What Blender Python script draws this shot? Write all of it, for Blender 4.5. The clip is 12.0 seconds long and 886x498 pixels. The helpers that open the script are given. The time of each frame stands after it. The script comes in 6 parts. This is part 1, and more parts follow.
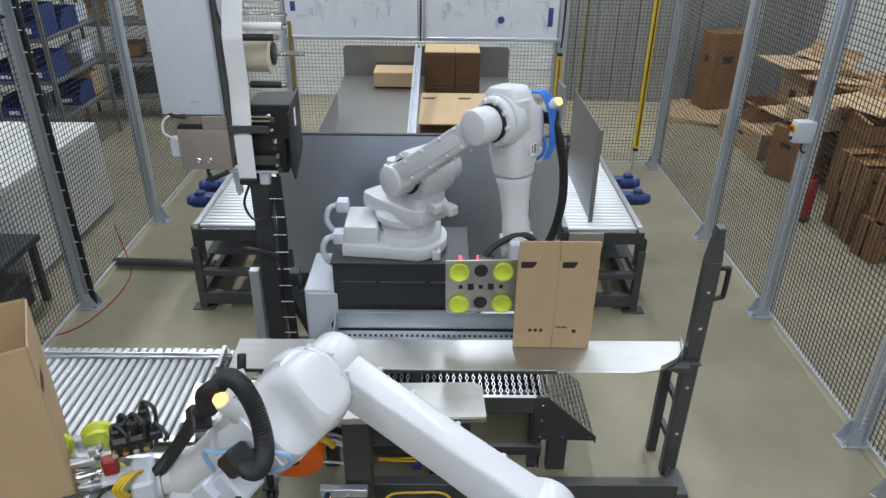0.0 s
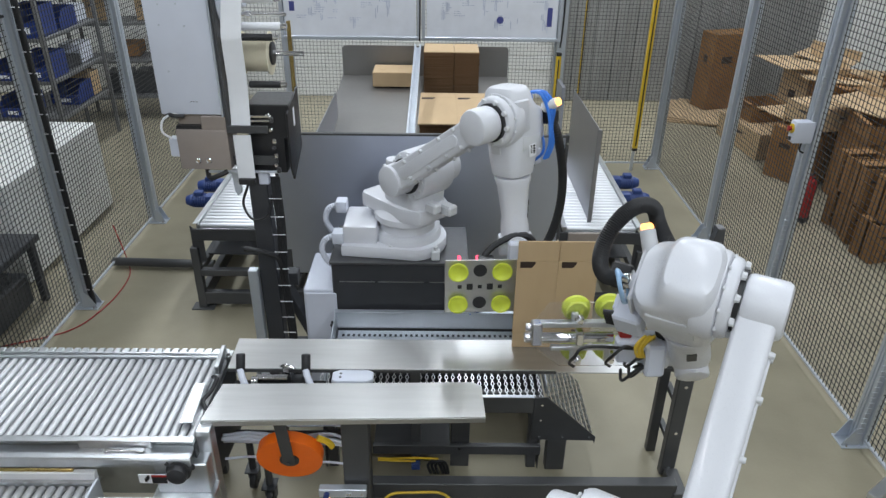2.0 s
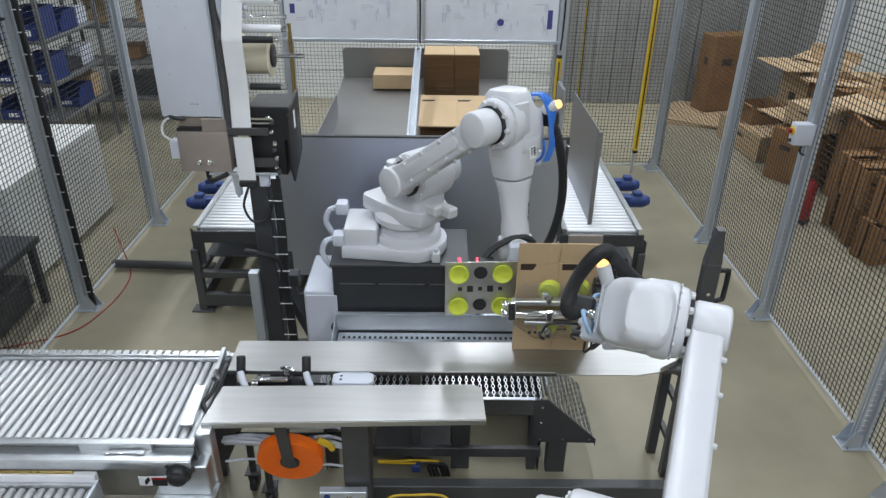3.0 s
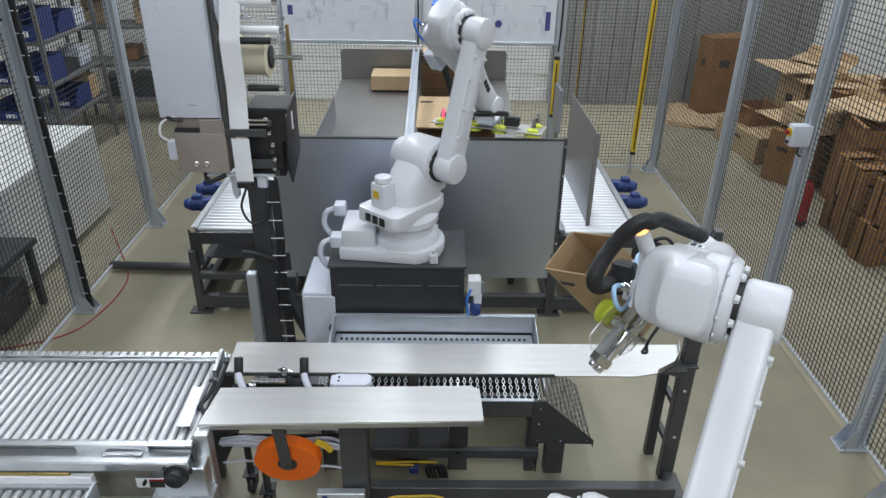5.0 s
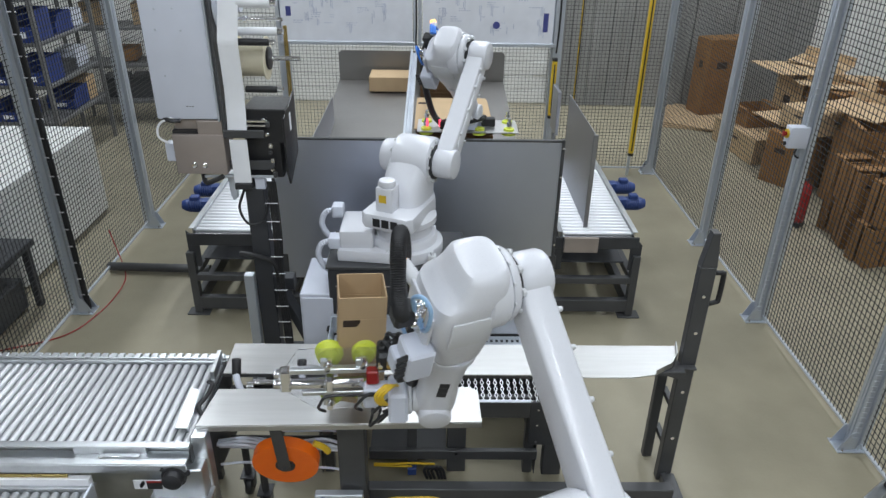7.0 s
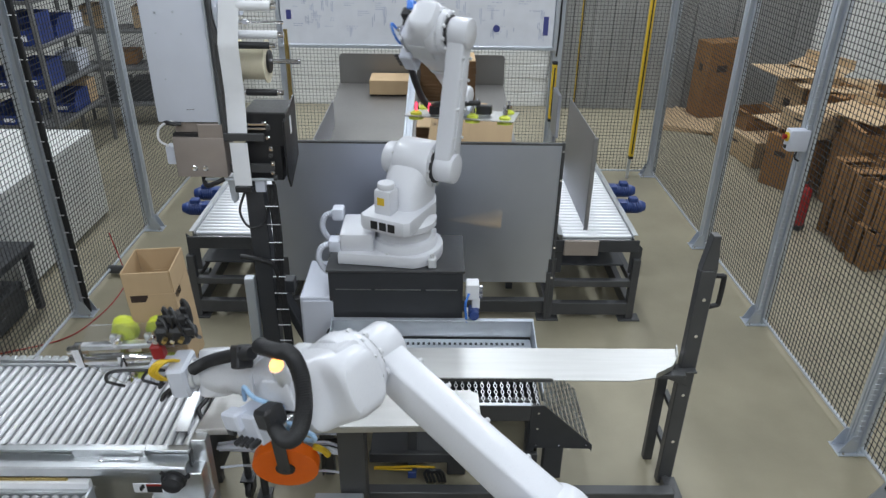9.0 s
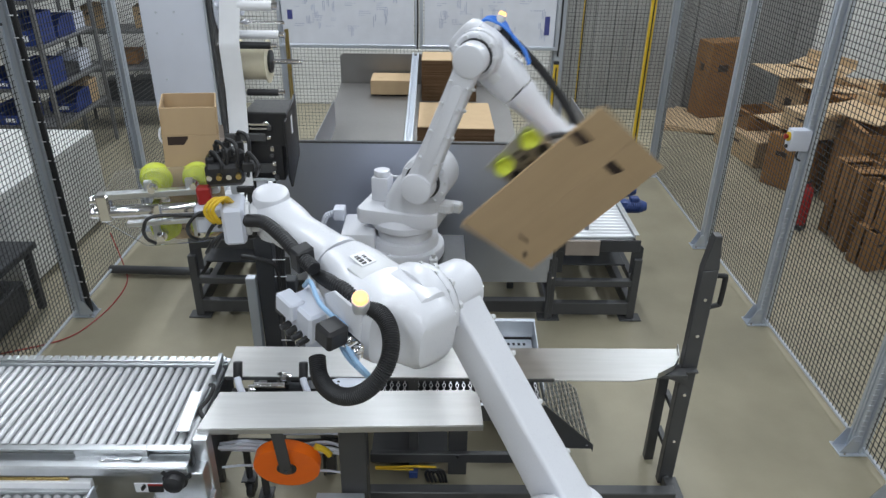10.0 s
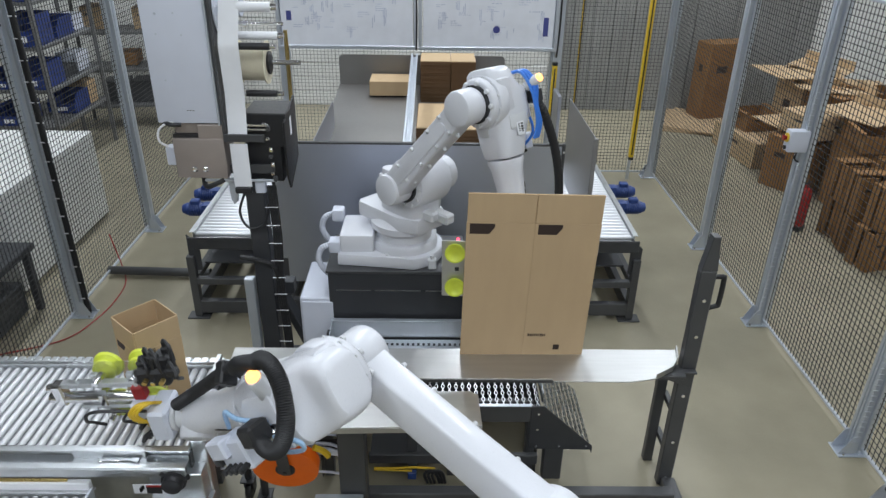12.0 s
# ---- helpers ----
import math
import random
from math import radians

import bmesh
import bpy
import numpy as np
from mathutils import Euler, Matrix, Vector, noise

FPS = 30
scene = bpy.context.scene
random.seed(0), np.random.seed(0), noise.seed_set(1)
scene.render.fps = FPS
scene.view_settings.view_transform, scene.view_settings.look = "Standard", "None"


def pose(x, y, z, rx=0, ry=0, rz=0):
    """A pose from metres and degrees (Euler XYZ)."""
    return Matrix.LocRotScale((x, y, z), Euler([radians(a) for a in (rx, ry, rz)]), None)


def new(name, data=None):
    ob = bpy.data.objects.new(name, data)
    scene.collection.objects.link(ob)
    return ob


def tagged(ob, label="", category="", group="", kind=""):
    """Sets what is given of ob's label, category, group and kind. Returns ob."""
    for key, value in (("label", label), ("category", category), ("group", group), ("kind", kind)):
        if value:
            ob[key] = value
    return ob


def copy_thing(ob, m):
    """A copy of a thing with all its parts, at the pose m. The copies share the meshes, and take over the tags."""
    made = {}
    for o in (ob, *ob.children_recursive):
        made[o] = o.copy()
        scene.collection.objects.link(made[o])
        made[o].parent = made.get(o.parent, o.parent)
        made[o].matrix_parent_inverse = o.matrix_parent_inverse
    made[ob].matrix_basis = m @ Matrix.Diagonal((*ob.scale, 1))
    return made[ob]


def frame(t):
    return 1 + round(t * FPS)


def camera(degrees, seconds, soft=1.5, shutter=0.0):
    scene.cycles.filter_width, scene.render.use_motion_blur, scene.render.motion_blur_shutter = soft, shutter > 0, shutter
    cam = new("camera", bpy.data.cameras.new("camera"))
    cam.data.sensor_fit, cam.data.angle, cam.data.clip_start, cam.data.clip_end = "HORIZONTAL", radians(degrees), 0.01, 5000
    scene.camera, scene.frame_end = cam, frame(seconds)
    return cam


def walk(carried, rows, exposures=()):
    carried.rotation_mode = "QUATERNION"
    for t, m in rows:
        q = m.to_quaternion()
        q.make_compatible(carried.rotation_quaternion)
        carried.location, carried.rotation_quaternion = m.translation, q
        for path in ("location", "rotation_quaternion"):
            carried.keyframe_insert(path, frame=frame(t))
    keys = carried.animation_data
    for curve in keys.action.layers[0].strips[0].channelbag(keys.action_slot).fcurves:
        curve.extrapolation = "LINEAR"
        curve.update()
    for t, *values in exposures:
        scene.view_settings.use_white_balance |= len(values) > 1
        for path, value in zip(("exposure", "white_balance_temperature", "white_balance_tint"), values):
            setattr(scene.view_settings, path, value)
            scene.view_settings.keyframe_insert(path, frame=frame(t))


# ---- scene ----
cam = camera(65.03, 12.0, soft=1.42, shutter=0.5)
EYE = (0.0, 0.0, 2.8)
# seconds, turn to the right and downwards in thousandths of a radian
SWAY = [(0.0, -1.3, 2.4), (0.5, -2.5, 3.7), (1.0, -3.6, 5.0), (1.5, -2.1, 5.3), (2.0, 0.0, 2.5), (2.5, 0.0, 0.0), (3.0, -0.6, -0.6),
        (4.0, 1.0, -1.8), (5.0, 2.4, -2.5), (5.5, 2.4, -2.5), (6.0, 4.1, -0.8), (6.5, 5.6, -1.1), (7.0, 5.2, -4.3), (8.0, 5.1, -6.8),
        (9.0, 4.9, -8.6), (9.5, 4.9, -8.7), (10.0, 3.2, -8.5), (10.5, 2.2, -7.2), (11.0, 6.6, -7.0), (11.5, 5.2, -9.1), (12.0, 4.9, -9.9)]


def aim(right, down):
    return Matrix.Translation(EYE) @ pose(0, 0, 0, 62.1, 0, -0.6) @ pose(0, 0, 0, 0, 0, 0.8) @ pose(0, 0, 0, math.degrees(-down / 1000), math.degrees(-right / 1000), 0)


walk(cam, [(t, aim(r, d)) for t, r, d in SWAY])

# ---- light: rows of tube lamps under a high hall ceiling ----
world = bpy.data.worlds.new("hall_air")
scene.world = world
world.use_nodes = True
world.node_tree.nodes["Background"].inputs[0].default_value = (0.75, 0.85, 1.0, 1)
world.node_tree.nodes["Background"].inputs[1].default_value = 0.02
scene.view_settings.exposure = -0.14


def ceiling_lamp(x, y, power, length=2.4, width=0.35, z=6.0):
    data = bpy.data.lights.new("tube_lamp", "AREA")
    data.shape, data.size, data.size_y, data.energy, data.color = "RECTANGLE", width, length, power, (0.86, 0.93, 1.0)
    lamp = new("tube_lamp", data)
    lamp.matrix_world = pose(x, y, z)
    return lamp


for lx in (-3.4, 0.2, 3.8):
    # the row at y -4.6 is an added fill behind the eye for surfaces facing it
    for ly, power in ((-4.6, 110), (-1.5, 85), (2.2, 42), (5.9, 100), (9.0, 112)):
        ceiling_lamp(lx, ly, power)

# ---- materials ----
def material(name, color, rough=0.5, metal=0.0, vary=0.12, scale=6.0, bump=0.0, bump_scale=60.0, stretch=(1, 1, 1), emit=0.0, alpha=1.0, coat=0.0, stain=0.0, rough_vary=0.1):
    """A painted, metal or paper surface: colour that varies at two scales, uneven gloss and a fine relief."""
    m = bpy.data.materials.new(name)
    m.use_nodes = True
    nt = m.node_tree
    n, link = nt.nodes, nt.links.new
    b = n["Principled BSDF"]
    co = n.new("ShaderNodeTexCoord")
    mp = n.new("ShaderNodeMapping")
    mp.inputs["Scale"].default_value = stretch
    link(co.outputs["Object"], mp.inputs["Vector"])
    big, fine = n.new("ShaderNodeTexNoise"), n.new("ShaderNodeTexNoise")
    big.inputs["Scale"].default_value, big.inputs["Detail"].default_value = scale, 5
    fine.inputs["Scale"].default_value, fine.inputs["Detail"].default_value = bump_scale, 4
    for x in (big, fine):
        link(mp.outputs[0], x.inputs["Vector"])
    ramp = n.new("ShaderNodeValToRGB")
    lo = [max(0.0, c * (1 - vary)) for c in color]
    hi = [min(1.0, c * (1 + vary)) for c in color]
    ramp.color_ramp.elements[0].color, ramp.color_ramp.elements[1].color = (*lo, 1), (*hi, 1)
    ramp.color_ramp.elements[0].position, ramp.color_ramp.elements[1].position = 0.3, 0.7
    link(big.outputs["Fac"], ramp.inputs["Fac"])
    last = ramp.outputs["Color"]
    if stain:
        spots = n.new("ShaderNodeTexNoise")
        spots.inputs["Scale"].default_value, spots.inputs["Detail"].default_value = scale * 0.35, 8
        link(mp.outputs[0], spots.inputs["Vector"])
        r2 = n.new("ShaderNodeValToRGB")
        r2.color_ramp.elements[0].position, r2.color_ramp.elements[1].position = 0.52, 0.72
        link(spots.outputs["Fac"], r2.inputs["Fac"])
        k = n.new("ShaderNodeMath")
        k.operation = "MULTIPLY"
        k.inputs[1].default_value = stain
        link(r2.outputs["Color"], k.inputs[0])
        mix = n.new("ShaderNodeMix")
        mix.data_type = "RGBA"
        link(k.outputs[0], mix.inputs["Factor"])
        link(last, mix.inputs["A"])
        mix.inputs["B"].default_value = (*[c * 0.55 for c in color], 1)
        last = mix.outputs["Result"]
    link(last, b.inputs["Base Color"])
    rr = n.new("ShaderNodeMapRange")
    rr.inputs["To Min"].default_value, rr.inputs["To Max"].default_value = max(0.02, rough - rough_vary), min(1, rough + rough_vary)
    link(fine.outputs["Fac"], rr.inputs["Value"])
    link(rr.outputs[0], b.inputs["Roughness"])
    b.inputs["Metallic"].default_value = metal
    b.inputs["Coat Weight"].default_value = coat
    if bump:
        bp = n.new("ShaderNodeBump")
        bp.inputs["Strength"].default_value, bp.inputs["Distance"].default_value = bump, 0.004
        link(fine.outputs["Fac"], bp.inputs["Height"])
        link(bp.outputs[0], b.inputs["Normal"])
    if emit:
        b.inputs["Emission Color"].default_value, b.inputs["Emission Strength"].default_value = (*color, 1), emit
    if alpha < 1:
        b.inputs["Transmission Weight"].default_value = 1 - alpha
        b.inputs["IOR"].default_value = 1.12
    return m


WHITE = material("white_robot_paint", (0.72, 0.73, 0.775), 0.3, vary=0.03, scale=3, bump=0.04, bump_scale=220, coat=0.2, stain=0.06)
WHITE_COVER = material("white_cover_paint", (0.66, 0.67, 0.69), 0.42, vary=0.04, scale=3, stain=0.08)
BLACK_HOSE = material("black_hose", (0.018, 0.018, 0.02), 0.5, vary=0.2, bump=0.2)
BLACK = material("black_plastic", (0.02, 0.02, 0.022), 0.45, vary=0.2)
STEEL = material("brushed_steel", (0.54, 0.54, 0.535), 0.44, 1.0, vary=0.04, scale=3, bump=0.015, bump_scale=120, stretch=(1, 14, 14), rough_vary=0.05, stain=0.1)
PLATE = material("mill_steel_plate", (0.4, 0.41, 0.45), 0.42, 1.0, vary=0.05, scale=1.6, bump=0.012, bump_scale=120, rough_vary=0.05, stain=0.12)
GALV = material("galvanised_steel", (0.62, 0.64, 0.66), 0.36, 1.0, vary=0.1, scale=9, bump=0.04, bump_scale=120)
ROLLER = material("zinc_roller", (0.72, 0.73, 0.75), 0.5, 0.85, vary=0.03, scale=4, rough_vary=0.03)
CHROME = material("chrome", (0.8, 0.8, 0.82), 0.14, 1.0, vary=0.03)
DARK = material("dark_grey_paint", (0.04, 0.042, 0.047), 0.45, vary=0.15, scale=5, bump=0.08, bump_scale=150, stain=0.2)
GREY_FRAME = material("grey_frame_paint", (0.062, 0.063, 0.066), 0.42, vary=0.12, scale=4, stain=0.2)
RACK = material("grey_rack_paint", (0.15, 0.15, 0.15), 0.45, vary=0.12, scale=4, stain=0.2)
POST = material("fence_post_aluminium", (0.58, 0.62, 0.68), 0.36, 0.6, vary=0.06, scale=5, stretch=(1, 1, 0.3))
WIRE = material("fence_wire", (0.035, 0.037, 0.04), 0.5, 0.3, vary=0.1)
WIRE_GREY = material("fence_wire_grey", (0.2, 0.2, 0.2), 0.5, 0.4, vary=0.1)
CARD = material("corrugated_board", (0.5, 0.358, 0.21), 0.85, vary=0.035, scale=3, bump=0.06, bump_scale=60, stretch=(4, 4, 1), stain=0.05)
CARD_OLD = material("old_corrugated_board", (0.25, 0.125, 0.042), 0.85, vary=0.16, scale=4, bump=0.1, stain=0.25)
# board edge brown, darkened in colour for the shade inside the open flutes
CARD_FLUTE_SHADE = material("flute_shaded_board_edge", (0.13, 0.072, 0.033), 0.9, vary=0.08, scale=9, bump=0.3, bump_scale=120, stretch=(1, 1, 4))
INK = material("brown_black_ink", (0.035, 0.02, 0.015), 0.7, vary=0.1)
CUP = material("yellow_green_rubber", (0.66, 0.74, 0.07), 0.45, vary=0.08, scale=20, bump=0.05)
ORANGE = material("orange_tape", (1.0, 0.17, 0.008), 0.45, vary=0.05, scale=20)
YELLOW = material("yellow_paint", (0.75, 0.5, 0.03), 0.45, vary=0.1, scale=6)
BLUE = material("blue_motor_paint", (0.025, 0.055, 0.2), 0.4, vary=0.15)
BLUE_BIN = material("blue_bin_plastic", (0.015, 0.04, 0.2), 0.45, vary=0.15)
BLUE_HOSE = material("blue_air_hose", (0.05, 0.22, 0.75), 0.35, vary=0.1)
PALE_HOSE = material("pale_blue_air_hose", (0.35, 0.55, 0.8), 0.3, vary=0.1)
GREY_BOX = material("light_grey_enclosure", (0.66, 0.69, 0.78), 0.4, vary=0.04, scale=4, stain=0.06)
TAUPE = material("taupe_anodised_cover", (0.36, 0.31, 0.28), 0.4, 0.35, vary=0.06)
PAPER = material("white_label_paper", (0.86, 0.87, 0.9), 0.55, vary=0.03, scale=10)
LINER = material("yellowish_label_core", (0.72, 0.66, 0.5), 0.6, vary=0.1)
FILM = material("white_printed_film", (0.78, 0.8, 0.86), 0.35, vary=0.04, scale=7, bump=0.25, bump_scale=14)
PRINT = material("grey_blue_print", (0.5, 0.54, 0.66), 0.6, vary=0.15)
NAVY = material("navy_print", (0.06, 0.07, 0.25), 0.5, vary=0.1)
RED = material("red_paint", (0.32, 0.015, 0.015), 0.4, vary=0.1)
AMBER = material("amber_lamp", (1.0, 0.42, 0.12), 0.3, emit=3.2)
RED_LED = material("red_light", (1.0, 0.06, 0.12), 0.3, emit=2.5)
CLEAR = material("clear_plastic", (0.95, 0.96, 0.98), 0.03, vary=0.01, alpha=0.04, rough_vary=0.01)
CONCRETE = material("concrete_floor", (0.315, 0.282, 0.2), 0.5, vary=0.1, scale=2.2, bump=0.15, bump_scale=60, stain=0.35, rough_vary=0.14)
SHIELD = material("cold_rolled_plate", (0.64, 0.68, 0.79), 0.42, 1.0, vary=0.07, scale=1.2, bump_scale=3, rough_vary=0.07, stain=0.15)
TRAY = material("dull_tray_steel", (0.27, 0.26, 0.25), 0.46, 0.9, vary=0.08, scale=2, rough_vary=0.06, stain=0.2)
WALL = material("painted_block_wall", (0.78, 0.78, 0.76), 0.7, vary=0.05, scale=2, bump=0.2, bump_scale=40, stain=0.1)
GREY_WALL = material("grey_sheet_wall", (0.27, 0.27, 0.26), 0.6, vary=0.12, scale=1.5, stain=0.2)
CEIL = material("hall_ceiling", (0.32, 0.32, 0.33), 0.8, vary=0.05)
BRASS = material("brass_rod", (0.6, 0.45, 0.18), 0.3, 1.0, vary=0.05)


# ---- mesh helpers ----
def box(bm, c, size, m=None, bev=0.0, seg=1):
    """A box round c, in the space m, with its edges bevelled by bev."""
    t = bmesh.new()
    bmesh.ops.create_cube(t, size=1.0, matrix=Matrix.Translation(c) @ Matrix.Diagonal((*size, 1)))
    if bev:
        bmesh.ops.bevel(t, geom=t.edges[:], offset=bev, segments=seg, affect="EDGES", profile=0.5, clamp_overlap=True)
    return merge(bm, t, m)


def merge(bm, t, m=None):
    if m is not None:
        t.transform(m)
    me = bpy.data.meshes.new("scratch")
    t.to_mesh(me)
    t.free()
    bm.from_mesh(me)
    bpy.data.meshes.remove(me)
    return bm


def along(p0, p1):
    """The space whose z runs from p0 to p1, with its origin in p0, and the length."""
    a, b = Vector(p0), Vector(p1)
    return Matrix.Translation(a) @ (b - a).to_track_quat("Z", "Y").to_matrix().to_4x4(), (b - a).length


def cyl(bm, p0, p1, r, seg=16, r2=None, m=None, bev=0.0):
    t = bmesh.new()
    frame_of, length = along(p0, p1)
    bmesh.ops.create_cone(t, cap_ends=True, segments=seg, radius1=r, radius2=r if r2 is None else r2, depth=length, matrix=Matrix.Translation((0, 0, length / 2)))
    if bev:
        rims = [e for e in t.edges if abs(e.verts[0].co.z - e.verts[1].co.z) < 1e-6]
        bmesh.ops.bevel(t, geom=rims, offset=bev, segments=2, affect="EDGES", profile=0.5, clamp_overlap=True)
    t.transform(frame_of)
    return merge(bm, t, m)


def turned(bm, profile, seg=24, m=None):
    """A turned body: profile of (radius, height) round z."""
    t = bmesh.new()
    rings = [[t.verts.new((r * math.cos(2 * math.pi * i / seg), r * math.sin(2 * math.pi * i / seg), h)) for i in range(seg)] for r, h in profile]
    for a, b in zip(rings, rings[1:]):
        for i in range(seg):
            t.faces.new((a[i], a[(i + 1) % seg], b[(i + 1) % seg], b[i]))
    t.faces.new(rings[0][::-1])
    t.faces.new(rings[-1])
    return merge(bm, t, m)


def loft(bm, rings, power=2.6, seg=28, m=None):
    """A body along x through rounded-square sections: (x, centre y, centre z, half width, half height)."""
    t = bmesh.new()
    made = []
    for x, cy, cz, hy, hz in rings:
        ring = []
        for i in range(seg):
            a = 2 * math.pi * i / seg
            c, s = math.cos(a), math.sin(a)
            ring.append(t.verts.new((x, cy + hy * math.copysign(abs(c) ** (2 / power), c), cz + hz * math.copysign(abs(s) ** (2 / power), s))))
        made.append(ring)
    for a, b in zip(made, made[1:]):
        for i in range(seg):
            t.faces.new((a[i], a[(i + 1) % seg], b[(i + 1) % seg], b[i]))
    t.faces.new(made[0][::-1])
    t.faces.new(made[-1])
    bmesh.ops.recalc_face_normals(t, faces=t.faces[:])
    return merge(bm, t, m)


def prism(bm, outline, depth, m=None, bev=0.0, seg=2):
    """An outline of (x, y) raised by depth along z, with rounded rims."""
    t = bmesh.new()
    lo = [t.verts.new((x, y, 0)) for x, y in outline]
    hi = [t.verts.new((x, y, depth)) for x, y in outline]
    t.faces.new(lo[::-1])
    t.faces.new(hi)
    for i in range(len(lo)):
        j = (i + 1) % len(lo)
        t.faces.new((lo[i], lo[j], hi[j], hi[i]))
    bmesh.ops.recalc_face_normals(t, faces=t.faces[:])
    if bev:
        rims = [e for e in t.edges if abs(e.verts[0].co.z - e.verts[1].co.z) < 1e-6]
        bmesh.ops.bevel(t, geom=rims, offset=bev, segments=seg, affect="EDGES", profile=0.5, clamp_overlap=True)
    return merge(bm, t, m)


def capsule(x0, x1, r0, r1, n=10):
    """The outline of a bar with round ends, from (x0, 0) to (x1, 0)."""
    tilt = math.asin(max(-1, min(1, (r0 - r1) / (x1 - x0))))
    a0 = math.pi / 2 - tilt
    out = [(x1 + r1 * math.cos(a0 - 2 * a0 * i / n), r1 * math.sin(a0 - 2 * a0 * i / n)) for i in range(n + 1)]
    out += [(x0 + r0 * math.cos(-a0 - (2 * math.pi - 2 * a0) * i / n), r0 * math.sin(-a0 - (2 * math.pi - 2 * a0) * i / n)) for i in range(n + 1)]
    return out[::-1]


def smooth_path(points, n=8):
    """Points on a smooth line through the given ones."""
    p = [Vector(q) for q in points]
    p = [2 * p[0] - p[1]] + p + [2 * p[-1] - p[-2]]
    out = []
    for i in range(1, len(p) - 2):
        for k in range(n):
            t = k / n
            out.append(0.5 * (2 * p[i] + (p[i + 1] - p[i - 1]) * t + (2 * p[i - 1] - 5 * p[i] + 4 * p[i + 1] - p[i + 2]) * t * t + (3 * p[i] - p[i - 1] - 3 * p[i + 1] + p[i + 2]) * t ** 3))
    out.append(p[-2])
    return out


def tube(bm, points, r, seg=8, n=8, ribs=0.0, m=None):
    """A hose through the points; ribs: how far every second ring stands out."""
    path = smooth_path(points, n) if n > 1 else [Vector(q) for q in points]
    t = bmesh.new()
    rings, up = [], None
    for i, q in enumerate(path):
        d = (path[min(i + 1, len(path) - 1)] - path[max(i - 1, 0)]).normalized()
        if up is None:
            up = d.orthogonal().normalized()
        up = (up - d * up.dot(d)).normalized()
        side = d.cross(up)
        rr = r + (ribs if i % 2 else 0)
        rings.append([t.verts.new(q + rr * (math.cos(2 * math.pi * k / seg) * up + math.sin(2 * math.pi * k / seg) * side)) for k in range(seg)])
    for a, b in zip(rings, rings[1:]):
        for i in range(seg):
            t.faces.new((a[i], a[(i + 1) % seg], b[(i + 1) % seg], b[i]))
    t.faces.new(rings[0][::-1])
    t.faces.new(rings[-1])
    bmesh.ops.recalc_face_normals(t, faces=t.faces[:])
    return merge(bm, t, m)


def ob_from(name, bm, mat, angle=35):
    me = bpy.data.meshes.new(name)
    bm.to_mesh(me)
    bm.free()
    for p in me.polygons:
        p.use_smooth = True
    me.set_sharp_from_angle(angle=radians(angle))
    me.materials.append(mat)
    return new(name, me)


def part(name, bm, mat, parent, label="", m=None, angle=35):
    ob = ob_from(name, bm, mat, angle)
    ob.parent = parent
    if m is not None:
        ob.matrix_basis = m
    return tagged(ob, label)


def sharing(name, me, parent, m):
    """One more piece on a mesh that others use too."""
    ob = new(name, me)
    ob.parent = parent
    ob.matrix_basis = m
    return ob


def thing(name, label, category, m=None, group="", kind=""):
    ob = new(name)
    ob.empty_display_size = 0.1
    if m is not None:
        ob.matrix_basis = m
    return tagged(ob, label, category, group, kind)


def solid(name, bm, mat, label, category="", kind="", m=None, group="", angle=35):
    ob = ob_from(name, bm, mat, angle)
    if m is not None:
        ob.matrix_basis = m
    return tagged(ob, label, category, group, kind)


def bars(bm, x, y, w, h, n, seed, axis="x", m=None):
    """A row of plain bars for writing too small to read."""
    r = random.Random(seed)
    at = 0.0
    for _ in range(n):
        step = w / n * r.uniform(0.5, 1.0)
        box(bm, (x + at + step / 2, y, 0), (step * 0.8, h * r.uniform(0.6, 1), 0.0012), m)
        at += w / n
    return bm


# ---- the hall ----
def slab(name, c, size, mat, label, kind="structure", bev=0.0):
    return solid(name, box(bmesh.new(), c, size, None, bev), mat, label, "", kind)


slab("floor", (1, 3, -0.1), (22, 22, 0.2), CONCRETE, "worn beige-grey concrete hall floor with stains")
slab("ceiling", (1, 3, 6.3), (22, 22, 0.2), CEIL, "pale hall ceiling high above the cell")
# south wall is out of view; its grey keeps bounced fill low
slab("wall_south", (1, -8.1, 3.1), (22, 0.2, 6.2), GREY_WALL, "unseen grey wall behind the cell, added to hold down bounced light")
slab("wall_west", (-10.1, 3, 3.1), (0.2, 22, 6.2), GREY_WALL, "grey sheet wall of the hall")
slab("wall_east", (8.0, 3, 3.1), (0.2, 22, 6.2), WALL, "white painted block wall of the hall")
# the far wall: painted blocks below the boards, grey sheets to the right
north = slab("wall_north", (1, 10.05, 3.1), (22, 0.2, 6.2), WALL, "white painted block wall behind the fence")
bm = bmesh.new()
for i in range(13):
    box(bm, (1.75 + i * 0.28, 9.9, 1.6), (0.274, 0.06, 3.2), None, 0.008)
    box(bm, (1.75 + i * 0.28, 9.865, 1.6), (0.03, 0.03, 3.2), None, 0.004)
solid("sheet_partition", bm, GREY_WALL, "ribbed grey sheet metal partition against the far wall", "partition", "structure")
bm = bmesh.new()
for row in range(12):
    for col in range(26):
        x = -6.2 + col * 0.4 + (0.2 if row % 2 else 0)
        if x < 1.5 or x > 5.4:
            box(bm, (x, 9.945, 0.1 + row * 0.2), (0.39, 0.02, 0.19), None, 0.006)
tagged(part("block", bm, WALL, north), kind="stuff")


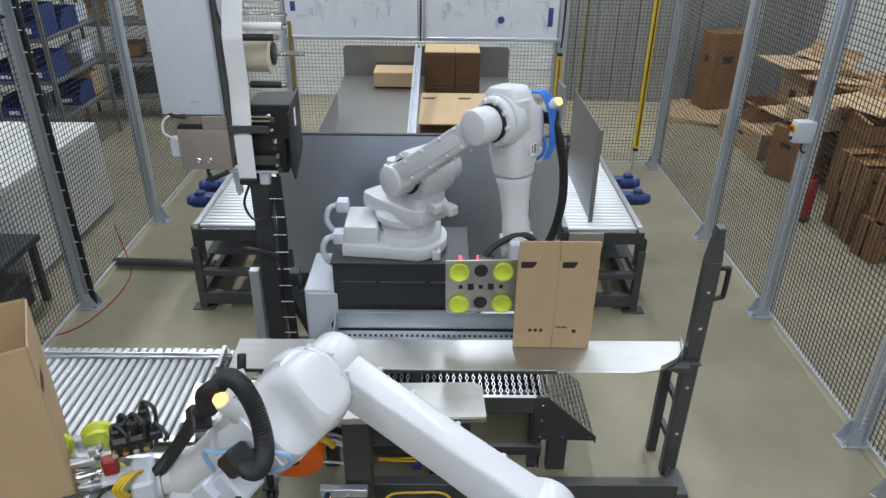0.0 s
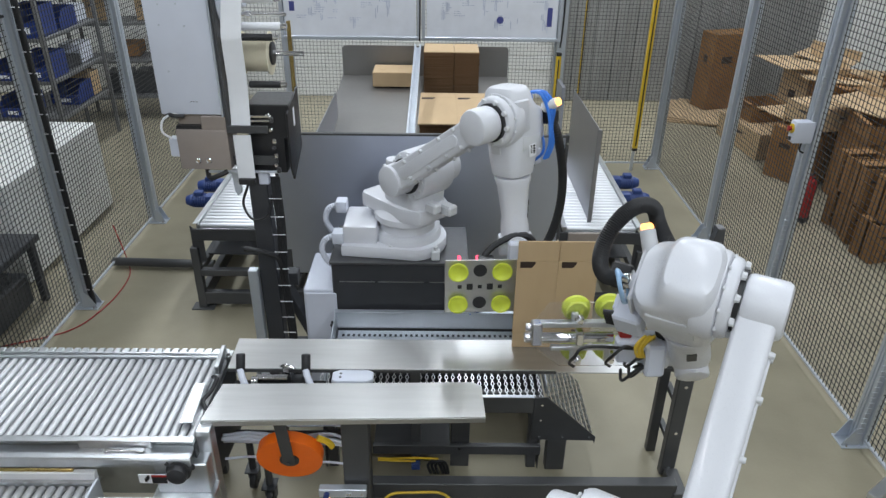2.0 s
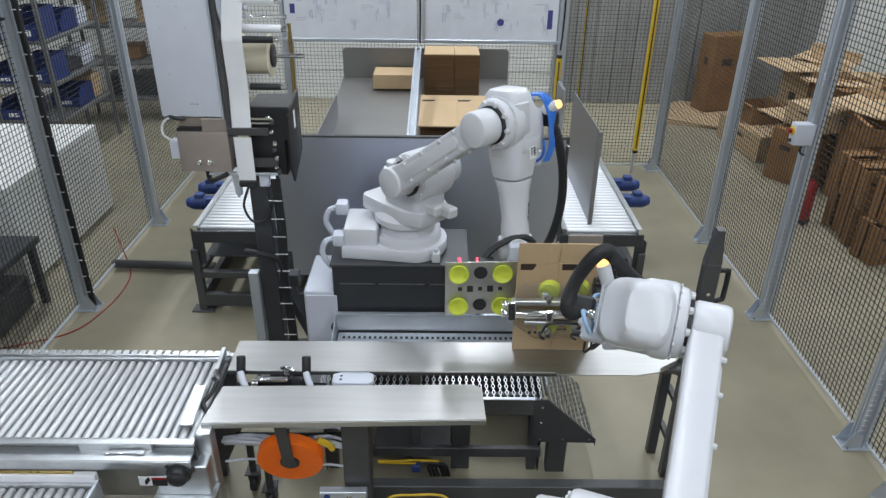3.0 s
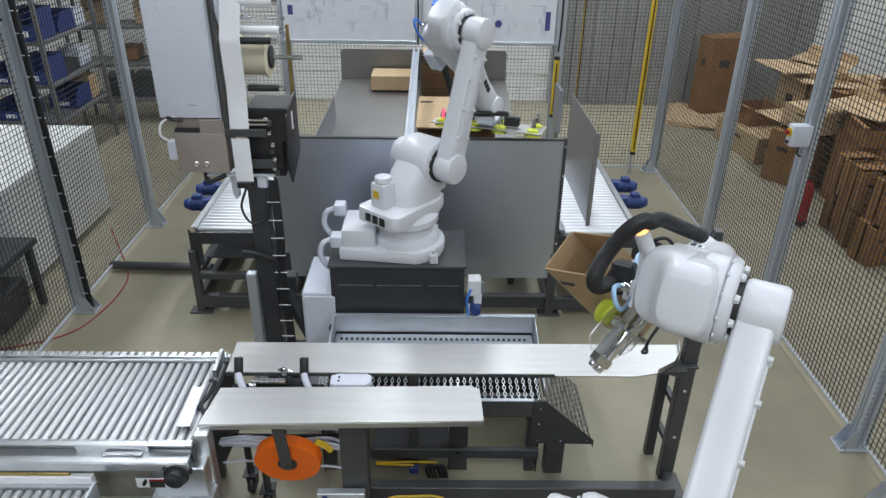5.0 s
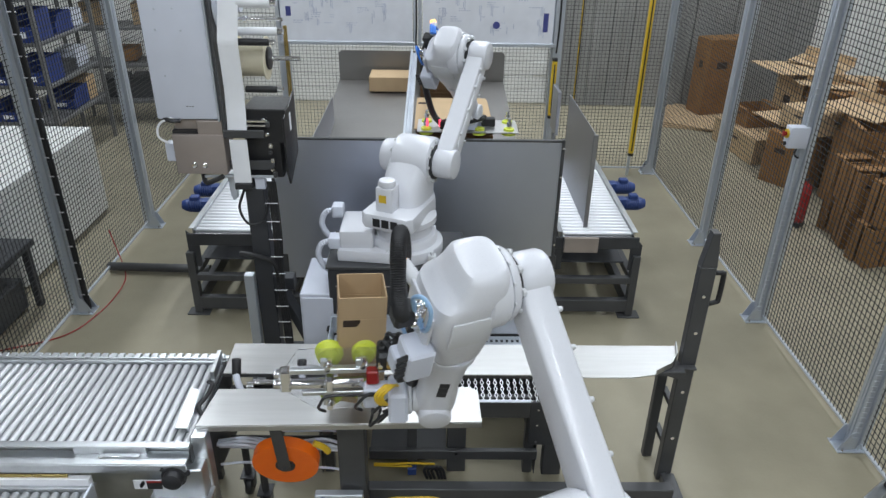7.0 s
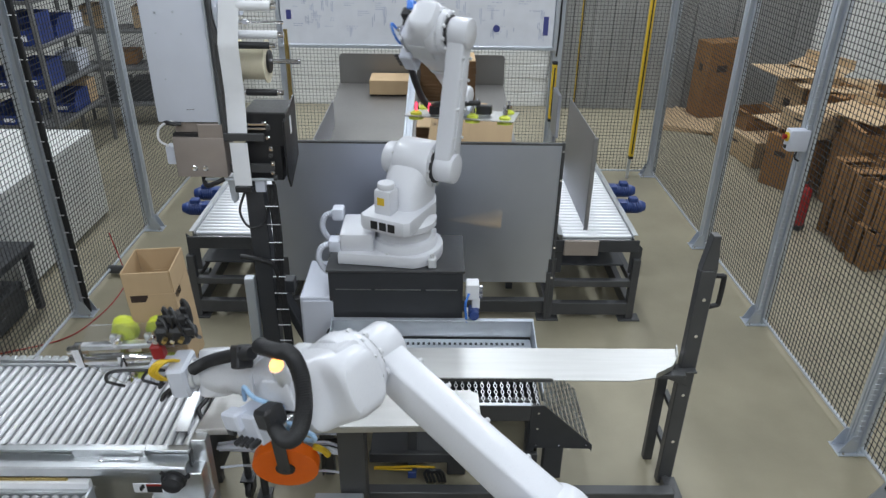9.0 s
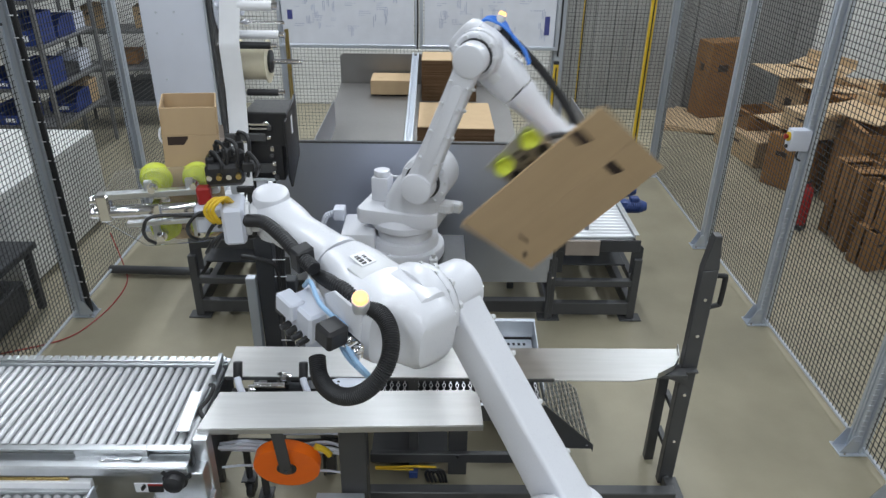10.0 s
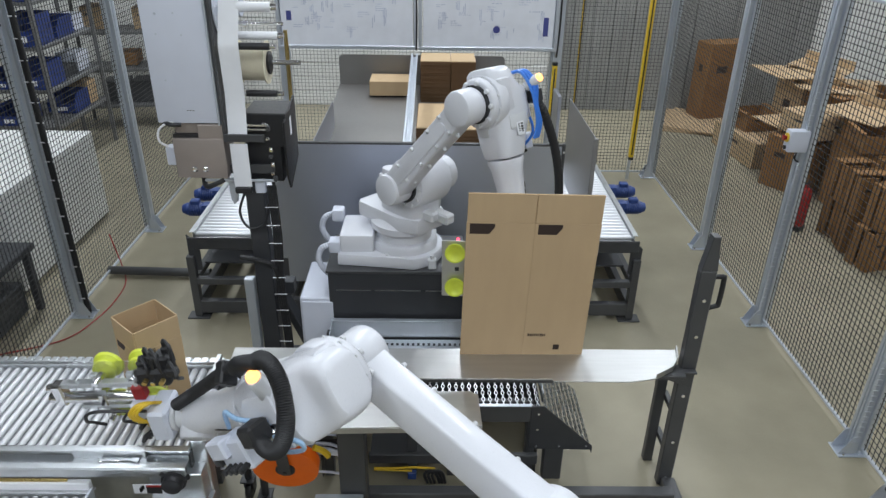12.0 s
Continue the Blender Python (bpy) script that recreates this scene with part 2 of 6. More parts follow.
# ---- guard fence: aluminium posts, welded wire panels in tube frames ----
def fence_post(x, y, inward, height=2.35):
    post = thing("fence_post", "grey aluminium guard fence post with a bolted steel foot", "fence post", pose(x, y, 0), "fence posts")
    bm = bmesh.new()
    w = 0.04
    side = [(-w, -w), (-0.02, -w), (-0.02, -w + 0.005), (-0.006, -w + 0.005), (-0.006, -w - 0.003), (0.006, -w - 0.003), (0.006, -w + 0.005), (0.02, -w + 0.005), (0.02, -w)]
    outline = []
    for k in range(4):
        c, s = round(math.cos(k * math.pi / 2)), round(math.sin(k * math.pi / 2))
        outline += [(c * x - s * y, s * x + c * y) for x, y in side]
    prism(bm, outline, height)
    part("upright", bm, POST, post)
    bm = bmesh.new()
    box(bm, (inward * 0.035, 0, 0.004), (0.17, 0.12, 0.008), None, 0.002)
    prism(bm, [(0, 0), (inward * 0.075, 0), (inward * 0.02, 0.12), (0, 0.12)], 0.006, Matrix.Translation((inward * 0.04, -0.035, 0.008)) @ pose(0, 0, 0, 90, 0, 0))
    prism(bm, [(0, 0), (inward * 0.075, 0), (inward * 0.02, 0.12), (0, 0.12)], 0.006, Matrix.Translation((inward * 0.04, 0.041, 0.008)) @ pose(0, 0, 0, 90, 0, 0))
    part("foot", bm, POST, post)
    for dy in (-0.048, 0.048):
        bm = bmesh.new()
        cyl(bm, (inward * 0.09, dy, 0.008), (inward * 0.09, dy, 0.022), 0.009, 6)
        part("anchor_bolt", bm, CHROME, post)
    return post


def mesh_panel(p0, p1, z0, z1, wire=WIRE, cell=0.036, r=0.0017, label="black welded wire guard panel in a grey tube frame", frame_mat=POST):
    """A wire panel between two posts on the floor plan."""
    a, b = Vector((*p0, 0)), Vector((*p1, 0))
    d = b - a
    length = d.length
    panel = thing("wire_fence", label, "fence", Matrix.Translation(a) @ pose(0, 0, 0, 0, 0, math.degrees(math.atan2(d.y, d.x))), "wire fences")
    bm = bmesh.new()
    f = 0.018
    for z in (z0, z1):
        box(bm, (length / 2, 0, z), (length, f, f), None, 0.003)
    for x in (f / 2, length - f / 2):
        box(bm, (x, 0, (z0 + z1) / 2), (f, f, z1 - z0), None, 0.003)
    part("panel_frame", bm, frame_mat, panel)
    verts, faces = [], []

    def rod(c, sx, sy, sz):
        k = len(verts)
        for x in (-sx, sx):
            for y in (-sy, sy):
                for z in (-sz, sz):
                    verts.append((c[0] + x, c[1] + y, c[2] + z))
        for q in ((0, 1, 3, 2), (4, 6, 7, 5), (0, 4, 5, 1), (2, 3, 7, 6), (0, 2, 6, 4), (1, 5, 7, 3)):
            faces.append([k + i for i in q])

    n = int(length / cell)
    for i in range(1, n):
        rod((length * i / n, 0.002, (z0 + z1) / 2), r, r, (z1 - z0) / 2)
    n = int((z1 - z0) / cell)
    for i in range(1, n):
        rod((length / 2, -0.002, z0 + (z1 - z0) * i / n), length / 2, r, r)
    me = bpy.data.meshes.new("wire_mesh")
    me.from_pydata(verts, [], faces)
    me.materials.append(wire)
    ob = new("wire_mesh", me)
    ob.parent = panel
    tagged(ob, kind="stuff")
    return panel


RX, LX, BY = 2.405, -2.58, 7.22
right_posts = [1.3, 2.97, 4.28, 5.5, BY]
left_posts = [1.5, 2.9, 4.32, 5.75, BY]
for y in right_posts:
    fence_post(RX, y, -1)
for y in left_posts:
    fence_post(LX, y, 1)
for a, b in zip(right_posts, right_posts[1:]):
    mesh_panel((RX, a + 0.04), (RX, b - 0.04), 0.06, 2.3)
for a, b in zip(left_posts, left_posts[1:]):
    mesh_panel((LX, a + 0.04), (LX, b - 0.04), 0.06, 2.3)
back_posts = [LX, -1.53, 1.24, RX]
for x in back_posts[1:3]:
    fence_post(x, BY, 1)
for a, b in zip(back_posts, back_posts[1:]):
    mesh_panel((a + 0.04, BY), (b - 0.04, BY), 0.06, 2.3, WIRE_GREY if b < 2 else WIRE)

# ---- the machine behind the far robot: base frame, roller tracks, shield plate, blank magazine ----
def roller_track(x0, x1, y0, y1, z, pitch, r, label, across=True, rail=0.07):
    """Driven rollers between two side rails. across: the rollers lie along x."""
    track = thing("roller_conveyor", label, "conveyor", pose((x0 + x1) / 2, (y0 + y1) / 2, 0))
    hx, hy = (x1 - x0) / 2, (y1 - y0) / 2
    for s in (-1, 1):
        bm = bmesh.new()
        if across:
            box(bm, (s * hx, 0, z - rail / 2 + 0.012), (0.012, 2 * hy, rail), None, 0.002)
            box(bm, (s * (hx + 0.014), 0, z + 0.01), (0.03, 2 * hy, 0.004), None, 0.001)
        else:
            box(bm, (0, s * hy, z - rail / 2 + 0.012), (2 * hx, 0.012, rail), None, 0.002)
            box(bm, (0, s * (hy + 0.014), z + 0.01), (2 * hx, 0.03, 0.004), None, 0.001)
        part("side_rail", bm, GALV, track)
    n = int((2 * hy if across else 2 * hx) / pitch)
    bm = bmesh.new()
    length = (2 * hx if across else 2 * hy) - 0.02
    turned(bm, [(0.006, -length / 2 - 0.008), (0.006, -length / 2), (r * 0.9, -length / 2), (r, -length / 2 + 0.004), (r, length / 2 - 0.004), (r * 0.9, length / 2), (0.006, length / 2), (0.006, length / 2 + 0.008)], 14)
    first = None
    for i in range(n):
        k = -((n - 1) / 2) * pitch + i * pitch
        m = pose(0, k, z - r, 0, 90, 0) if across else pose(k, 0, z - r, 90, 0, 0)
        if first is None:
            first = part("roller", bm, ROLLER, track, "", m)
        else:
            sharing("roller", first.data, track, m)
    return track


def square_leg(bm, x, y, z0, z1, w=0.055):
    box(bm, (x, y, (z0 + z1) / 2), (w, w, z1 - z0), None, 0.004)


ZB = 0.665
FY = 4.3
roller_track(0.9, 1.4, FY + 0.03, 5.8, ZB, 0.052, 0.02, "steel roller conveyor beside the blank magazine, on the steel frame")
roller_track(-1.66, -1.1, FY + 0.03, 5.8, ZB, 0.052, 0.02, "steel roller conveyor beside the blank magazine, above the dark floor beam")

frame_ob = thing("machine_frame", "dark grey welded steel frame carrying the roller lanes", "machine frame", pose(0, 0, 0))
for x0, x1 in ((-1.68, -1.06), (0.86, 1.42)):
    for x in (x0 - 0.02, x1 + 0.02):
        for y, top in ((FY + 0.02, 0.5), (5.7, 0.6)):
            bm = bmesh.new()
            square_leg(bm, x, y, 0.01, top)
            box(bm, (x, y, 0.006), (0.16, 0.1, 0.012), None, 0.003)
            part("leg", bm, GREY_FRAME, frame_ob)
    bm = bmesh.new()
    box(bm, ((x0 + x1) / 2, FY + 0.02, 0.30), (x1 - x0, 0.05, 0.05), None, 0.004)
    box(bm, ((x0 + x1) / 2, FY + 0.02, 0.09), (x1 - x0, 0.05, 0.1), None, 0.004)
    for x in (x0 - 0.02, x1 + 0.02):
        box(bm, (x, 5.0, 0.3), (0.05, 1.4, 0.05), None, 0.004)
        box(bm, (x, 5.0, 0.09), (0.05, 1.4, 0.1), None, 0.004)
    part("cross_member", bm, GREY_FRAME, frame_ob)
    bm = bmesh.new()
    box(bm, ((x0 + x1) / 2, FY + 0.01, ZB - 0.065), (x1 - x0 + 0.04, 0.012, 0.09), None, 0.003)
    for x in (x0, x1):
        prism(bm, [(-0.03, 0), (0.05, 0), (0.05, 0.2), (-0.03, 0.28)], 0.01, Matrix.Translation((x, FY + 0.03, 0.38)) @ pose(0, 0, 0, 90, 0, 0))
    part("end_plate", bm, DARK, frame_ob)
for x0, x1 in ((-1.64, -1.12), (0.9, 1.38)):
    bm = bmesh.new()
    cyl(bm, (x0, FY + 0.05, 0.62), (x1, FY + 0.05, 0.62), 0.014, 14)
    part("drive_shaft", bm, CHROME, frame_ob)
    bm = bmesh.new()
    m, length = along((x0 + 0.3, FY + 0.1, 0.58), (x0 + 0.42, 5.4, 0.5))
    box(bm, (0, 0, length / 2), (0.04, 0.04, length), m, 0.003)
    part("inner_brace", bm, GREY_FRAME, frame_ob)
    bm = bmesh.new()
    box(bm, ((x0 + x1) / 2, 5.0, 0.4), (x1 - x0, 1.2, 0.012), None, 0.002)
    part("inner_tray", bm, DARK, frame_ob)
bm = bmesh.new()
box(bm, (1.03, FY - 0.012, 0.595), (0.24, 0.02, 0.115), None, 0.004)
part("cover_box", bm, TAUPE, frame_ob, "flat grey cover under the lane end")
bm = bmesh.new()
box(bm, (-0.1, FY + 0.05, 0.09), (1.95, 0.06, 0.1), None, 0.004)
part("front_beam", bm, GREY_FRAME, frame_ob)
bm = bmesh.new()
square_leg(bm, 0.82, FY - 0.01, 0.0, 0.4, 0.03)
part("shield_leg", bm, GREY_FRAME, frame_ob)

shield = thing("shield_plate", "large bare steel shield plate behind the far robot", "metal panel", pose(-0.11, FY, 0))
bm = bmesh.new()
box(bm, (0, 0, 0.825), (1.9, 0.008, 1.03), None, 0.002)
part("sheet", bm, SHIELD, shield)
bm = bmesh.new()
for x in (-0.95, 0.95):
    box(bm, (x, -0.004, 0.83), (0.02, 0.03, 1.05), None, 0.003)
box(bm, (0, 0.008, 1.34), (1.9, 0.03, 0.014), None, 0.003)
part("edge_strip", bm, GREY_FRAME, shield)
bm = bmesh.new()
cyl(bm, (0, -0.018, 0), (0, -0.026, 0), 0.008, 8)
screw = part("screw", bm, CHROME, shield, "", pose(-0.95, 0, 0.36))
for x, z in ((-0.95, 0.6), (-0.95, 0.85), (-0.95, 1.1), (-0.95, 1.3), (0.95, 0.36), (0.95, 0.6), (0.95, 0.85), (0.95, 1.1), (0.95, 1.3)):
    sharing("screw", screw.data, shield, pose(x, 0, z))

for x, ya, yb, za, zb in ((1.07, 4.4, 5.4, 0.68, 1.355), (-0.83, 4.54, 5.6, 0.68, 1.26)):
    bm = bmesh.new()
    box(bm, (0, 0, 0), (0.006, yb - ya, zb - za), None, 0.001)
    box(bm, (0, ya / 2 - yb / 2, 0), (0.03, 0.012, zb - za), None, 0.002)
    solid("guide_plate", bm, PLATE, "upright bare steel guide plate beside the roller lane", "metal panel", "", pose(x, (ya + yb) / 2, (za + zb) / 2))
bm = bmesh.new()
box(bm, (1.125, 6.3, 0.97), (0.03, 0.3, 0.4), None, 0.002)
box(bm, (1.125, 6.3, 0.39), (0.03, 0.06, 0.78), None, 0.002)
solid("rear_guide_plate", bm, PLATE, "upright steel plate at the rear of the roller lane", "metal panel")

mag = thing("blank_magazine", "steel sheet magazine for flat carton blanks with a middle rail", "magazine", pose(0, 0, 0))
bm = bmesh.new()
prism(bm, [(4.6, 0.93), (6.58, 1.14), (6.58, 1.15), (4.6, 0.94)], 1.55, Matrix.Translation((0.65, 0, 0)) @ Matrix(((0, 0, -1, 0), (1, 0, 0, 0), (0, 1, 0, 0), (0, 0, 0, 1))))
part("tray", bm, TRAY, mag)
bm = bmesh.new()
outline = [(-0.775, 0), (0.775, 0), (0.775, 0.28), (0.75, 0.305), (-0.75, 0.305), (-0.775, 0.28)]
prism(bm, outline, 0.008, Matrix.Translation((-0.12, 6.6, 1.12)) @ pose(0, 0, 0, 90, 0, 0))
part("back_plate", bm, TRAY, mag)
bm = bmesh.new()
m, length = along((-0.185, 4.5, 1.24), (-0.19, 6.58, 1.42))
for dx in (-0.022, 0.022):
    box(bm, (dx, 0, length / 2), (0.018, 0.05, length), m, 0.003)
box(bm, (0, -0.012, length / 2), (0.05, 0.012, length), m, 0.002)
part("middle_rail", bm, POST, mag)
for x in (-0.85, 0.6):
    for y in (4.75, 6.4):
        bm = bmesh.new()
        square_leg(bm, x, y, 0.0, 0.94, 0.05)
        part("leg", bm, GREY_FRAME, mag)


def flat_stack(name, x0, x1, y0, y1, z0, n, step, label, mat, seed):
    """A pile of flat blanks, each a board of its own, a little out of line."""
    pile = thing(name, label, "carton stack", pose((x0 + x1) / 2, (y0 + y1) / 2, z0))
    r = random.Random(seed)
    for i in range(n):
        bm = bmesh.new()
        box(bm, (0, 0, 0), (x1 - x0, y1 - y0, step * 0.86), None, 0.001)
        part("blank", bm, mat if i > n - 2 else CARD_FLUTE_SHADE, pile, "", pose(r.uniform(-0.004, 0.004), r.uniform(-0.004, 0.004), step * (i + 0.5), 0, 0, r.uniform(-0.3, 0.3)))
    return pile


flat_stack("blank_stack", -0.14, 0.14, 5.25, 5.95, 1.005, 16, 0.009, "stack of flat tan carton blanks in the magazine", CARD, 1)
flat_stack("blank_stack", 0.15, 0.46, 5.22, 5.95, 1.005, 16, 0.009, "stack of flat tan carton blanks in the magazine", CARD, 2)
for k, (x0, x1) in enumerate(((-0.125, 0.138), (0.143, 0.36))):
    flat_stack("blank_stack", x0, x1, 6.15, 6.5, 1.1, 38, 0.0097, "tall dark-edged stack of flat carton blanks in the magazine", CARD, 5 + k)
bm = bmesh.new()
box(bm, (0, 0, 0.07), (0.38, 0.3, 0.13), None, 0.004)
box(bm, (-0.1, -0.05, 0.136), (0.04, 0.02, 0.002))
solid("flat_carton", bm, CARD, "low tan carton lying in the empty magazine lane", "carton", "", pose(-0.4, 6.4, 1.125))

# ---- blue gear motors of the roller lanes ----
def gear_motor(x, y, z, turn):
    ob = thing("gear_motor", "dark blue gear motor on the side of the roller lane", "motor", pose(x, y, z, 0, 0, turn), "lane motors")
    bm = bmesh.new()
    outline = [(0.0, 0.03), (0.05, 0.03), (0.05, 0.05)]
    for i in range(6):
        q = 0.05 + i * 0.018
        outline += [(0.057, q), (0.057, q + 0.008), (0.049, q + 0.009), (0.049, q + 0.017)]
    turned(bm, outline + [(0.05, 0.165), (0.045, 0.175), (0.035, 0.2), (0.0, 0.2)], 20, pose(0, 0, 0, 0, 90, 0))
    part("housing", bm, BLUE, ob)
    bm = bmesh.new()
    box(bm, (0.0, 0, 0), (0.09, 0.09, 0.1), None, 0.012, 2)
    box(bm, (0.1, 0, 0.06), (0.07, 0.06, 0.04), None, 0.006)
    part("gear_case", bm, BLUE, ob)
    bm = bmesh.new()
    cyl(bm, (-0.02, 0, 0), (-0.14, 0, 0), 0.012, 10)
    part("shaft", bm, CHROME, ob)
    return ob


for x, y, turn in ((-1.76, 5.0, 180), (-1.76, 5.3, 180), (1.5, 5.12, 0), (1.5, 5.45, 0)):
    gear_motor(x, y, 0.55, turn)

# ---- guide rail with a turned-up end, and the table before it ----
ZR = 0.785
rail = thing("guide_rail", "polished flat steel guide rail with an upturned curved end", "guide rail", pose(0, 0, 0))
bm = bmesh.new()
prism(bm, [(-0.965, 2.59), (0.56, 2.59), (0.565, 2.575), (0.93, 2.575), (1.05, 2.6), (1.14, 2.66), (1.19, 2.74), (1.21, 2.83), (-0.97, 2.825)], 0.006, Matrix.Translation((0, 0, ZR - 0.006)), 0.001, 1)
part("sliding_plate", bm, STEEL, rail)
bm = bmesh.new()
curve = [(1.05, 2.6), (1.14, 2.66), (1.19, 2.74), (1.21, 2.83)]
for (xa, ya), (xb, yb) in zip(curve, curve[1:]):
    m, length = along((xa, ya, ZR + 0.012), (xb, yb, ZR + 0.012))
    box(bm, (0, 0, length / 2), (0.03, 0.004, length + 0.004), m @ pose(0, 0, 0, 0, 0, 90))
part("curved_lip", bm, STEEL, rail)
bm = bmesh.new()
box(bm, (-0.2, 2.592, ZR - 0.016), (1.53, 0.004, 0.016), None, 0.001)
box(bm, (0.85, 2.64, ZR - 0.018), (0.7, 0.03, 0.022), None, 0.002)
part("front_flange", bm, GREY_FRAME, rail)
for x in (-0.8, -0.1):
    bm = bmesh.new()
    box(bm, (x, 2.79, ZR / 2 - 0.004), (0.05, 0.05, ZR - 0.01), None, 0.003)
    part("support", bm, GREY_FRAME, rail)

table = thing("slide_table", "brushed steel sliding table over the tape unit", "table", pose(0, 0, 0))
bm = bmesh.new()
prism(bm, [(-0.985, 2.235), (0.215, 2.27), (0.208, 2.475), (0.17, 2.5), (-0.955, 2.475)], 0.006, Matrix.Translation((0, 0, ZR - 0.006)), 0.001, 1)
part("top_sheet", bm, STEEL, table)
bm = bmesh.new()
m, length = along((-0.985, 2.237, ZR - 0.02), (0.215, 2.272, ZR - 0.02))
box(bm, (0, 0, length / 2), (0.026, 0.005, length), m @ pose(0, 0, 0, 0, 0, 90), 0.001)
part("front_edge", bm, STEEL, table)
bm = bmesh.new()
box(bm, (-0.365, 2.44, 0.385), (0.125, 0.1, 0.77), None, 0.005)
part("column", bm, GREY_FRAME, table)
bm = bmesh.new()
box(bm, (-0.42, 2.36, ZR - 0.03), (0.9, 0.04, 0.04), None, 0.003)
part("under_rail", bm, DARK, table)

# ---- tape unit between rail and table ----
unit = thing("tape_unit", "carton tape unit with grey arms in the gap of the table", "taping machine", pose(0, 0, 0))
bm = bmesh.new()
box(bm, (-0.72, 2.54, 0.7), (0.42, 0.07, 0.06), None, 0.004)
box(bm, (-0.75, 2.57, 0.73), (0.16, 0.02, 0.06), None, 0.003)
part("body", bm, BLACK, unit)
for x in (-0.885, -0.585):
    bm = bmesh.new()
    tube(bm, [(x + 0.02, 2.51, 0.74), (x, 2.535, 0.775), (x - 0.012, 2.56, 0.80)], 0.016, 10, 5)
    arm = part("arm", bm, GREY_BOX, unit)
    bm = bmesh.new()
    cyl(bm, (x - 0.012, 2.56, 0.78), (x - 0.012, 2.6, 0.86), 0.021, 16, None, None, 0.004)
    part("roller_sleeve", bm, BLACK, arm)
bm = bmesh.new()
cyl(bm, (-0.82, 2.55, 0.765), (-0.68, 2.55, 0.765), 0.014, 12)
cyl(bm, (-0.84, 2.53, 0.76), (-0.81, 2.53, 0.76), 0.02, 12)
box(bm, (-0.69, 2.58, 0.78), (0.03, 0.02, 0.04), None, 0.003)
tube(bm, [(-0.72, 2.6, 0.79), (-0.69, 2.58, 0.81), (-0.65, 2.57, 0.8)], 0.008, 8, 5)
part("shaft", bm, CHROME, unit)
bm = bmesh.new()
prism(bm, [(-0.475, 2.52), (-0.455, 2.505), (-0.31, 2.505), (-0.285, 2.525), (-0.285, 2.575), (-0.31, 2.59), (-0.44, 2.59), (-0.475, 2.575)], 0.03, Matrix.Translation((0, 0, 0.752)), 0.008, 2)
shoe = part("press_shoe", bm, GREY_BOX, unit)
bm = bmesh.new()
for y in (2.532, 2.558):
    cyl(bm, (-0.435, y, 0.782), (-0.435, y, 0.7835), 0.006, 10)
part("screw", bm, BLACK, shoe)

roll = thing("tape_roll", "bright orange roll of carton sealing tape on a grey arm", "tape roll", pose(-0.663, 2.38, 0.455, 104, 0, 0))
bm = bmesh.new()
t = 40
profile = [(0.045, -0.028), (0.148, -0.028), (0.15, -0.026), (0.15, 0.026), (0.148, 0.028), (0.045, 0.028)]
rings = [[bm.verts.new((r * math.cos(2 * math.pi * i / t), r * math.sin(2 * math.pi * i / t), h)) for i in range(t)] for r, h in profile]
for a, b in zip(rings, rings[1:] + rings[:1]):
    for i in range(t):
        bm.faces.new((a[i], a[(i + 1) % t], b[(i + 1) % t], b[i]))
part("tape", bm, ORANGE, roll)
bm = bmesh.new()
turned(bm, [(0.02, -0.03), (0.044, -0.03), (0.044, 0.034), (0.02, 0.036), (0.004, 0.036)], 24)
part("hub", bm, DARK, roll)
bm = bmesh.new()
prism(bm, capsule(0, 0.3, 0.027, 0.027, 8), 0.008, Matrix.Translation((0, 0, 0.038)) @ pose(0, 0, 0, 0, 0, 90), 0.002, 1)
cyl(bm, (0, 0, 0.046), (0, 0, 0.054), 0.01, 8)
part("arm", bm, GREY_FRAME, roll)
bm = bmesh.new()
tube(bm, [(0.13, 0.09, -0.03), (0.17, 0.06, -0.03), (0.19, 0.02, -0.03)], 0.016, 6, 6)
part("loose_tape", bm, YELLOW, roll, "crumpled amber end of tape")

bm = bmesh.new()
r5 = random.Random(3)
for i in range(14):
    y = 2.4 + r5.uniform(0, 0.2)
    z = 0.42 + r5.uniform(-0.05, 0.1)
    tube(bm, [(-0.98, y, z + 0.02), (-0.85, y + 0.02, z + r5.uniform(-0.02, 0.02)), (-0.7, y, z), (-0.5, y + 0.02, z + r5.uniform(-0.03, 0.02)), (-0.38, y, z - 0.02)], r5.uniform(0.005, 0.009), 6, 5)
solid("cable_bundle", bm, GREY_BOX, "loose bundle of pale cables behind the tape roll", "cables", "stuff")
bm = bmesh.new()
for i in range(4):
    z = 0.33 + 0.02 * i
    tube(bm, [(-0.98, 2.6, z), (-0.6, 2.62, z - 0.02), (-0.38, 2.6, z + 0.01)], 0.008, 6, 6)
solid("cable_bundle", bm, BLACK, "black cables running behind the tape roll", "cables", "stuff")
for x in (-0.93, -0.82):
    cast = thing("caster", "black swivel caster on the floor under the table", "caster", pose(x, 2.62 - (x + 0.93), 0), "casters")
    bm = bmesh.new()
    cyl(bm, (-0.016, 0, 0.05), (0.016, 0, 0.05), 0.05, 24, None, None, 0.006)
    part("wheel", bm, BLACK, cast)
    bm = bmesh.new()
    for s in (-1, 1):
        prism(bm, [(-0.02, 0.04), (0.02, 0.04), (0.035, 0.12), (-0.035, 0.12)], 0.004, Matrix.Translation((s * 0.022 + 0.002, 0, 0)) @ pose(0, 0, 0, 90, 0, 90))
    box(bm, (0, 0, 0.125), (0.07, 0.08, 0.008), None, 0.001)
    cyl(bm, (0, 0, 0.128), (0, 0, 0.36), 0.018, 10)
    part("fork", bm, DARK, cast)

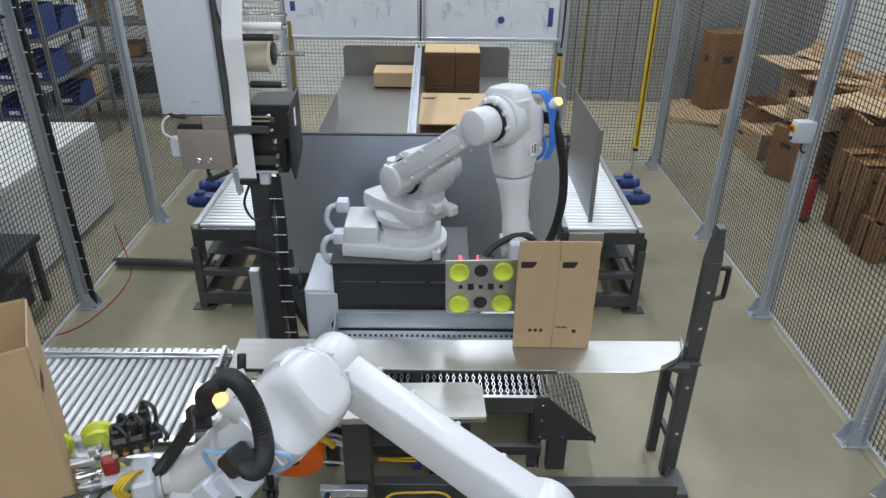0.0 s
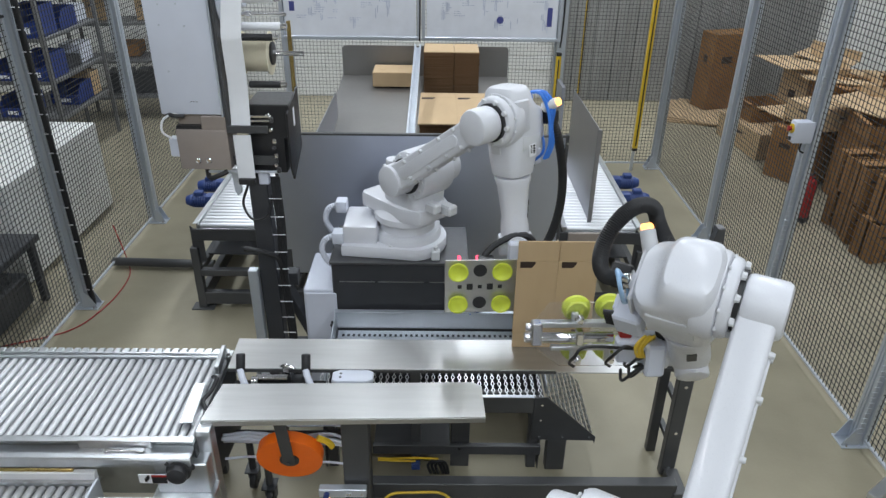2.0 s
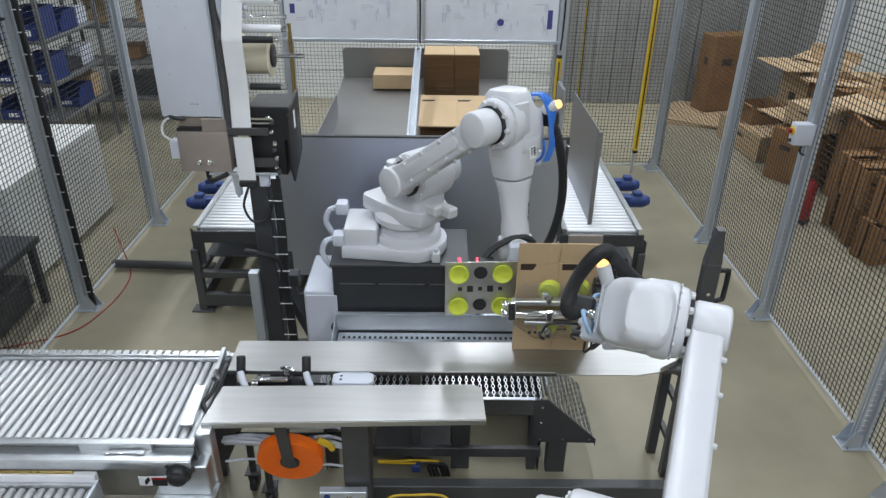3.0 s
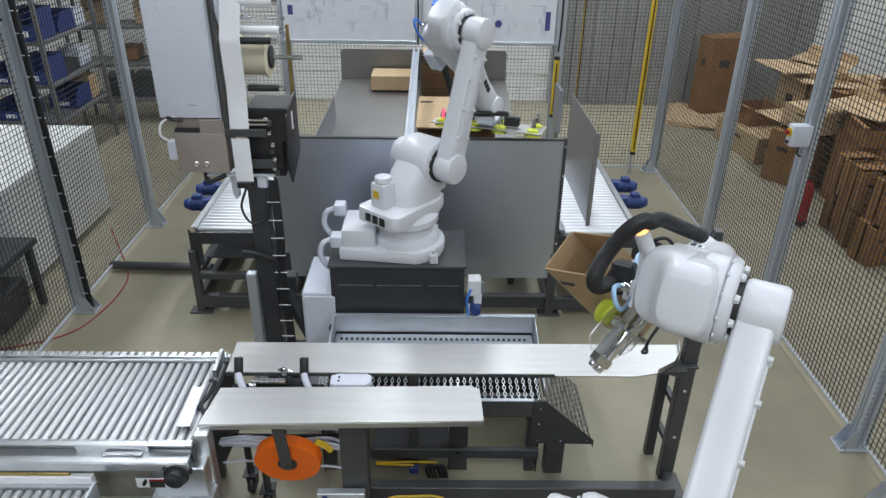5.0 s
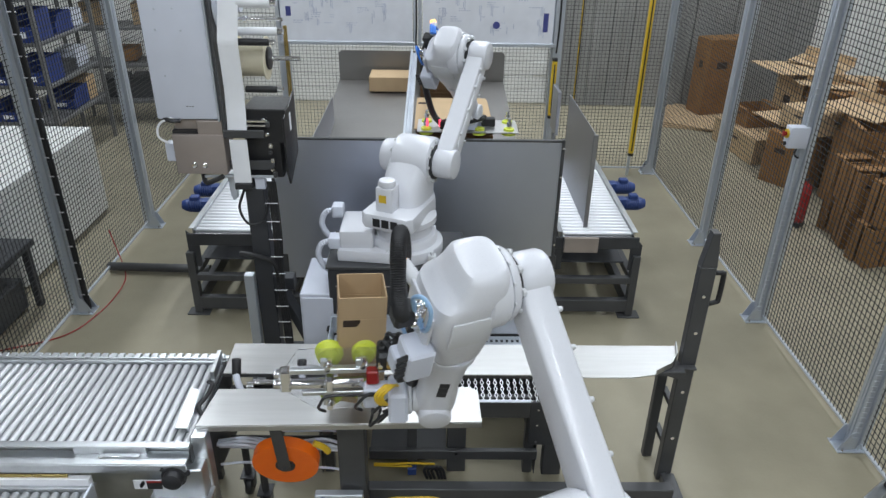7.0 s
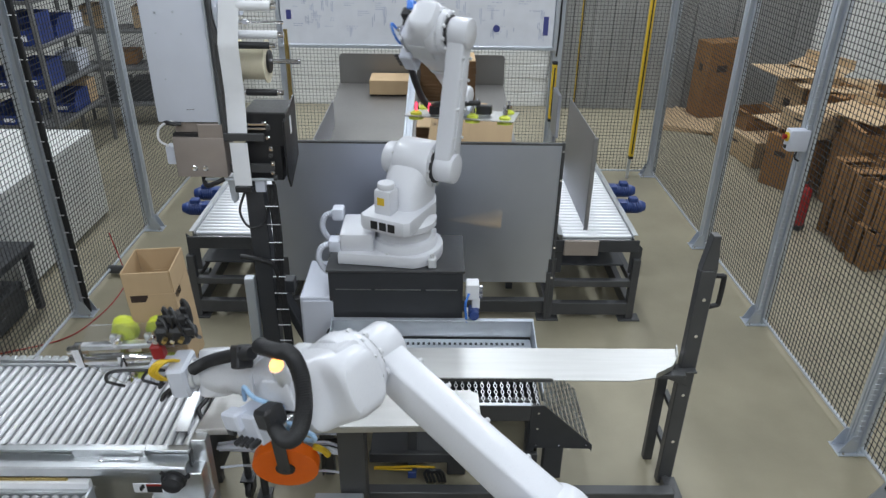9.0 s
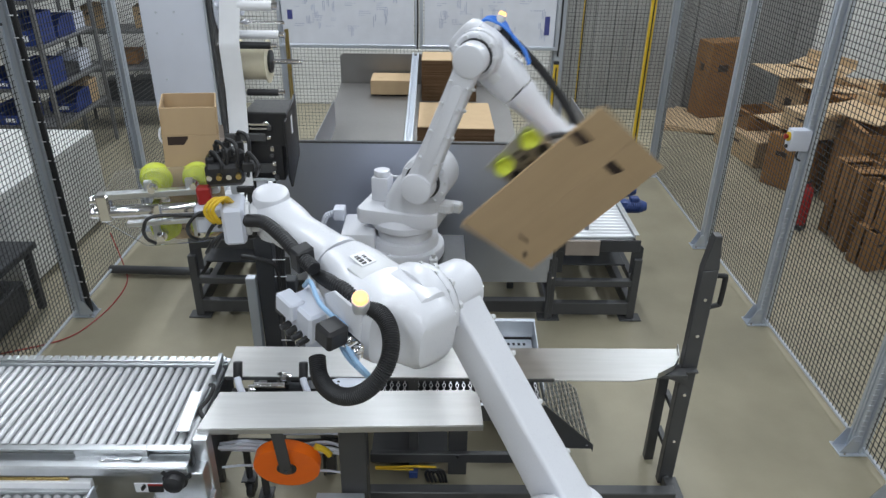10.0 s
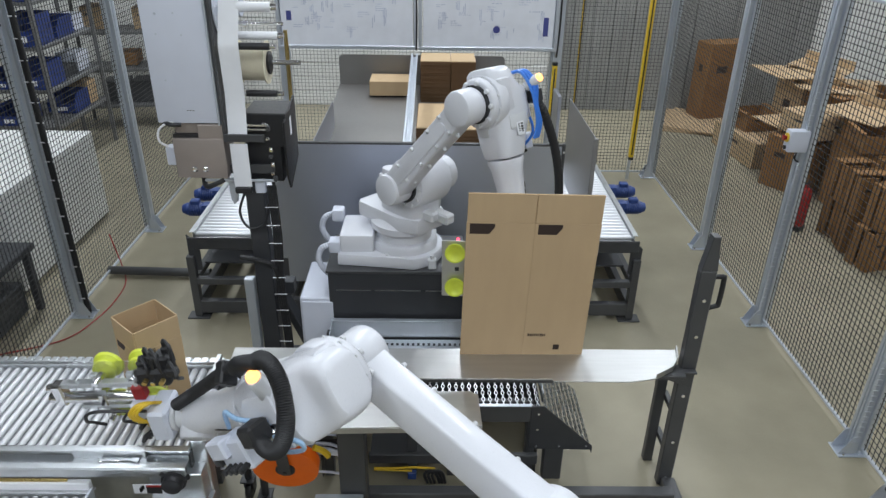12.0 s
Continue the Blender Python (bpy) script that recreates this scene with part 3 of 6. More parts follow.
# ---- outlet strip with a lit switch and yellow leads ----
strip = thing("outlet_strip", "grey outlet strip with a lit switch on the table column", "power strip", pose(-0.43, 2.36, 0.245))
bm = bmesh.new()
box(bm, (0, 0, 0), (0.225, 0.04, 0.05), None, 0.004)
part("housing", bm, POST, strip)
bm = bmesh.new()
cyl(bm, (-0.075, -0.02, 0.0), (-0.075, -0.042, 0.0), 0.014, 12)
part("knob", bm, BLUE, strip)
bm = bmesh.new()
for x in (0.02, 0.035, 0.09):
    cyl(bm, (x, -0.02, 0), (x, -0.024, 0), 0.006, 8)
part("screw", bm, CHROME, strip)
bm = bmesh.new()
box(bm, (-0.075, -0.01, -0.035), (0.018, 0.018, 0.018), None, 0.003)
part("switch_light", bm, AMBER, strip)
bm = bmesh.new()
tube(bm, [(-0.075, -0.01, -0.045), (-0.08, -0.015, -0.07), (-0.095, -0.02, -0.1), (-0.08, -0.02, -0.16), (-0.06, -0.02, -0.236)], 0.008, 8, 6)
cyl(bm, (-0.075, -0.01, -0.045), (-0.085, -0.015, -0.08), 0.013, 10)
tube(bm, [(0.01, -0.02, -0.236), (0.03, -0.02, -0.12), (0.045, -0.02, -0.06), (0.075, -0.02, -0.045), (0.1, -0.02, -0.06), (0.105, -0.02, -0.12), (0.11, -0.02, -0.236)], 0.007, 8, 6)
part("yellow_lead", bm, YELLOW, strip, "bright yellow lead")
bm = bmesh.new()
tube(bm, [(-0.28, 2.44, 0.03), (-0.22, 2.48, 0.09), (-0.1, 2.485, 0.1), (0.02, 2.485, 0.1), (0.08, 2.46, 0.08), (0.12, 2.4, 0.02)], 0.007, 8, 8)
solid("yellow_cable", bm, YELLOW, "yellow cable clipped along the low frame beam", "cable")

# ---- scrap trough with expanded metal floor and a sloping chute ----
trough = thing("scrap_trough", "grey steel trough with an expanded metal floor under the guide rail", "trough", pose(0, 0, 0))
ZG = 0.5


def strands(bm, p, u, v, nu, nv, r):
    """Expanded metal on the sheet p + a u + b v."""
    p, u, v = Vector(p), Vector(u), Vector(v)
    nrm = u.cross(v).normalized() * r
    for j in range(nv):
        for s in (0, 1):
            for i in range(nu):
                a = p + u * ((i + (0.5 if s else 0)) / nu) + v * (j / nv)
                b = p + u * ((i + (0 if s else 0.5)) / nu) + v * ((j + 1) / nv)
                d = (b - a).normalized()
                side = d.cross(nrm.normalized()) * r * 0.9
                q = [bm.verts.new(c) for c in (a + side + nrm, a - side + nrm, b - side + nrm, b + side + nrm, a + side - nrm, a - side - nrm, b - side - nrm, b + side - nrm)]
                bm.faces.new((q[0], q[1], q[2], q[3]))
                bm.faces.new((q[0], q[3], q[7], q[4]))
                bm.faces.new((q[1], q[5], q[6], q[2]))
    return bm


bm = strands(bmesh.new(), (-0.6, 2.74, ZG), (1.16, 0, 0), (0, 0.3, 0), 34, 6, 0.0022)
tagged(part("mesh_floor", bm, GALV, trough, "zinc-bright expanded metal"), kind="stuff")
bm = strands(bmesh.new(), (0.567, 2.745, ZG), (0.265, 0, -0.255), (0, 0.42, 0), 9, 10, 0.0036)
tagged(part("mesh_slope", bm, GALV, trough, "zinc-bright expanded metal"), kind="stuff")
bm = bmesh.new()
box(bm, (-0.05, 2.735, 0.455), (1.1, 0.006, 0.1), None, 0.001)
front = part("front_sheet", bm, GREY_FRAME, trough)
bm = bmesh.new()
box(bm, (-0.05, 2.733, 0.508), (1.1, 0.02, 0.006), None, 0.001)
part("lip", bm, POST, front, "bright folded lip")
bm = bmesh.new()
m = Matrix(((1, 0, 0, 0), (0, 0, -1, 2.735), (0, 1, 0, 0), (0, 0, 0, 1)))
prism(bm, [(0.5, 0.5), (0.565, 0.505), (0.835, 0.245), (0.835, 0.195), (0.825, 0.22), (0.5, 0.225)], 0.006, m, 0.001, 1)
part("end_sheet", bm, DARK, trough)
bm = bmesh.new()
for x, z in ((0.54, 0.46), (0.54, 0.36), (0.54, 0.25), (0.66, 0.25), (0.8, 0.25)):
    cyl(bm, (x, 2.728, z), (x, 2.722, z), 0.006, 8)
part("rivet", bm, CHROME, trough)
bm = bmesh.new()
box(bm, (-0.12, 2.9, 0.168), (0.4, 0.28, 0.008), None, 0.002)
box(bm, (-0.12, 2.757, 0.164), (0.4, 0.008, 0.016), None, 0.002)
part("catch_tray", bm, GREY_FRAME, trough)
bm = bmesh.new()
box(bm, (-0.1, 2.7, 0.07), (0.045, 0.03, 0.045), None, 0.003)
cyl(bm, (-0.1, 2.684, 0.072), (-0.1, 2.68, 0.072), 0.008, 10)
part("junction_box", bm, BLUE, trough)
bm = bmesh.new()
for i in range(3):
    tube(bm, [(-0.02 + i * 0.02, 2.7, 0.012), (-0.035 + i * 0.02, 2.7, 0.07), (-0.01 + i * 0.022, 2.69, 0.105), (0.025 + i * 0.018, 2.7, 0.075), (0.045 + i * 0.015, 2.7, 0.012)], 0.008, 8, 8)
part("loose_cable", bm, BLACK, trough)
bm = bmesh.new()
tube(bm, [(-0.3, 2.72, 0.095), (-0.2, 2.715, 0.1), (-0.1, 2.715, 0.105), (0.02, 2.715, 0.1)], 0.006, 8, 6)
tube(bm, [(-0.3, 2.715, 0.088), (-0.2, 2.705, 0.094), (-0.1, 2.7, 0.097)], 0.005, 8, 6)
part("loose_cable", bm, YELLOW, trough, "thin yellow cable")
bm = bmesh.new()
box(bm, (0.133, 2.79, 0.25), (0.098, 0.06, 0.5), None, 0.004)
part("column", bm, GREY_FRAME, trough)
bm = bmesh.new()
box(bm, (0.115, 2.74, 0.15), (0.88, 0.03, 0.06), None, 0.003)
box(bm, (0.115, 2.75, 0.395), (0.88, 0.012, 0.012), None, 0.002)
part("cross_beam", bm, GREY_FRAME, trough)
bm = bmesh.new()
cyl(bm, (0.13, 2.725, 0.165), (0.13, 2.72, 0.165), 0.009, 8)
part("bolt", bm, CHROME, trough)
bm = bmesh.new()
box(bm, (0.641, 2.77, 0.11), (0.1, 0.06, 0.22), None, 0.004)
part("foot", bm, GREY_FRAME, trough)
# added sheets at the back and ends of the scrap bay, keeping light off its floor
bm = bmesh.new()
box(bm, (0.0, 3.365, 0.24), (1.16, 0.004, 0.48), None, 0.001)
box(bm, (-0.578, 3.05, 0.24), (0.004, 0.6, 0.48), None, 0.001)
box(bm, (0.552, 3.05, 0.24), (0.004, 0.6, 0.48), None, 0.001)
part("shade_sheet", bm, DARK, trough)
# back pan behind the rail
bm = bmesh.new()
box(bm, (0, 3.36, 0.545), (1.15, 0.006, 0.12), None, 0.001)
box(bm, (0, 3.352, 0.605), (1.16, 0.03, 0.006), None, 0.001)
for s in (-1, 1):
    prism(bm, [(2.84, 0.44), (3.36, 0.44), (3.36, 0.605), (3.34, 0.605), (2.84, 0.5)], 0.006, Matrix.Translation((s * 0.575 - 0.003, 0, 0)) @ Matrix(((0, 0, 1, 0), (1, 0, 0, 0), (0, 1, 0, 0), (0, 0, 0, 1))), 0.001, 1)
part("back_pan", bm, POST, trough)
bm = bmesh.new()
box(bm, (0, 3.23, 0.478), (1.13, 0.22, 0.006), None, 0.001)
part("pan_floor", bm, GALV, trough)
# pan is solid: black tabs on it paint the dark of the perforations
bm = bmesh.new()
for i in range(36):
    box(bm, (-0.53 + i * 0.03, 3.29, 0.4825), (0.014, 0.02, 0.003))
    box(bm, (-0.515 + i * 0.03, 3.23, 0.4825), (0.014, 0.02, 0.003))
    box(bm, (-0.53 + i * 0.03, 3.17, 0.4825), (0.014, 0.02, 0.003))
tagged(part("hole_shade_tab", bm, BLACK, trough), kind="stuff")
for x in (-0.54, 0.515):
    for y in (2.78, 3.3):
        bm = bmesh.new()
        box(bm, (x, y, 0.23), (0.05, 0.05, 0.46), None, 0.004)
        part("leg", bm, GREY_FRAME, trough)
bm = bmesh.new()
box(bm, (0.0, 2.85, 0.43), (1.06, 0.03, 0.03), None, 0.003)
part("stretcher", bm, GREY_FRAME, trough)

# ---- low frame and the upright at the rail's end ----
gate = thing("end_stand", "dark grey steel stand with tall upright and black handle", "stand", pose(0, 0, 0))
bm = bmesh.new()
box(bm, (0.43, 2.56, 0.06), (1.6, 0.06, 0.1), None, 0.004)
part("floor_beam", bm, GREY_FRAME, gate)
bm = bmesh.new()
box(bm, (1.238, 2.73, 0.65), (0.075, 0.05, 1.3), None, 0.005)
prism(bm, [(-0.0375, 0), (0.0375, 0), (0.02, 0.17), (-0.012, 0.17)], 0.05, Matrix.Translation((1.238, 2.755, 1.3)) @ pose(0, 0, 0, 90, 0, 0), 0.003, 1)
part("upright", bm, GREY_FRAME, gate)
bm = bmesh.new()
box(bm, (1.25, 2.61, 0.03), (0.07, 0.18, 0.06), None, 0.004)
part("foot", bm, GREY_FRAME, gate)
bm = bmesh.new()
box(bm, (1.2, 2.9, 0.36), (0.05, 0.04, 0.72), None, 0.003)
box(bm, (1.235, 2.82, 0.2), (0.03, 0.2, 0.03), None, 0.003)
box(bm, (1.235, 2.82, 0.45), (0.03, 0.2, 0.03), None, 0.003)
part("rear_leg", bm, GREY_FRAME, gate)
bm = bmesh.new()
tube(bm, [(1.262, 2.73, 1.26), (1.31, 2.73, 1.26), (1.322, 2.73, 1.25), (1.322, 2.73, 1.12), (1.31, 2.73, 1.105), (1.262, 2.73, 1.09)], 0.012, 10, 3)
part("pull_handle", bm, BLACK, gate)
bm = bmesh.new()
prism(bm, [(0.98, ZR - 0.02), (1.27, ZR - 0.02), (1.27, ZR - 0.14), (1.2, ZR - 0.11)], 0.008, Matrix(((1, 0, 0, 0), (0, 0, -1, 2.71), (0, 1, 0, 0), (0, 0, 0, 1))), 0.001, 1)
box(bm, (1.12, 2.705, ZR - 0.026), (0.3, 0.07, 0.012), None, 0.002)
part("gusset", bm, GREY_FRAME, gate)
bm = bmesh.new()
cyl(bm, (1.238, 2.706, 0.06), (1.238, 2.698, 0.06), 0.009, 8)
bolt = part("bolt", bm, CHROME, gate)
for z in (0.3, 0.6, 0.75, 0.95, 1.15):
    sharing("bolt", bolt.data, gate, pose(0, 0, z - 0.06))

# ---- outfeed roller conveyor ----
out = roller_track(-3.2, -1.0, 2.19, 2.745, 0.725, 0.0405, 0.0172, "bright zinc roller conveyor leading away from the slide table", False, 0.1)
bm = bmesh.new()
box(bm, (0, -0.325, 0.695), (2.2, 0.075, 0.008), None, 0.002)
box(bm, (0, -0.36, 0.67), (2.2, 0.008, 0.045), None, 0.002)
part("side_channel", bm, GALV, out)
bm = bmesh.new()
box(bm, (0, -0.27, 0.56), (2.2, 0.01, 0.25), None, 0.001)
part("skirt", bm, PLATE, out)
bm = bmesh.new()
for i in range(54):
    box(bm, (-1.08 + i * 0.0405, 0.314, 0.732), (0.03, 0.045, 0.014), None, 0.003)
tagged(part("bearing_cap", bm, GALV, out), kind="stuff")
bm = bmesh.new()
box(bm, (0, 0.288, 0.733), (2.2, 0.008, 0.03), None, 0.002)
box(bm, (0, 0.315, 0.722), (2.2, 0.05, 0.006), None, 0.001)
part("back_guard", bm, GALV, out)
# bright sheet added under the rollers to lighten the gaps between them
bm = bmesh.new()
box(bm, (0, 0, 0.672), (2.18, 0.53, 0.004), None, 0.001)
part("gap_backing", bm, GALV, out)
bm = bmesh.new()
m = pose(1.03, -0.02, 0.75, 0, 0, 4)
box(bm, (0.0, -0.06, 0), (0.05, 0.26, 0.006), m, 0.001)
box(bm, (0.025, -0.06, -0.02), (0.006, 0.26, 0.04), m, 0.001)
box(bm, (0.065, 0.22, 0.02), (0.02, 0.17, 0.05), m, 0.002)
part("stop_bar", bm, GALV, out)
bm = bmesh.new()
tube(bm, [(1.07, 0.1, 0.75), (1.1, 0.06, 0.77), (1.09, 0.0, 0.75), (1.07, -0.06, 0.74), (1.1, -0.1, 0.72)], 0.01, 8, 6)
part("air_line", bm, BLACK, out)
bm = bmesh.new()
m = Matrix(((0, 0, 1, 1.1), (1, 0, 0, 0), (0, 1, 0, 0), (0, 0, 0, 1)))
prism(bm, [(-0.31, 0.72), (0.3, 0.72), (0.3, 0.3), (-0.31, 0.36)], 0.008, m, 0.002, 1)
part("end_plate", bm, DARK, out)
for x in (-0.9, 0.98):
    for y in (-0.25, 0.25):
        bm = bmesh.new()
        box(bm, (x, y, 0.3), (0.045, 0.045, 0.6), None, 0.003)
        part("leg", bm, GREY_FRAME, out)
wrench = bmesh.new()
prism(wrench, [(0.0, -0.006), (0.105, -0.006), (0.12, -0.012), (0.14, -0.012), (0.145, 0.0), (0.14, 0.012), (0.12, 0.012), (0.105, 0.006), (0.0, 0.006), (-0.012, 0.014), (-0.022, 0.008), (-0.016, 0.0), (-0.022, -0.008), (-0.012, -0.014)], 0.006, None, 0.001, 1)
solid("spanner", wrench, CHROME, "chrome combination spanner lying on the conveyor rail", "spanner", "", pose(-1.34, 2.142, 0.7025, 0, 0, 1))
drive = thing("drive_box", "grey drive box with a black knob under the conveyor", "drive box", pose(-1.055, 2.12, 0.62))
bm = bmesh.new()
box(bm, (0.0, 0.05, -0.05), (0.22, 0.1, 0.16), None, 0.004)
box(bm, (0.0, -0.01, -0.14), (0.26, 0.16, 0.02), None, 0.003)
part("case", bm, GALV, drive)
bm = bmesh.new()
turned(bm, [(0.0, 0.0), (0.05, 0.0), (0.052, 0.02), (0.042, 0.024), (0.04, 0.05), (0.025, 0.056), (0.0, 0.056)], 24, pose(0.0, 0.0, 0.01, 90, 0, 0))
for a in range(3):
    cyl(bm, (0.05 * math.cos(a * 2.1 + 0.3), -0.012, 0.01 + 0.05 * math.sin(a * 2.1 + 0.3)), (0.065 * math.cos(a * 2.1 + 0.3), -0.012, 0.01 + 0.065 * math.sin(a * 2.1 + 0.3)), 0.012, 8)
part("knob", bm, BLACK, drive)
sign = thing("warning_sign", "small white warning sign with a red and black field", "sign", pose(-1.165, 2.1, 0.59))
bm = bmesh.new()
box(bm, (0, 0, 0), (0.12, 0.004, 0.05), None, 0.001)
part("panel", bm, PAPER, sign)
bm = bmesh.new()
box(bm, (0.026, -0.0028, -0.006), (0.062, 0.0015, 0.034))
for i in range(3):
    box(bm, (-0.03 + i * 0.006, -0.0028, -0.005 + i * 0.008), (0.01, 0.0015, 0.02))
part("black_field", bm, BLACK, sign)
bm = bmesh.new()
box(bm, (0.026, -0.0028, 0.017), (0.062, 0.0015, 0.01))
part("red_field", bm, RED, sign)
bm = bmesh.new()
box(bm, (-0.16, 0.07, 0.0), (0.3, 0.02, 0.3), None, 0.003)
box(bm, (0.2, 0.12, -0.1), (0.06, 0.06, 0.55), None, 0.003)
part("bracket", bm, GALV, sign)

# a lower conveyor end nearer the eye
low = roller_track(-2.7, -1.38, 1.5, 2.08, 0.58, 0.0405, 0.0172, "low zinc roller conveyor taking the finished cartons away", False, 0.09)
bm = bmesh.new()
box(bm, (0, 0.315, 0.6), (1.28, 0.03, 0.05), None, 0.003)
part("guard_rail", bm, PAPER, low)
bm = bmesh.new()
box(bm, (0.665, 0.2, 0.56), (0.012, 0.16, 0.14), None, 0.003)
part("end_bracket", bm, POST, low)
bm = bmesh.new()
cyl(bm, (-0.6, 0.315, 0.632), (0.55, 0.315, 0.632), 0.007, 8)
part("rod", bm, BRASS, low)
for x in (-0.55, 0.55):
    for y in (-0.2, 0.2):
        bm = bmesh.new()
        box(bm, (x, y, 0.25), (0.045, 0.045, 0.5), None, 0.003)
        part("leg", bm, GREY_FRAME, low)

transfer = roller_track(-1.36, -0.98, 1.42, 1.97, 0.58, 0.0405, 0.0172, "short zinc roller section feeding the low conveyor", False, 0.09)
for x in (-0.15, 0.15):
    for y in (-0.2, 0.2):
        bm = bmesh.new()
        box(bm, (x, y, 0.26), (0.045, 0.045, 0.53), None, 0.003)
        part("leg", bm, GREY_FRAME, transfer)

# ---- robot pedestal neighbours: cabinet, valve block ----
cab = thing("control_cabinet", "pale grey control cabinet beside the far pedestal", "cabinet", pose(-0.66, 3.62, 0))
bm = bmesh.new()
box(bm, (0, 0, 0.36), (0.2, 0.44, 0.72), None, 0.006)
part("body", bm, GREY_BOX, cab)
bm = bmesh.new()
box(bm, (0, -0.224, 0.36), (0.18, 0.01, 0.68), None, 0.004)
door = part("door", bm, GREY_BOX, cab)
bm = bmesh.new()
cyl(bm, (0.06, -0.23, 0.5), (0.06, -0.26, 0.5), 0.014, 12)
box(bm, (0.06, -0.262, 0.485), (0.014, 0.012, 0.06), None, 0.003)
part("latch", bm, BLACK, door)
vb = thing("valve_manifold", "pneumatic valve manifold with blue regulator beside the pedestal", "valve block", pose(0.235, 3.41, 0.62))
bm = bmesh.new()
box(bm, (-0.01, 0, 0.155), (0.075, 0.08, 0.1), None, 0.005)
box(bm, (0.012, 0.0, 0.075), (0.045, 0.06, 0.07), None, 0.005)
box(bm, (-0.025, 0.03, -0.31), (0.04, 0.05, 0.62), None, 0.003)
part("block", bm, PAPER, vb)
for i in range(5):
    bm = bmesh.new()
    cyl(bm, (0.02, -0.03, 0.125 + i * 0.017), (0.048, -0.036, 0.125 + i * 0.017), 0.006, 8)
    part("fitting", bm, CHROME, vb)
bm = bmesh.new()
cyl(bm, (0.0, -0.035, 0.02), (0.0, -0.075, 0.02), 0.03, 18, None, None, 0.005)
box(bm, (0.0, -0.02, 0.02), (0.06, 0.05, 0.06), None, 0.006)
part("regulator", bm, BLUE, vb, "dark blue pressure regulator")
bm = bmesh.new()
tube(bm, [(-0.03, -0.04, 0.15), (-0.05, -0.07, 0.1), (-0.045, -0.06, 0.02), (-0.03, -0.03, -0.1)], 0.007, 8, 6)
part("hose", bm, BLUE_HOSE, vb)

# ---- label applicator on its stand ----
lab = thing("label_applicator", "grey print-and-apply labeller with a white label web on a dark stand", "labeller", pose(0, 0, 0))
LY = 3.42
bm = bmesh.new()
box(bm, (-1.243, LY + 0.13, 2.14), (0.305, 0.26, 0.815), None, 0.008, 2)
case = part("main_case", bm, GREY_BOX, lab)
bm = bmesh.new()
box(bm, (-1.085, LY + 0.14, 2.14), (0.012, 0.3, 0.83), None, 0.003)
part("case_lid_edge", bm, POST, case, "bluish edge of the case lid")
for x, z in ((-1.32, 2.265), (-1.235, 2.268), (-1.33, 2.17), (-1.21, 2.167), (-1.32, 1.95)):
    bm = bmesh.new()
    cyl(bm, (x, LY, z), (x, LY - 0.003, z), 0.005, 8)
    part("screw", bm, POST, case)
bm = bmesh.new()
for i in range(3):
    box(bm, (-1.235 + i * 0.014, LY - 0.0008, 1.80), (0.009, 0.0016, 0.003))
part("slot_mark", bm, GREY_FRAME, case)
bm = bmesh.new()
box(bm, (-1.066, LY + 0.17, 2.1), (0.016, 0.36, 0.86), None, 0.003)
part("mounting_panel", bm, GREY_FRAME, lab)
# print head cover: an upper block, a slot filled black for its shade, and the main cover
bm = bmesh.new()
box(bm, (-1.203, LY + 0.07, 1.55), (0.262, 0.17, 0.212), None, 0.006, 2)
box(bm, (-1.137, LY + 0.075, 1.69), (0.13, 0.16, 0.075), None, 0.004)
head = part("print_head_cover", bm, TAUPE, lab, "taupe anodised print head cover")
bm = bmesh.new()
box(bm, (-1.262, LY + 0.09, 1.7), (0.125, 0.13, 0.055), None, 0.004)
part("upper_block", bm, TAUPE, head)
bm = bmesh.new()
box(bm, (-1.265, LY + 0.075, 1.664), (0.135, 0.14, 0.02))
part("slot", bm, BLACK, head)
for x in (-1.24, -1.185):
    bm = bmesh.new()
    turned(bm, [(0.0, 0.0), (0.016, 0.0), (0.016, 0.006), (0.011, 0.012), (0.0, 0.013)], 16, pose(x, LY - 0.014, 1.494, 90, 0, 0))
    part("knob", bm, CHROME, head)
bm = bmesh.new()
box(bm, (-1.37, LY + 0.06, 1.545), (0.05, 0.06, 0.1), None, 0.006)
part("connector_box", bm, GREY_BOX, lab)
bm = bmesh.new()
tube(bm, [(-1.27, LY + 0.02, 1.735), (-1.34, LY, 1.735), (-1.395, LY, 1.7), (-1.405, LY, 1.64), (-1.37, LY + 0.02, 1.6)], 0.006, 8, 8)
part("sensor_lead", bm, PAPER, lab)
bm = bmesh.new()
tube(bm, [(-1.39, LY + 0.03, 1.735), (-1.33, LY - 0.01, 1.73), (-1.28, LY, 1.725)], 0.011, 8, 6)
part("loose_cable", bm, BLACK, lab)
bm = bmesh.new()
tube(bm, [(-1.22, LY + 0.04, 1.43), (-1.19, LY - 0.02, 1.4), (-1.14, LY - 0.02, 1.415), (-1.1, LY, 1.43)], 0.013, 8, 6)
part("loose_cable", bm, BLACK, lab)
# label web over the rollers, then down past the print bar
bm = bmesh.new()
web = [(2.6, 0.12), (2.3, 0.055), (2.135, -0.012), (2.1, -0.012), (1.89, 0.02), (1.86, 0.02), (1.69, 0.012), (1.665, 0.002)]
rows = []
for z, y in web:
    x = -0.985 - 0.03 * (2.3 - z)
    rows.append([bm.verts.new((x + dx, LY + y + dy, z)) for dx, dy in ((-0.049, 0), (0.049, 0), (0.049, 0.0012), (-0.049, 0.0012))])
for p, q in zip(rows, rows[1:]):
    for i in range(4):
        bm.faces.new((p[i], p[(i + 1) % 4], q[(i + 1) % 4], q[i]))
part("label_web", bm, PAPER, lab, "white label web")
bm = bmesh.new()
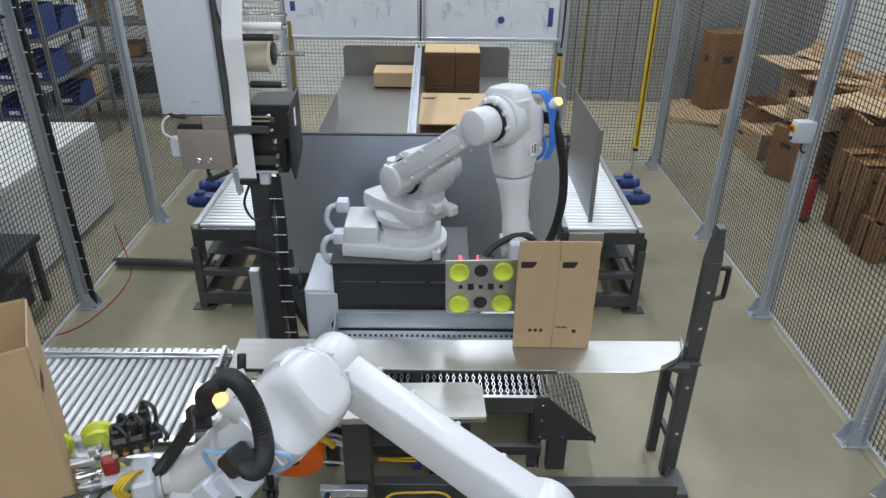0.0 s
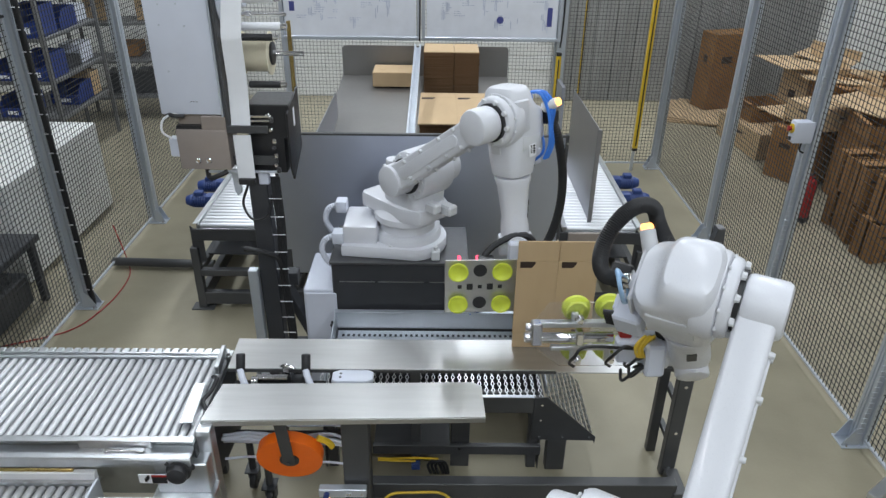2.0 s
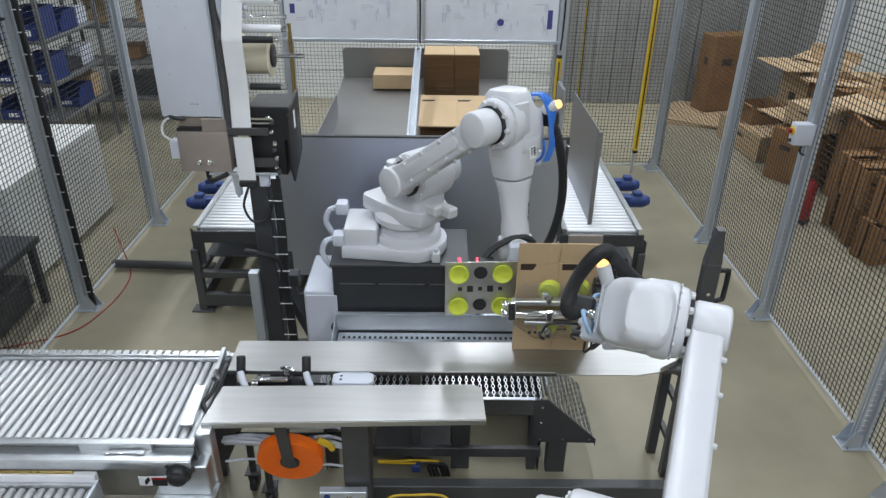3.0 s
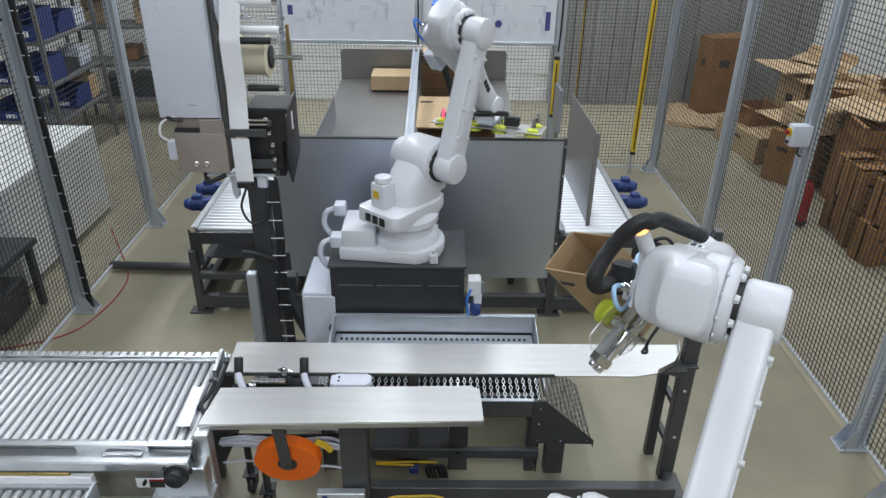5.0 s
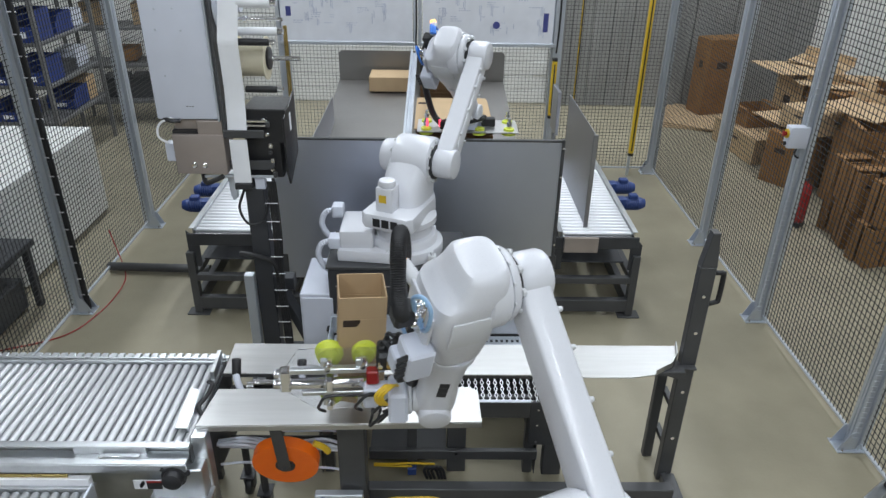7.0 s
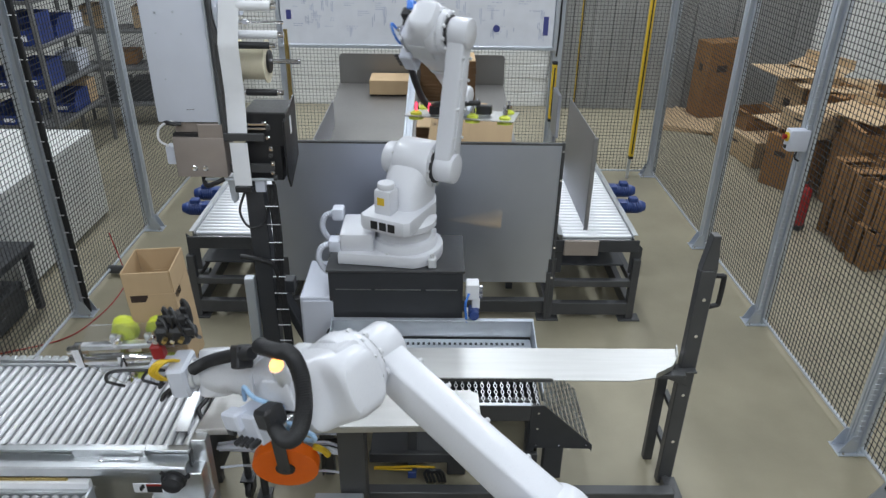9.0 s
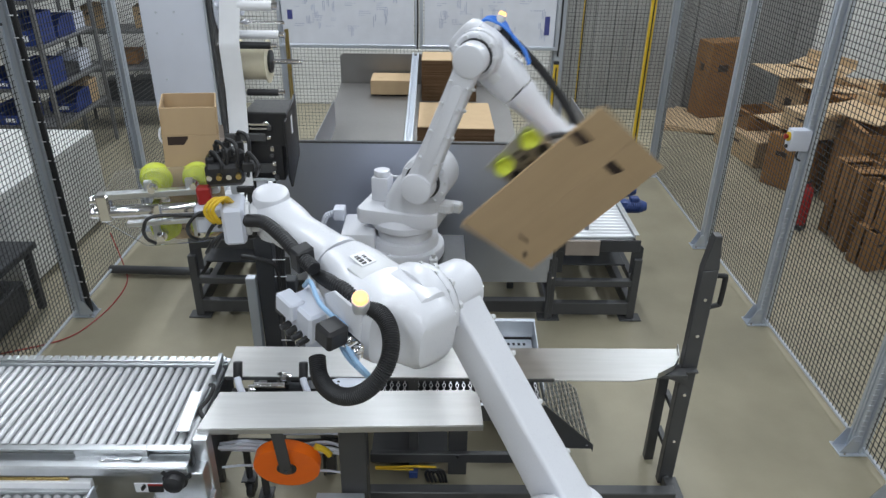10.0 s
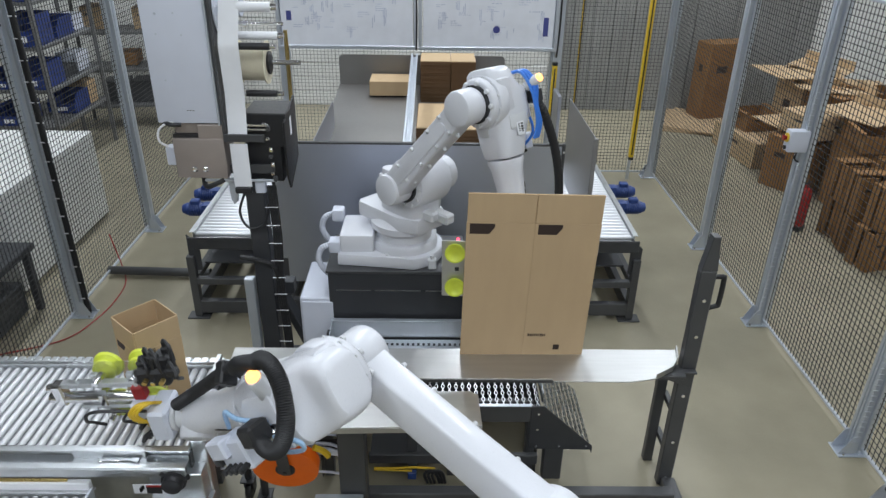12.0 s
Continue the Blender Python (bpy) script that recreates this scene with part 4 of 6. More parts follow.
box(bm, (-1.0, LY - 0.012, 1.515), (0.09, 0.0012, 0.235), pose(0, 0, 0))
part("printed_label", bm, PAPER, lab, "blank white label hanging below the print bar")
bm = bmesh.new()
box(bm, (-1.0, LY - 0.004, 1.378), (0.088, 0.04, 0.034), None, 0.004)
part("applicator_pad", bm, BLACK, lab)
# rollers: z, depth, from x, to x, radius
for z, y, xa, xb, r, mat in ((2.115, 0.02, -0.955, -0.8, 0.017, BLACK_HOSE), (1.878, 0.05, -0.945, -0.79, 0.017, BLACK_HOSE), (2.29, 0.07, -0.95, -0.79, 0.024, PAPER), (2.155, 0.08, -0.96, -0.77, 0.02, PAPER)):
    bm = bmesh.new()
    cyl(bm, (xa, LY + y, z), (xb, LY + y, z), r, 20, None, None, 0.003)
    rl = part("guide_roller", bm, mat, lab)
    bm = bmesh.new()
    cyl(bm, (-1.07, LY + y, z), (xb + 0.025, LY + y, z), 0.008, 10)
    cyl(bm, (xb + 0.002, LY + y, z), (xb + 0.03, LY + y, z), r * 0.75, 14)
    part("roller_shaft", bm, CHROME, rl)
bm = bmesh.new()
cyl(bm, (-1.06, LY + 0.12, 2.205), (-0.745, LY + 0.12, 2.205), 0.009, 12)
cyl(bm, (-0.94, LY + 0.12, 2.205), (-0.92, LY + 0.12, 2.205), 0.016, 12)
part("guide_rod", bm, CHROME, lab)
bm = bmesh.new()
turned(bm, [(0.0, 0.0), (0.15, 0.0), (0.15, 0.006), (0.05, 0.008), (0.05, 0.1), (0.0, 0.1)], 40, pose(-1.055, LY + 0.17, 2.28, 0, 90, 0))
part("rewind_reel", bm, GREY_BOX, lab)
bm = bmesh.new()
turned(bm, [(0.0, 0.0), (0.1, 0.0), (0.108, 0.004), (0.108, 0.012), (0.092, 0.014), (0.092, 0.145), (0.108, 0.147), (0.108, 0.153), (0.06, 0.155), (0.0, 0.155)], 40, pose(-1.01, LY + 0.2, 2.0, 0, 90, 0))
core = part("label_roll", bm, LINER, lab, "yellowish-white roll of labels")
bm = bmesh.new()
cyl(bm, (-0.855, LY + 0.2, 2.0), (-0.842, LY + 0.2, 2.0), 0.058, 28, None, None, 0.003)
part("hub_plate", bm, BLACK, core)
bm = bmesh.new()
cyl(bm, (-0.842, LY + 0.2, 2.0), (-0.69, LY + 0.2, 2.0), 0.012, 14)
part("spindle", bm, CHROME, core)
# printer behind the web: body, upright side plate, print bars and fittings
bm = bmesh.new()
box(bm, (-0.875, LY + 0.19, 1.68), (0.22, 0.26, 0.18), None, 0.006)
box(bm, (-0.9, LY + 0.16, 1.5), (0.2, 0.2, 0.2), None, 0.005)
printer = part("printer", bm, BLACK, lab)
bm = bmesh.new()
prism(bm, [(0.0, 1.735), (0.3, 1.8), (0.3, 1.46), (0.05, 1.36), (0.0, 1.44)], 0.012, Matrix.Translation((-0.775, LY + 0.02, 0)) @ Matrix(((0, 0, 1, 0), (1, 0, 0, 0), (0, 1, 0, 0), (0, 0, 0, 1))), 0.004, 2)
plate = part("side_plate", bm, BLACK, printer)
bm = bmesh.new()
box(bm, (-0.7618, LY + 0.16, 1.68), (0.0015, 0.035, 0.095))
part("sticker", bm, PAPER, plate)
for z, xa, xb, h, y, mat in ((1.662, -1.072, -0.865, 0.04, -0.01, GREY_FRAME), (1.485, -1.065, -0.835, 0.05, 0.02, GREY_FRAME), (1.718, -1.06, -0.85, 0.014, 0.03, CHROME), (1.695, -1.06, -0.85, 0.014, 0.03, CHROME), (1.428, -1.2, -0.82, 0.014, 0.0, POST)):
    bm = bmesh.new()
    box(bm, ((xa + xb) / 2, LY + y, z), (xb - xa, 0.014, h), None, 0.003)
    part("cross_bar", bm, mat, lab)
for i, (x, z) in enumerate(((-0.845, 1.71), (-0.85, 1.66), (-0.838, 1.6), (-0.845, 1.56), (-0.835, 1.52), (-0.84, 1.47), (-0.83, 1.44), (-0.86, 1.735))):
    bm = bmesh.new()
    box(bm, (x, LY, z), (0.02, 0.026, 0.018 if i % 2 else 0.028), None, 0.004)
    cyl(bm, (x, LY - 0.012, z), (x, LY - 0.022, z), 0.006, 8)
    part("fitting", bm, CHROME if i % 3 else GREY_FRAME, lab)
bm = bmesh.new()
box(bm, (-0.92, LY + 0.03, 1.385), (0.055, 0.04, 0.07), None, 0.005)
part("air_valve", bm, GREY_BOX, lab)
bm = bmesh.new()
prism(bm, [(-0.02, 0), (0.03, 0), (0.025, -0.13), (0.0, -0.15), (-0.012, -0.12)], 0.02, Matrix.Translation((-1.075, LY + 0.05, 1.425)) @ pose(0, 0, 0, 90, 0, 0), 0.004)
part("hanging_lever", bm, POST, lab)
# stand
bm = bmesh.new()
box(bm, (-0.955, LY + 0.06, 0.73), (0.1, 0.09, 1.3), None, 0.006)
part("stand_column", bm, DARK, lab)
bm = bmesh.new()
box(bm, (-1.035, LY - 0.0, 0.42), (0.055, 0.05, 0.84), None, 0.004)
part("stub_post", bm, POST, lab)
bm = bmesh.new()
m, length = along((-0.93, LY + 0.12, 0.76), (-0.63, LY - 0.02, 0.2))
box(bm, (0, 0, length / 2), (0.06, 0.06, length), m, 0.004)
m2, length2 = along((-0.63, LY - 0.02, 0.24), (-0.63, LY - 0.02, 0.0))
box(bm, (0, 0, length2 / 2), (0.07, 0.07, length2), m2, 0.004)
box(bm, (-0.86, LY + 0.13, 0.72), (0.1, 0.08, 0.08), None, 0.004)
part("brace", bm, DARK, lab)
bm = bmesh.new()
box(bm, (-0.96, LY + 0.18, 0.04), (0.3, 0.5, 0.08), None, 0.006)
part("stand_foot", bm, DARK, lab)
for k in range(4):
    dx = 0.012 * k
    bm = bmesh.new()
    tube(bm, [(-0.875 + dx, LY + 0.0, 1.4), (-0.87 + dx, LY, 1.1), (-0.882 + dx, LY, 0.8), (-0.87 + dx, LY, 0.5), (-0.865 + dx, LY, 0.1)], 0.008, 8, 6)
    part("cable_run", bm, BLACK_HOSE, lab, "vertical run of black cable")
for i in range(11):
    bm = bmesh.new()
    box(bm, (-0.865, LY - 0.012, 0.2 + i * 0.108), (0.07, 0.003, 0.004))
    part("cable_clip", bm, PAPER, lab)
bm = bmesh.new()
tube(bm, [(-1.0, LY - 0.01, 1.36), (-1.035, LY - 0.02, 1.25), (-0.99, LY - 0.03, 1.165), (-0.91, LY - 0.02, 1.19), (-0.88, LY, 1.3)], 0.007, 8, 8)
part("loose_cable", bm, BLACK, lab)
bm = bmesh.new()
tube(bm, [(-1.07, LY, 0.97), (-0.96, LY - 0.02, 0.96), (-0.89, LY - 0.01, 0.92), (-0.87, LY, 0.83)], 0.014, 8, 6)
part("loose_cable", bm, BLACK, lab)

# ---- printed film-wrapped boards on the rear fence ----
for k, x in enumerate((-0.875, 0.53)):
    boards = thing("wrapped_board", "white board wrapped in printed film on the rear fence", "board", pose(x, 7.16, 1.38), "wrapped boards")
    bm = bmesh.new()
    box(bm, (0, 0, 0.5), (1.3, 0.02, 1.0), None, 0.003)
    sheet = part("film_sheet", bm, FILM, boards)
    bm = bmesh.new()
    for z in (0.0, 1.0):
        box(bm, (0, -0.004, z), (1.39, 0.04, 0.035), None, 0.004)
    for sx in (-0.68, 0.68):
        box(bm, (sx, -0.004, 0.5), (0.035, 0.038, 1.0), None, 0.004)
    part("frame", bm, POST, boards)
    bm = bmesh.new()
    r = random.Random(20 + k)
    m = pose(0, -0.0112, 0, 90, 0, 0)
    for i in range(22):
        px, pz = r.uniform(-0.55, 0.4), r.uniform(0.12, 0.75)
        for j in range(r.randint(1, 4)):
            bars(bm, px, pz + j * 0.02, r.uniform(0.04, 0.13), 0.009, r.randint(3, 6), 40 + i + 20 * k + j, m=m)
    for i in range(26):
        px, pz = r.uniform(-0.5, 0.55), r.uniform(0.12, 0.8)
        for j in range(r.randint(1, 3)):
            box(bm, (px + j * 0.014, pz, 0), (0.006, r.uniform(0.04, 0.11), 0.0012), m)
    tagged(part("small_print", bm, PRINT, sheet), kind="stuff")
    bm = bmesh.new()
    box(bm, (-0.57 if k == 0 else 0.57, 0.3 if k == 0 else 0.22, 0), (0.05, 0.09 if k == 0 else 0.18, 0.0016), m)
    part("printed_mark", bm, NAVY, sheet)
    if k:
        bm = bmesh.new()
        cyl(bm, (0.08, 0.19, 0), (0.08, 0.19, 0.0016), 0.035, 20, None, m)
        part("printed_mark", bm, NAVY, sheet)
bm = bmesh.new()
r = random.Random(9)
tube(bm, [(-0.19, 7.142, 1.36), (-0.185, 7.14, 1.7), (-0.195, 7.142, 2.4)], 0.009, 8, 6)
solid("signal_cable", bm, BLACK, "thin black cable tied along the fence frame", "cable")
bm = bmesh.new()
tube(bm, [(1.235, 7.173, 1.3), (1.245, 7.172, 1.6), (1.24, 7.173, 2.3)], 0.008, 8, 6)
solid("signal_cable", bm, BLACK, "thin black cable hanging beside the wrapped board", "cable")
for x, y, z0, z1 in ((2.12, 7.1, 0.27, 1.95), (1.19, 6.95, 0.72, 1.27), (1.5, 7.35, 0.3, 2.2)):
    lc = thing("light_curtain", "yellow light curtain column", "light curtain", pose(x, y, 0), "light curtains")
    bm = bmesh.new()
    box(bm, (0, 0, (z0 + z1) / 2), (0.05, 0.045, z1 - z0) if x != 1.5 else (0.02, 0.03, z1 - z0), None, 0.005)
    part("column", bm, YELLOW, lc)
    bm = bmesh.new()
    box(bm, (0, -0.024, (z0 + z1) / 2), (0.012, 0.004, z1 - z0 - 0.06))
    for z in (z0 - 0.015, z1 + 0.015):
        box(bm, (0, 0, z), (0.052, 0.047, 0.03), None, 0.004)
    part("lens_strip", bm, BLACK, lc)
    bm = bmesh.new()
    box(bm, (0, 0.03, z0 / 2), (0.03, 0.02, z0), None, 0.003)
    part("bracket", bm, POST, lc)
bm = bmesh.new()
tube(bm, [(-1.54, 7.0, 0.4), (-1.54, 7.0, 2.0)], 0.02, 12, 2)
solid("brass_pole", bm, BRASS, "thin brass-coloured pole before the rear fence", "pole", "", pose(0.12, -0.2, -0.4))

# ---- emergency stop, conduit strips and floor items ----
es = thing("stop_button_box", "pale grey stop button box on the fence post", "button box", pose(2.345, 4.28, 1.405))
bm = bmesh.new()
box(bm, (-0.02, -0.02, 0), (0.13, 0.08, 0.14), None, 0.01, 2)
part("housing", bm, GREY_BOX, es)
bm = bmesh.new()
turned(bm, [(0.0, 0.0), (0.03, 0.0), (0.03, 0.008), (0.0, 0.008)], 20, pose(-0.085, -0.02, 0.02, 0, -90, 0))
part("collar", bm, YELLOW, es)
bm = bmesh.new()
turned(bm, [(0.0, 0.0), (0.014, 0.0), (0.014, 0.01), (0.017, 0.012), (0.017, 0.02), (0.0, 0.022)], 20, pose(-0.092, -0.02, 0.02, 0, -90, 0))
part("mushroom_button", bm, RED, es)
bm = bmesh.new()
turned(bm, [(0.0, 0.0), (0.013, 0.0), (0.013, 0.01), (0.0, 0.01)], 14, pose(-0.085, -0.02, -0.045, 0, -90, 0))
part("small_button", bm, BLACK, es)
bm = bmesh.new()
tube(bm, [(0.0, -0.02, -0.06), (-0.01, -0.03, -0.12), (0.03, -0.03, -0.14), (0.05, -0.01, -0.11)], 0.006, 8, 6)
part("lead", bm, BLACK, es)

for x, y, s in ((LX + 0.07, 4.36, 1),):
    duct = thing("cable_duct", "dark cable strip with white ties along the fence post", "cable duct", pose(x, y - 0.04, 0))
    bm = bmesh.new()
    box(bm, (0, 0, 1.17), (0.03, 0.035, 2.3), None, 0.003)
    tube(bm, [(0.02, -0.02, 0.03), (0.024, -0.02, 0.8), (0.018, -0.02, 1.6), (0.022, -0.02, 2.3)], 0.01, 8, 6)
    part("strip", bm, BLACK, duct)
    bm = bmesh.new()
    for i in range(17):
        box(bm, (0.008, -0.02, 0.15 + i * 0.13), (0.055, 0.006, 0.006))
    tagged(part("cable_tie", bm, PAPER, duct), kind="stuff")
bm = bmesh.new()
for i in range(60):
    for x, y in ((RX - 0.04, 4.235), (RX - 0.04, 2.925)):
        box(bm, (x, y, 0.1 + i * 0.036), (0.028, 0.006, 0.004))
solid("panel_clips", bm, POST, "row of small wire clips along the fence posts", "clips", "stuff")
bm = bmesh.new()
tube(bm, [(LX - 0.02, 4.9, 0.05), (-2.1, 4.88, 0.05), (-1.78, 4.87, 0.05)], 0.035, 12, 3)
solid("floor_pipe", bm, GREY_FRAME, "grey pipe lying on the floor by the fence", "pipe")
bm = bmesh.new()
tube(bm, [(-2.56, 4.95, 0.35), (-2.5, 4.93, 0.05), (-2.42, 4.75, 0.008), (-2.4, 4.45, 0.008), (-2.44, 4.2, 0.008), (-2.5, 4.04, 0.008), (-2.62, 3.93, 0.008), (-2.9, 3.8, 0.008)], 0.0045, 8, 8)
solid("red_rope", bm, RED, "thin red rope lying on the floor", "rope")
bm = bmesh.new()
tube(bm, [(-2.5, 3.0, 2.36), (-2.42, 3.4, 2.2), (-2.5, 3.75, 2.12), (-2.56, 4.0, 2.1), (-2.58, 4.28, 2.05)], 0.012, 8, 8)
solid("hanging_cable", bm, BLACK, "loop of black cable hanging in from above", "cable")
bkt = thing("clamp_bracket", "grey steel clamp bracket with a black knob beside the fence", "bracket", pose(2.12, 2.36, 0))
bm = bmesh.new()
box(bm, (0, 0, 0.28), (0.2, 0.05, 0.03), pose(0, 0, 0, 0, 0, 35), 0.003)
box(bm, (0.02, 0, 0.135), (0.05, 0.05, 0.27), None, 0.003)
part("arm", bm, GALV, bkt)
bm = bmesh.new()
cyl(bm, (0.05, 0.02, 0.3), (0.06, 0.02, 0.36), 0.02, 14)
part("knob", bm, BLACK, bkt)

# ---- outside the fence: racks, bins, cartons ----
def rack(x, y, w, d, levels, height, label, turn=0):
    ob = thing("storage_rack", label, "shelf", pose(x, y, 0, 0, 0, turn))
    for sx in (-1, 1):
        for sy in (-1, 1):
            bm = bmesh.new()
            box(bm, (sx * w / 2, sy * d / 2, height / 2), (0.04, 0.04, height), None, 0.003)
            part("upright", bm, RACK, ob)
    for z in levels:
        bm = bmesh.new()
        box(bm, (0, 0, z), (w, d, 0.035), None, 0.004)
        part("shelf", bm, RACK, ob)
    return ob


def bin_box(x, y, z, w, d, h, mat=BLUE_BIN, turn=0, label="blue plastic storage bin with a sloped open front"):
    ob = thing("storage_bin", label, "bin", pose(x, y, z, 0, 0, turn), "storage bins")
    bm = bmesh.new()
    t = 0.006
    box(bm, (0, 0, t / 2), (w, d, t))
    for s in (-1, 1):
        prism(bm, [(-d / 2, 0), (d / 2, 0), (d / 2, h), (-d / 4, h), (-d / 2, h * 0.5)], t, Matrix.Translation((s * (w / 2 - t / 2) - t / 2, 0, 0)) @ Matrix(((0, 0, 1, 0), (1, 0, 0, 0), (0, 1, 0, 0), (0, 0, 0, 1))))
    box(bm, (0, d / 2 - t / 2, h / 2), (w - 2 * t, t, h))
    box(bm, (0, -d / 2 + t / 2, h / 4), (w - 2 * t, t, h / 2))
    part("shell", bm, mat, ob)
    bm = bmesh.new()
    box(bm, (0, -d / 2 - 0.001, h * 0.25), (w * 0.4, 0.002, h * 0.2))
    part("card_label", bm, PAPER, ob)
    return ob


def plain_carton(x, y, z, w, d, h, turn, mat=CARD_OLD, label="worn brown corrugated carton", mark=True, flaps=0):
    ob = thing("carton", label, "carton", pose(x, y, z, 0, 0, turn), "stored cartons")
    bm = bmesh.new()
    if flaps:
        t = 0.008
        for s in (-1, 1):
            box(bm, (s * (w / 2 - t / 2), 0, h / 2), (t, d, h))
            box(bm, (0, s * (d / 2 - t / 2), h / 2), (w - 2 * t, t, h))
            box(bm, (s * (w / 2 + h * 0.12), 0, h + 0.02), (h * 0.26, d, t), pose(0, 0, 0), 0.001)
        box(bm, (0, 0, t / 2), (w - 2 * t, d - 2 * t, t))
    else:
        box(bm, (0, 0, h / 2), (w, d, h), None, 0.006)
    part("box_body", bm, mat, ob)
    if mark:
        bm = bmesh.new()
        box(bm, (-w * 0.15, -d / 2 - 0.001, h * 0.66), (w * 0.24, 0.002, h * 0.09))
        part("printed_patch", bm, INK, ob)
        bm = bmesh.new()
        box(bm, (-w / 2 - 0.001, 0, h * 0.66), (0.002, d * 0.24, h * 0.09))
        part("printed_patch", bm, INK, ob)
    return ob



def slotted_carton(x, y, z, w, d, h, turn):
    """A carton whose front is two boards with an open slot and a hand hole between them."""
    ob = thing("carton", "brown folded carton with a slotted front in the stacked row", "carton", pose(x, y, z, 0, 0, turn), "stacked cartons")
    t = 0.012
    for name, c, size in (("back_board", (0, d / 2 - t / 2, h / 2), (w, t, h)), ("side_board", (w / 2 - t / 2, 0, h / 2), (t, d - 2 * t, h)), ("side_board", (t / 2 - w / 2, d * 0.3, h / 2), (t, d * 0.38, h)),
                          ("side_board", (t / 2 - w / 2, -d * 0.24, h * 0.48), (t, d * 0.46, h * 0.96)), ("front_board", (-w * 0.27, t / 2 - d / 2, h / 2), (w * 0.42, t, h)), ("front_board", (w * 0.25, t / 2 - d / 2, h * 0.47), (w * 0.42, t, h * 0.94)),
                          ("bottom_board", (0, 0, t / 2), (w - 2 * t, d - 2 * t, t)), ("top_flap", (0, d * 0.2, h - t), (w - 2 * t, d * 0.5, t))):
        bm = bmesh.new()
        box(bm, c, size, None, 0.002)
        part(name, bm, CARD_OLD, ob)
    for sx in (-0.27, 0.25):
        bm = bmesh.new()
        box(bm, (sx * w, -d / 2 - 0.001, h * 0.68), (w * 0.16, 0.002, h * 0.07))
        part("printed_patch", bm, INK, ob)
    return ob


rack(-4.25, 7.66, 1.2, 0.66, (0.52, 0.905, 1.33, 1.76), 2.25, "grey steel storage rack loaded with blue bins", 90)
rack(-3.6, 9.0, 1.8, 0.5, (0.3, 0.75, 1.2, 1.6), 1.9, "grey steel storage rack with mixed goods by the wall", 10)
r = random.Random(12)
for x, y, z, w, h in ((-4.42, 7.27, 1.35, 0.27, 0.17), (-4.09, 7.27, 1.35, 0.27, 0.3), (-4.42, 7.27, 0.924, 0.27, 0.16), (-4.09, 7.27, 0.924, 0.29, 0.26), (-4.42, 7.27, 1.78, 0.27, 0.2), (-4.09, 7.27, 1.78, 0.27, 0.26),
                      (-4.42, 7.27, 0.54, 0.27, 0.2), (-4.12, 7.75, 0.54, 0.3, 0.2), (-4.1, 7.72, 1.35, 0.28, 0.2), (-4.1, 8.05, 1.78, 0.28, 0.24)):
    bin_box(x, y, z, w, 0.38, h, BLUE_BIN, r.uniform(-3, 3))
for x, y, z, w, d, h, mat in ((-4.1, 8.05, 0.54, 0.26, 0.2, 0.26, CARD), (-4.12, 8.05, 0.924, 0.24, 0.3, 0.2, GREY_BOX), (-4.12, 7.72, 0.924, 0.26, 0.26, 0.12, DARK), (-4.1, 8.05, 1.35, 0.26, 0.26, 0.18, GREY_BOX), (-4.42, 7.9, 1.35, 0.26, 0.3, 0.2, DARK)):
    plain_carton(x, y, z, w, d, h, r.uniform(-8, 8), mat, "small goods box on the storage rack", mat is CARD)
for k in range(5):
    plain_carton(-4.2 + k * 0.3, 9.0 + 0.03 * k, 0.78 if k % 2 else 1.22, 0.26, 0.34, r.uniform(0.14, 0.28), 8, CARD_OLD if k % 2 else CARD, "carton on the far storage rack")
for k in range(4):
    plain_carton(-4.1 + k * 0.36, 9.02, 0.318, 0.3, 0.34, r.uniform(0.2, 0.36), 8, DARK, "dark goods box on the far storage rack", False)
wc = thing("white_cabinet", "low white enamelled cabinet outside the fence", "cabinet", pose(-3.55, 5.35, 0))
bm = bmesh.new()
box(bm, (0, 0, 0.42), (0.9, 1.5, 0.8), None, 0.01)
part("body", bm, WALL, wc)
bm = bmesh.new()
for y in (-0.5, 0.5):
    box(bm, (0.452, y * 0.75, 0.42), (0.006, 0.7, 0.7), None, 0.004)
part("door", bm, WALL, wc)
bn = thing("work_bench", "grey steel bench outside the fence", "bench", pose(-3.3, 4.0, 0))
bm = bmesh.new()
box(bm, (0, 0, 0.5), (0.9, 0.9, 0.05), None, 0.006)
part("top", bm, DARK, bn)
for sx in (-0.4, 0.4):
    for sy in (-0.4, 0.4):
        bm = bmesh.new()
        box(bm, (sx, sy, 0.24), (0.05, 0.05, 0.48), None, 0.004)
        part("leg", bm, DARK, bn)
bm = bmesh.new()
box(bm, (0, 0, 0.14), (0.7, 0.7, 0.24), None, 0.01)
solid("dark_crate", bm, DARK, "dark crate on the floor under the bench", "crate", "", pose(-3.3, 4.0, 0.0))
ext = thing("fire_extinguisher", "red fire extinguisher on the floor outside the fence", "fire extinguisher", pose(-4.02, 9.0, 0.25))
bm = bmesh.new()
box(bm, (0, 0, -0.225), (0.12, 0.12, 0.05), None, 0.006)
part("stand", bm, BLACK, ext)
bm = bmesh.new()
turned(bm, [(0.0, -0.2), (0.06, -0.2), (0.065, -0.19), (0.065, 0.12), (0.045, 0.16), (0.02, 0.17), (0.02, 0.2), (0.0, 0.2)], 20)
part("cylinder", bm, RED, ext)
bm = bmesh.new()
box(bm, (0.02, 0, 0.21), (0.08, 0.02, 0.02), None, 0.003)
tube(bm, [(0.03, 0, 0.2), (0.08, 0, 0.14), (0.085, 0, 0.0), (0.07, 0, -0.08)], 0.01, 8, 6)
part("valve", bm, BLACK, ext)
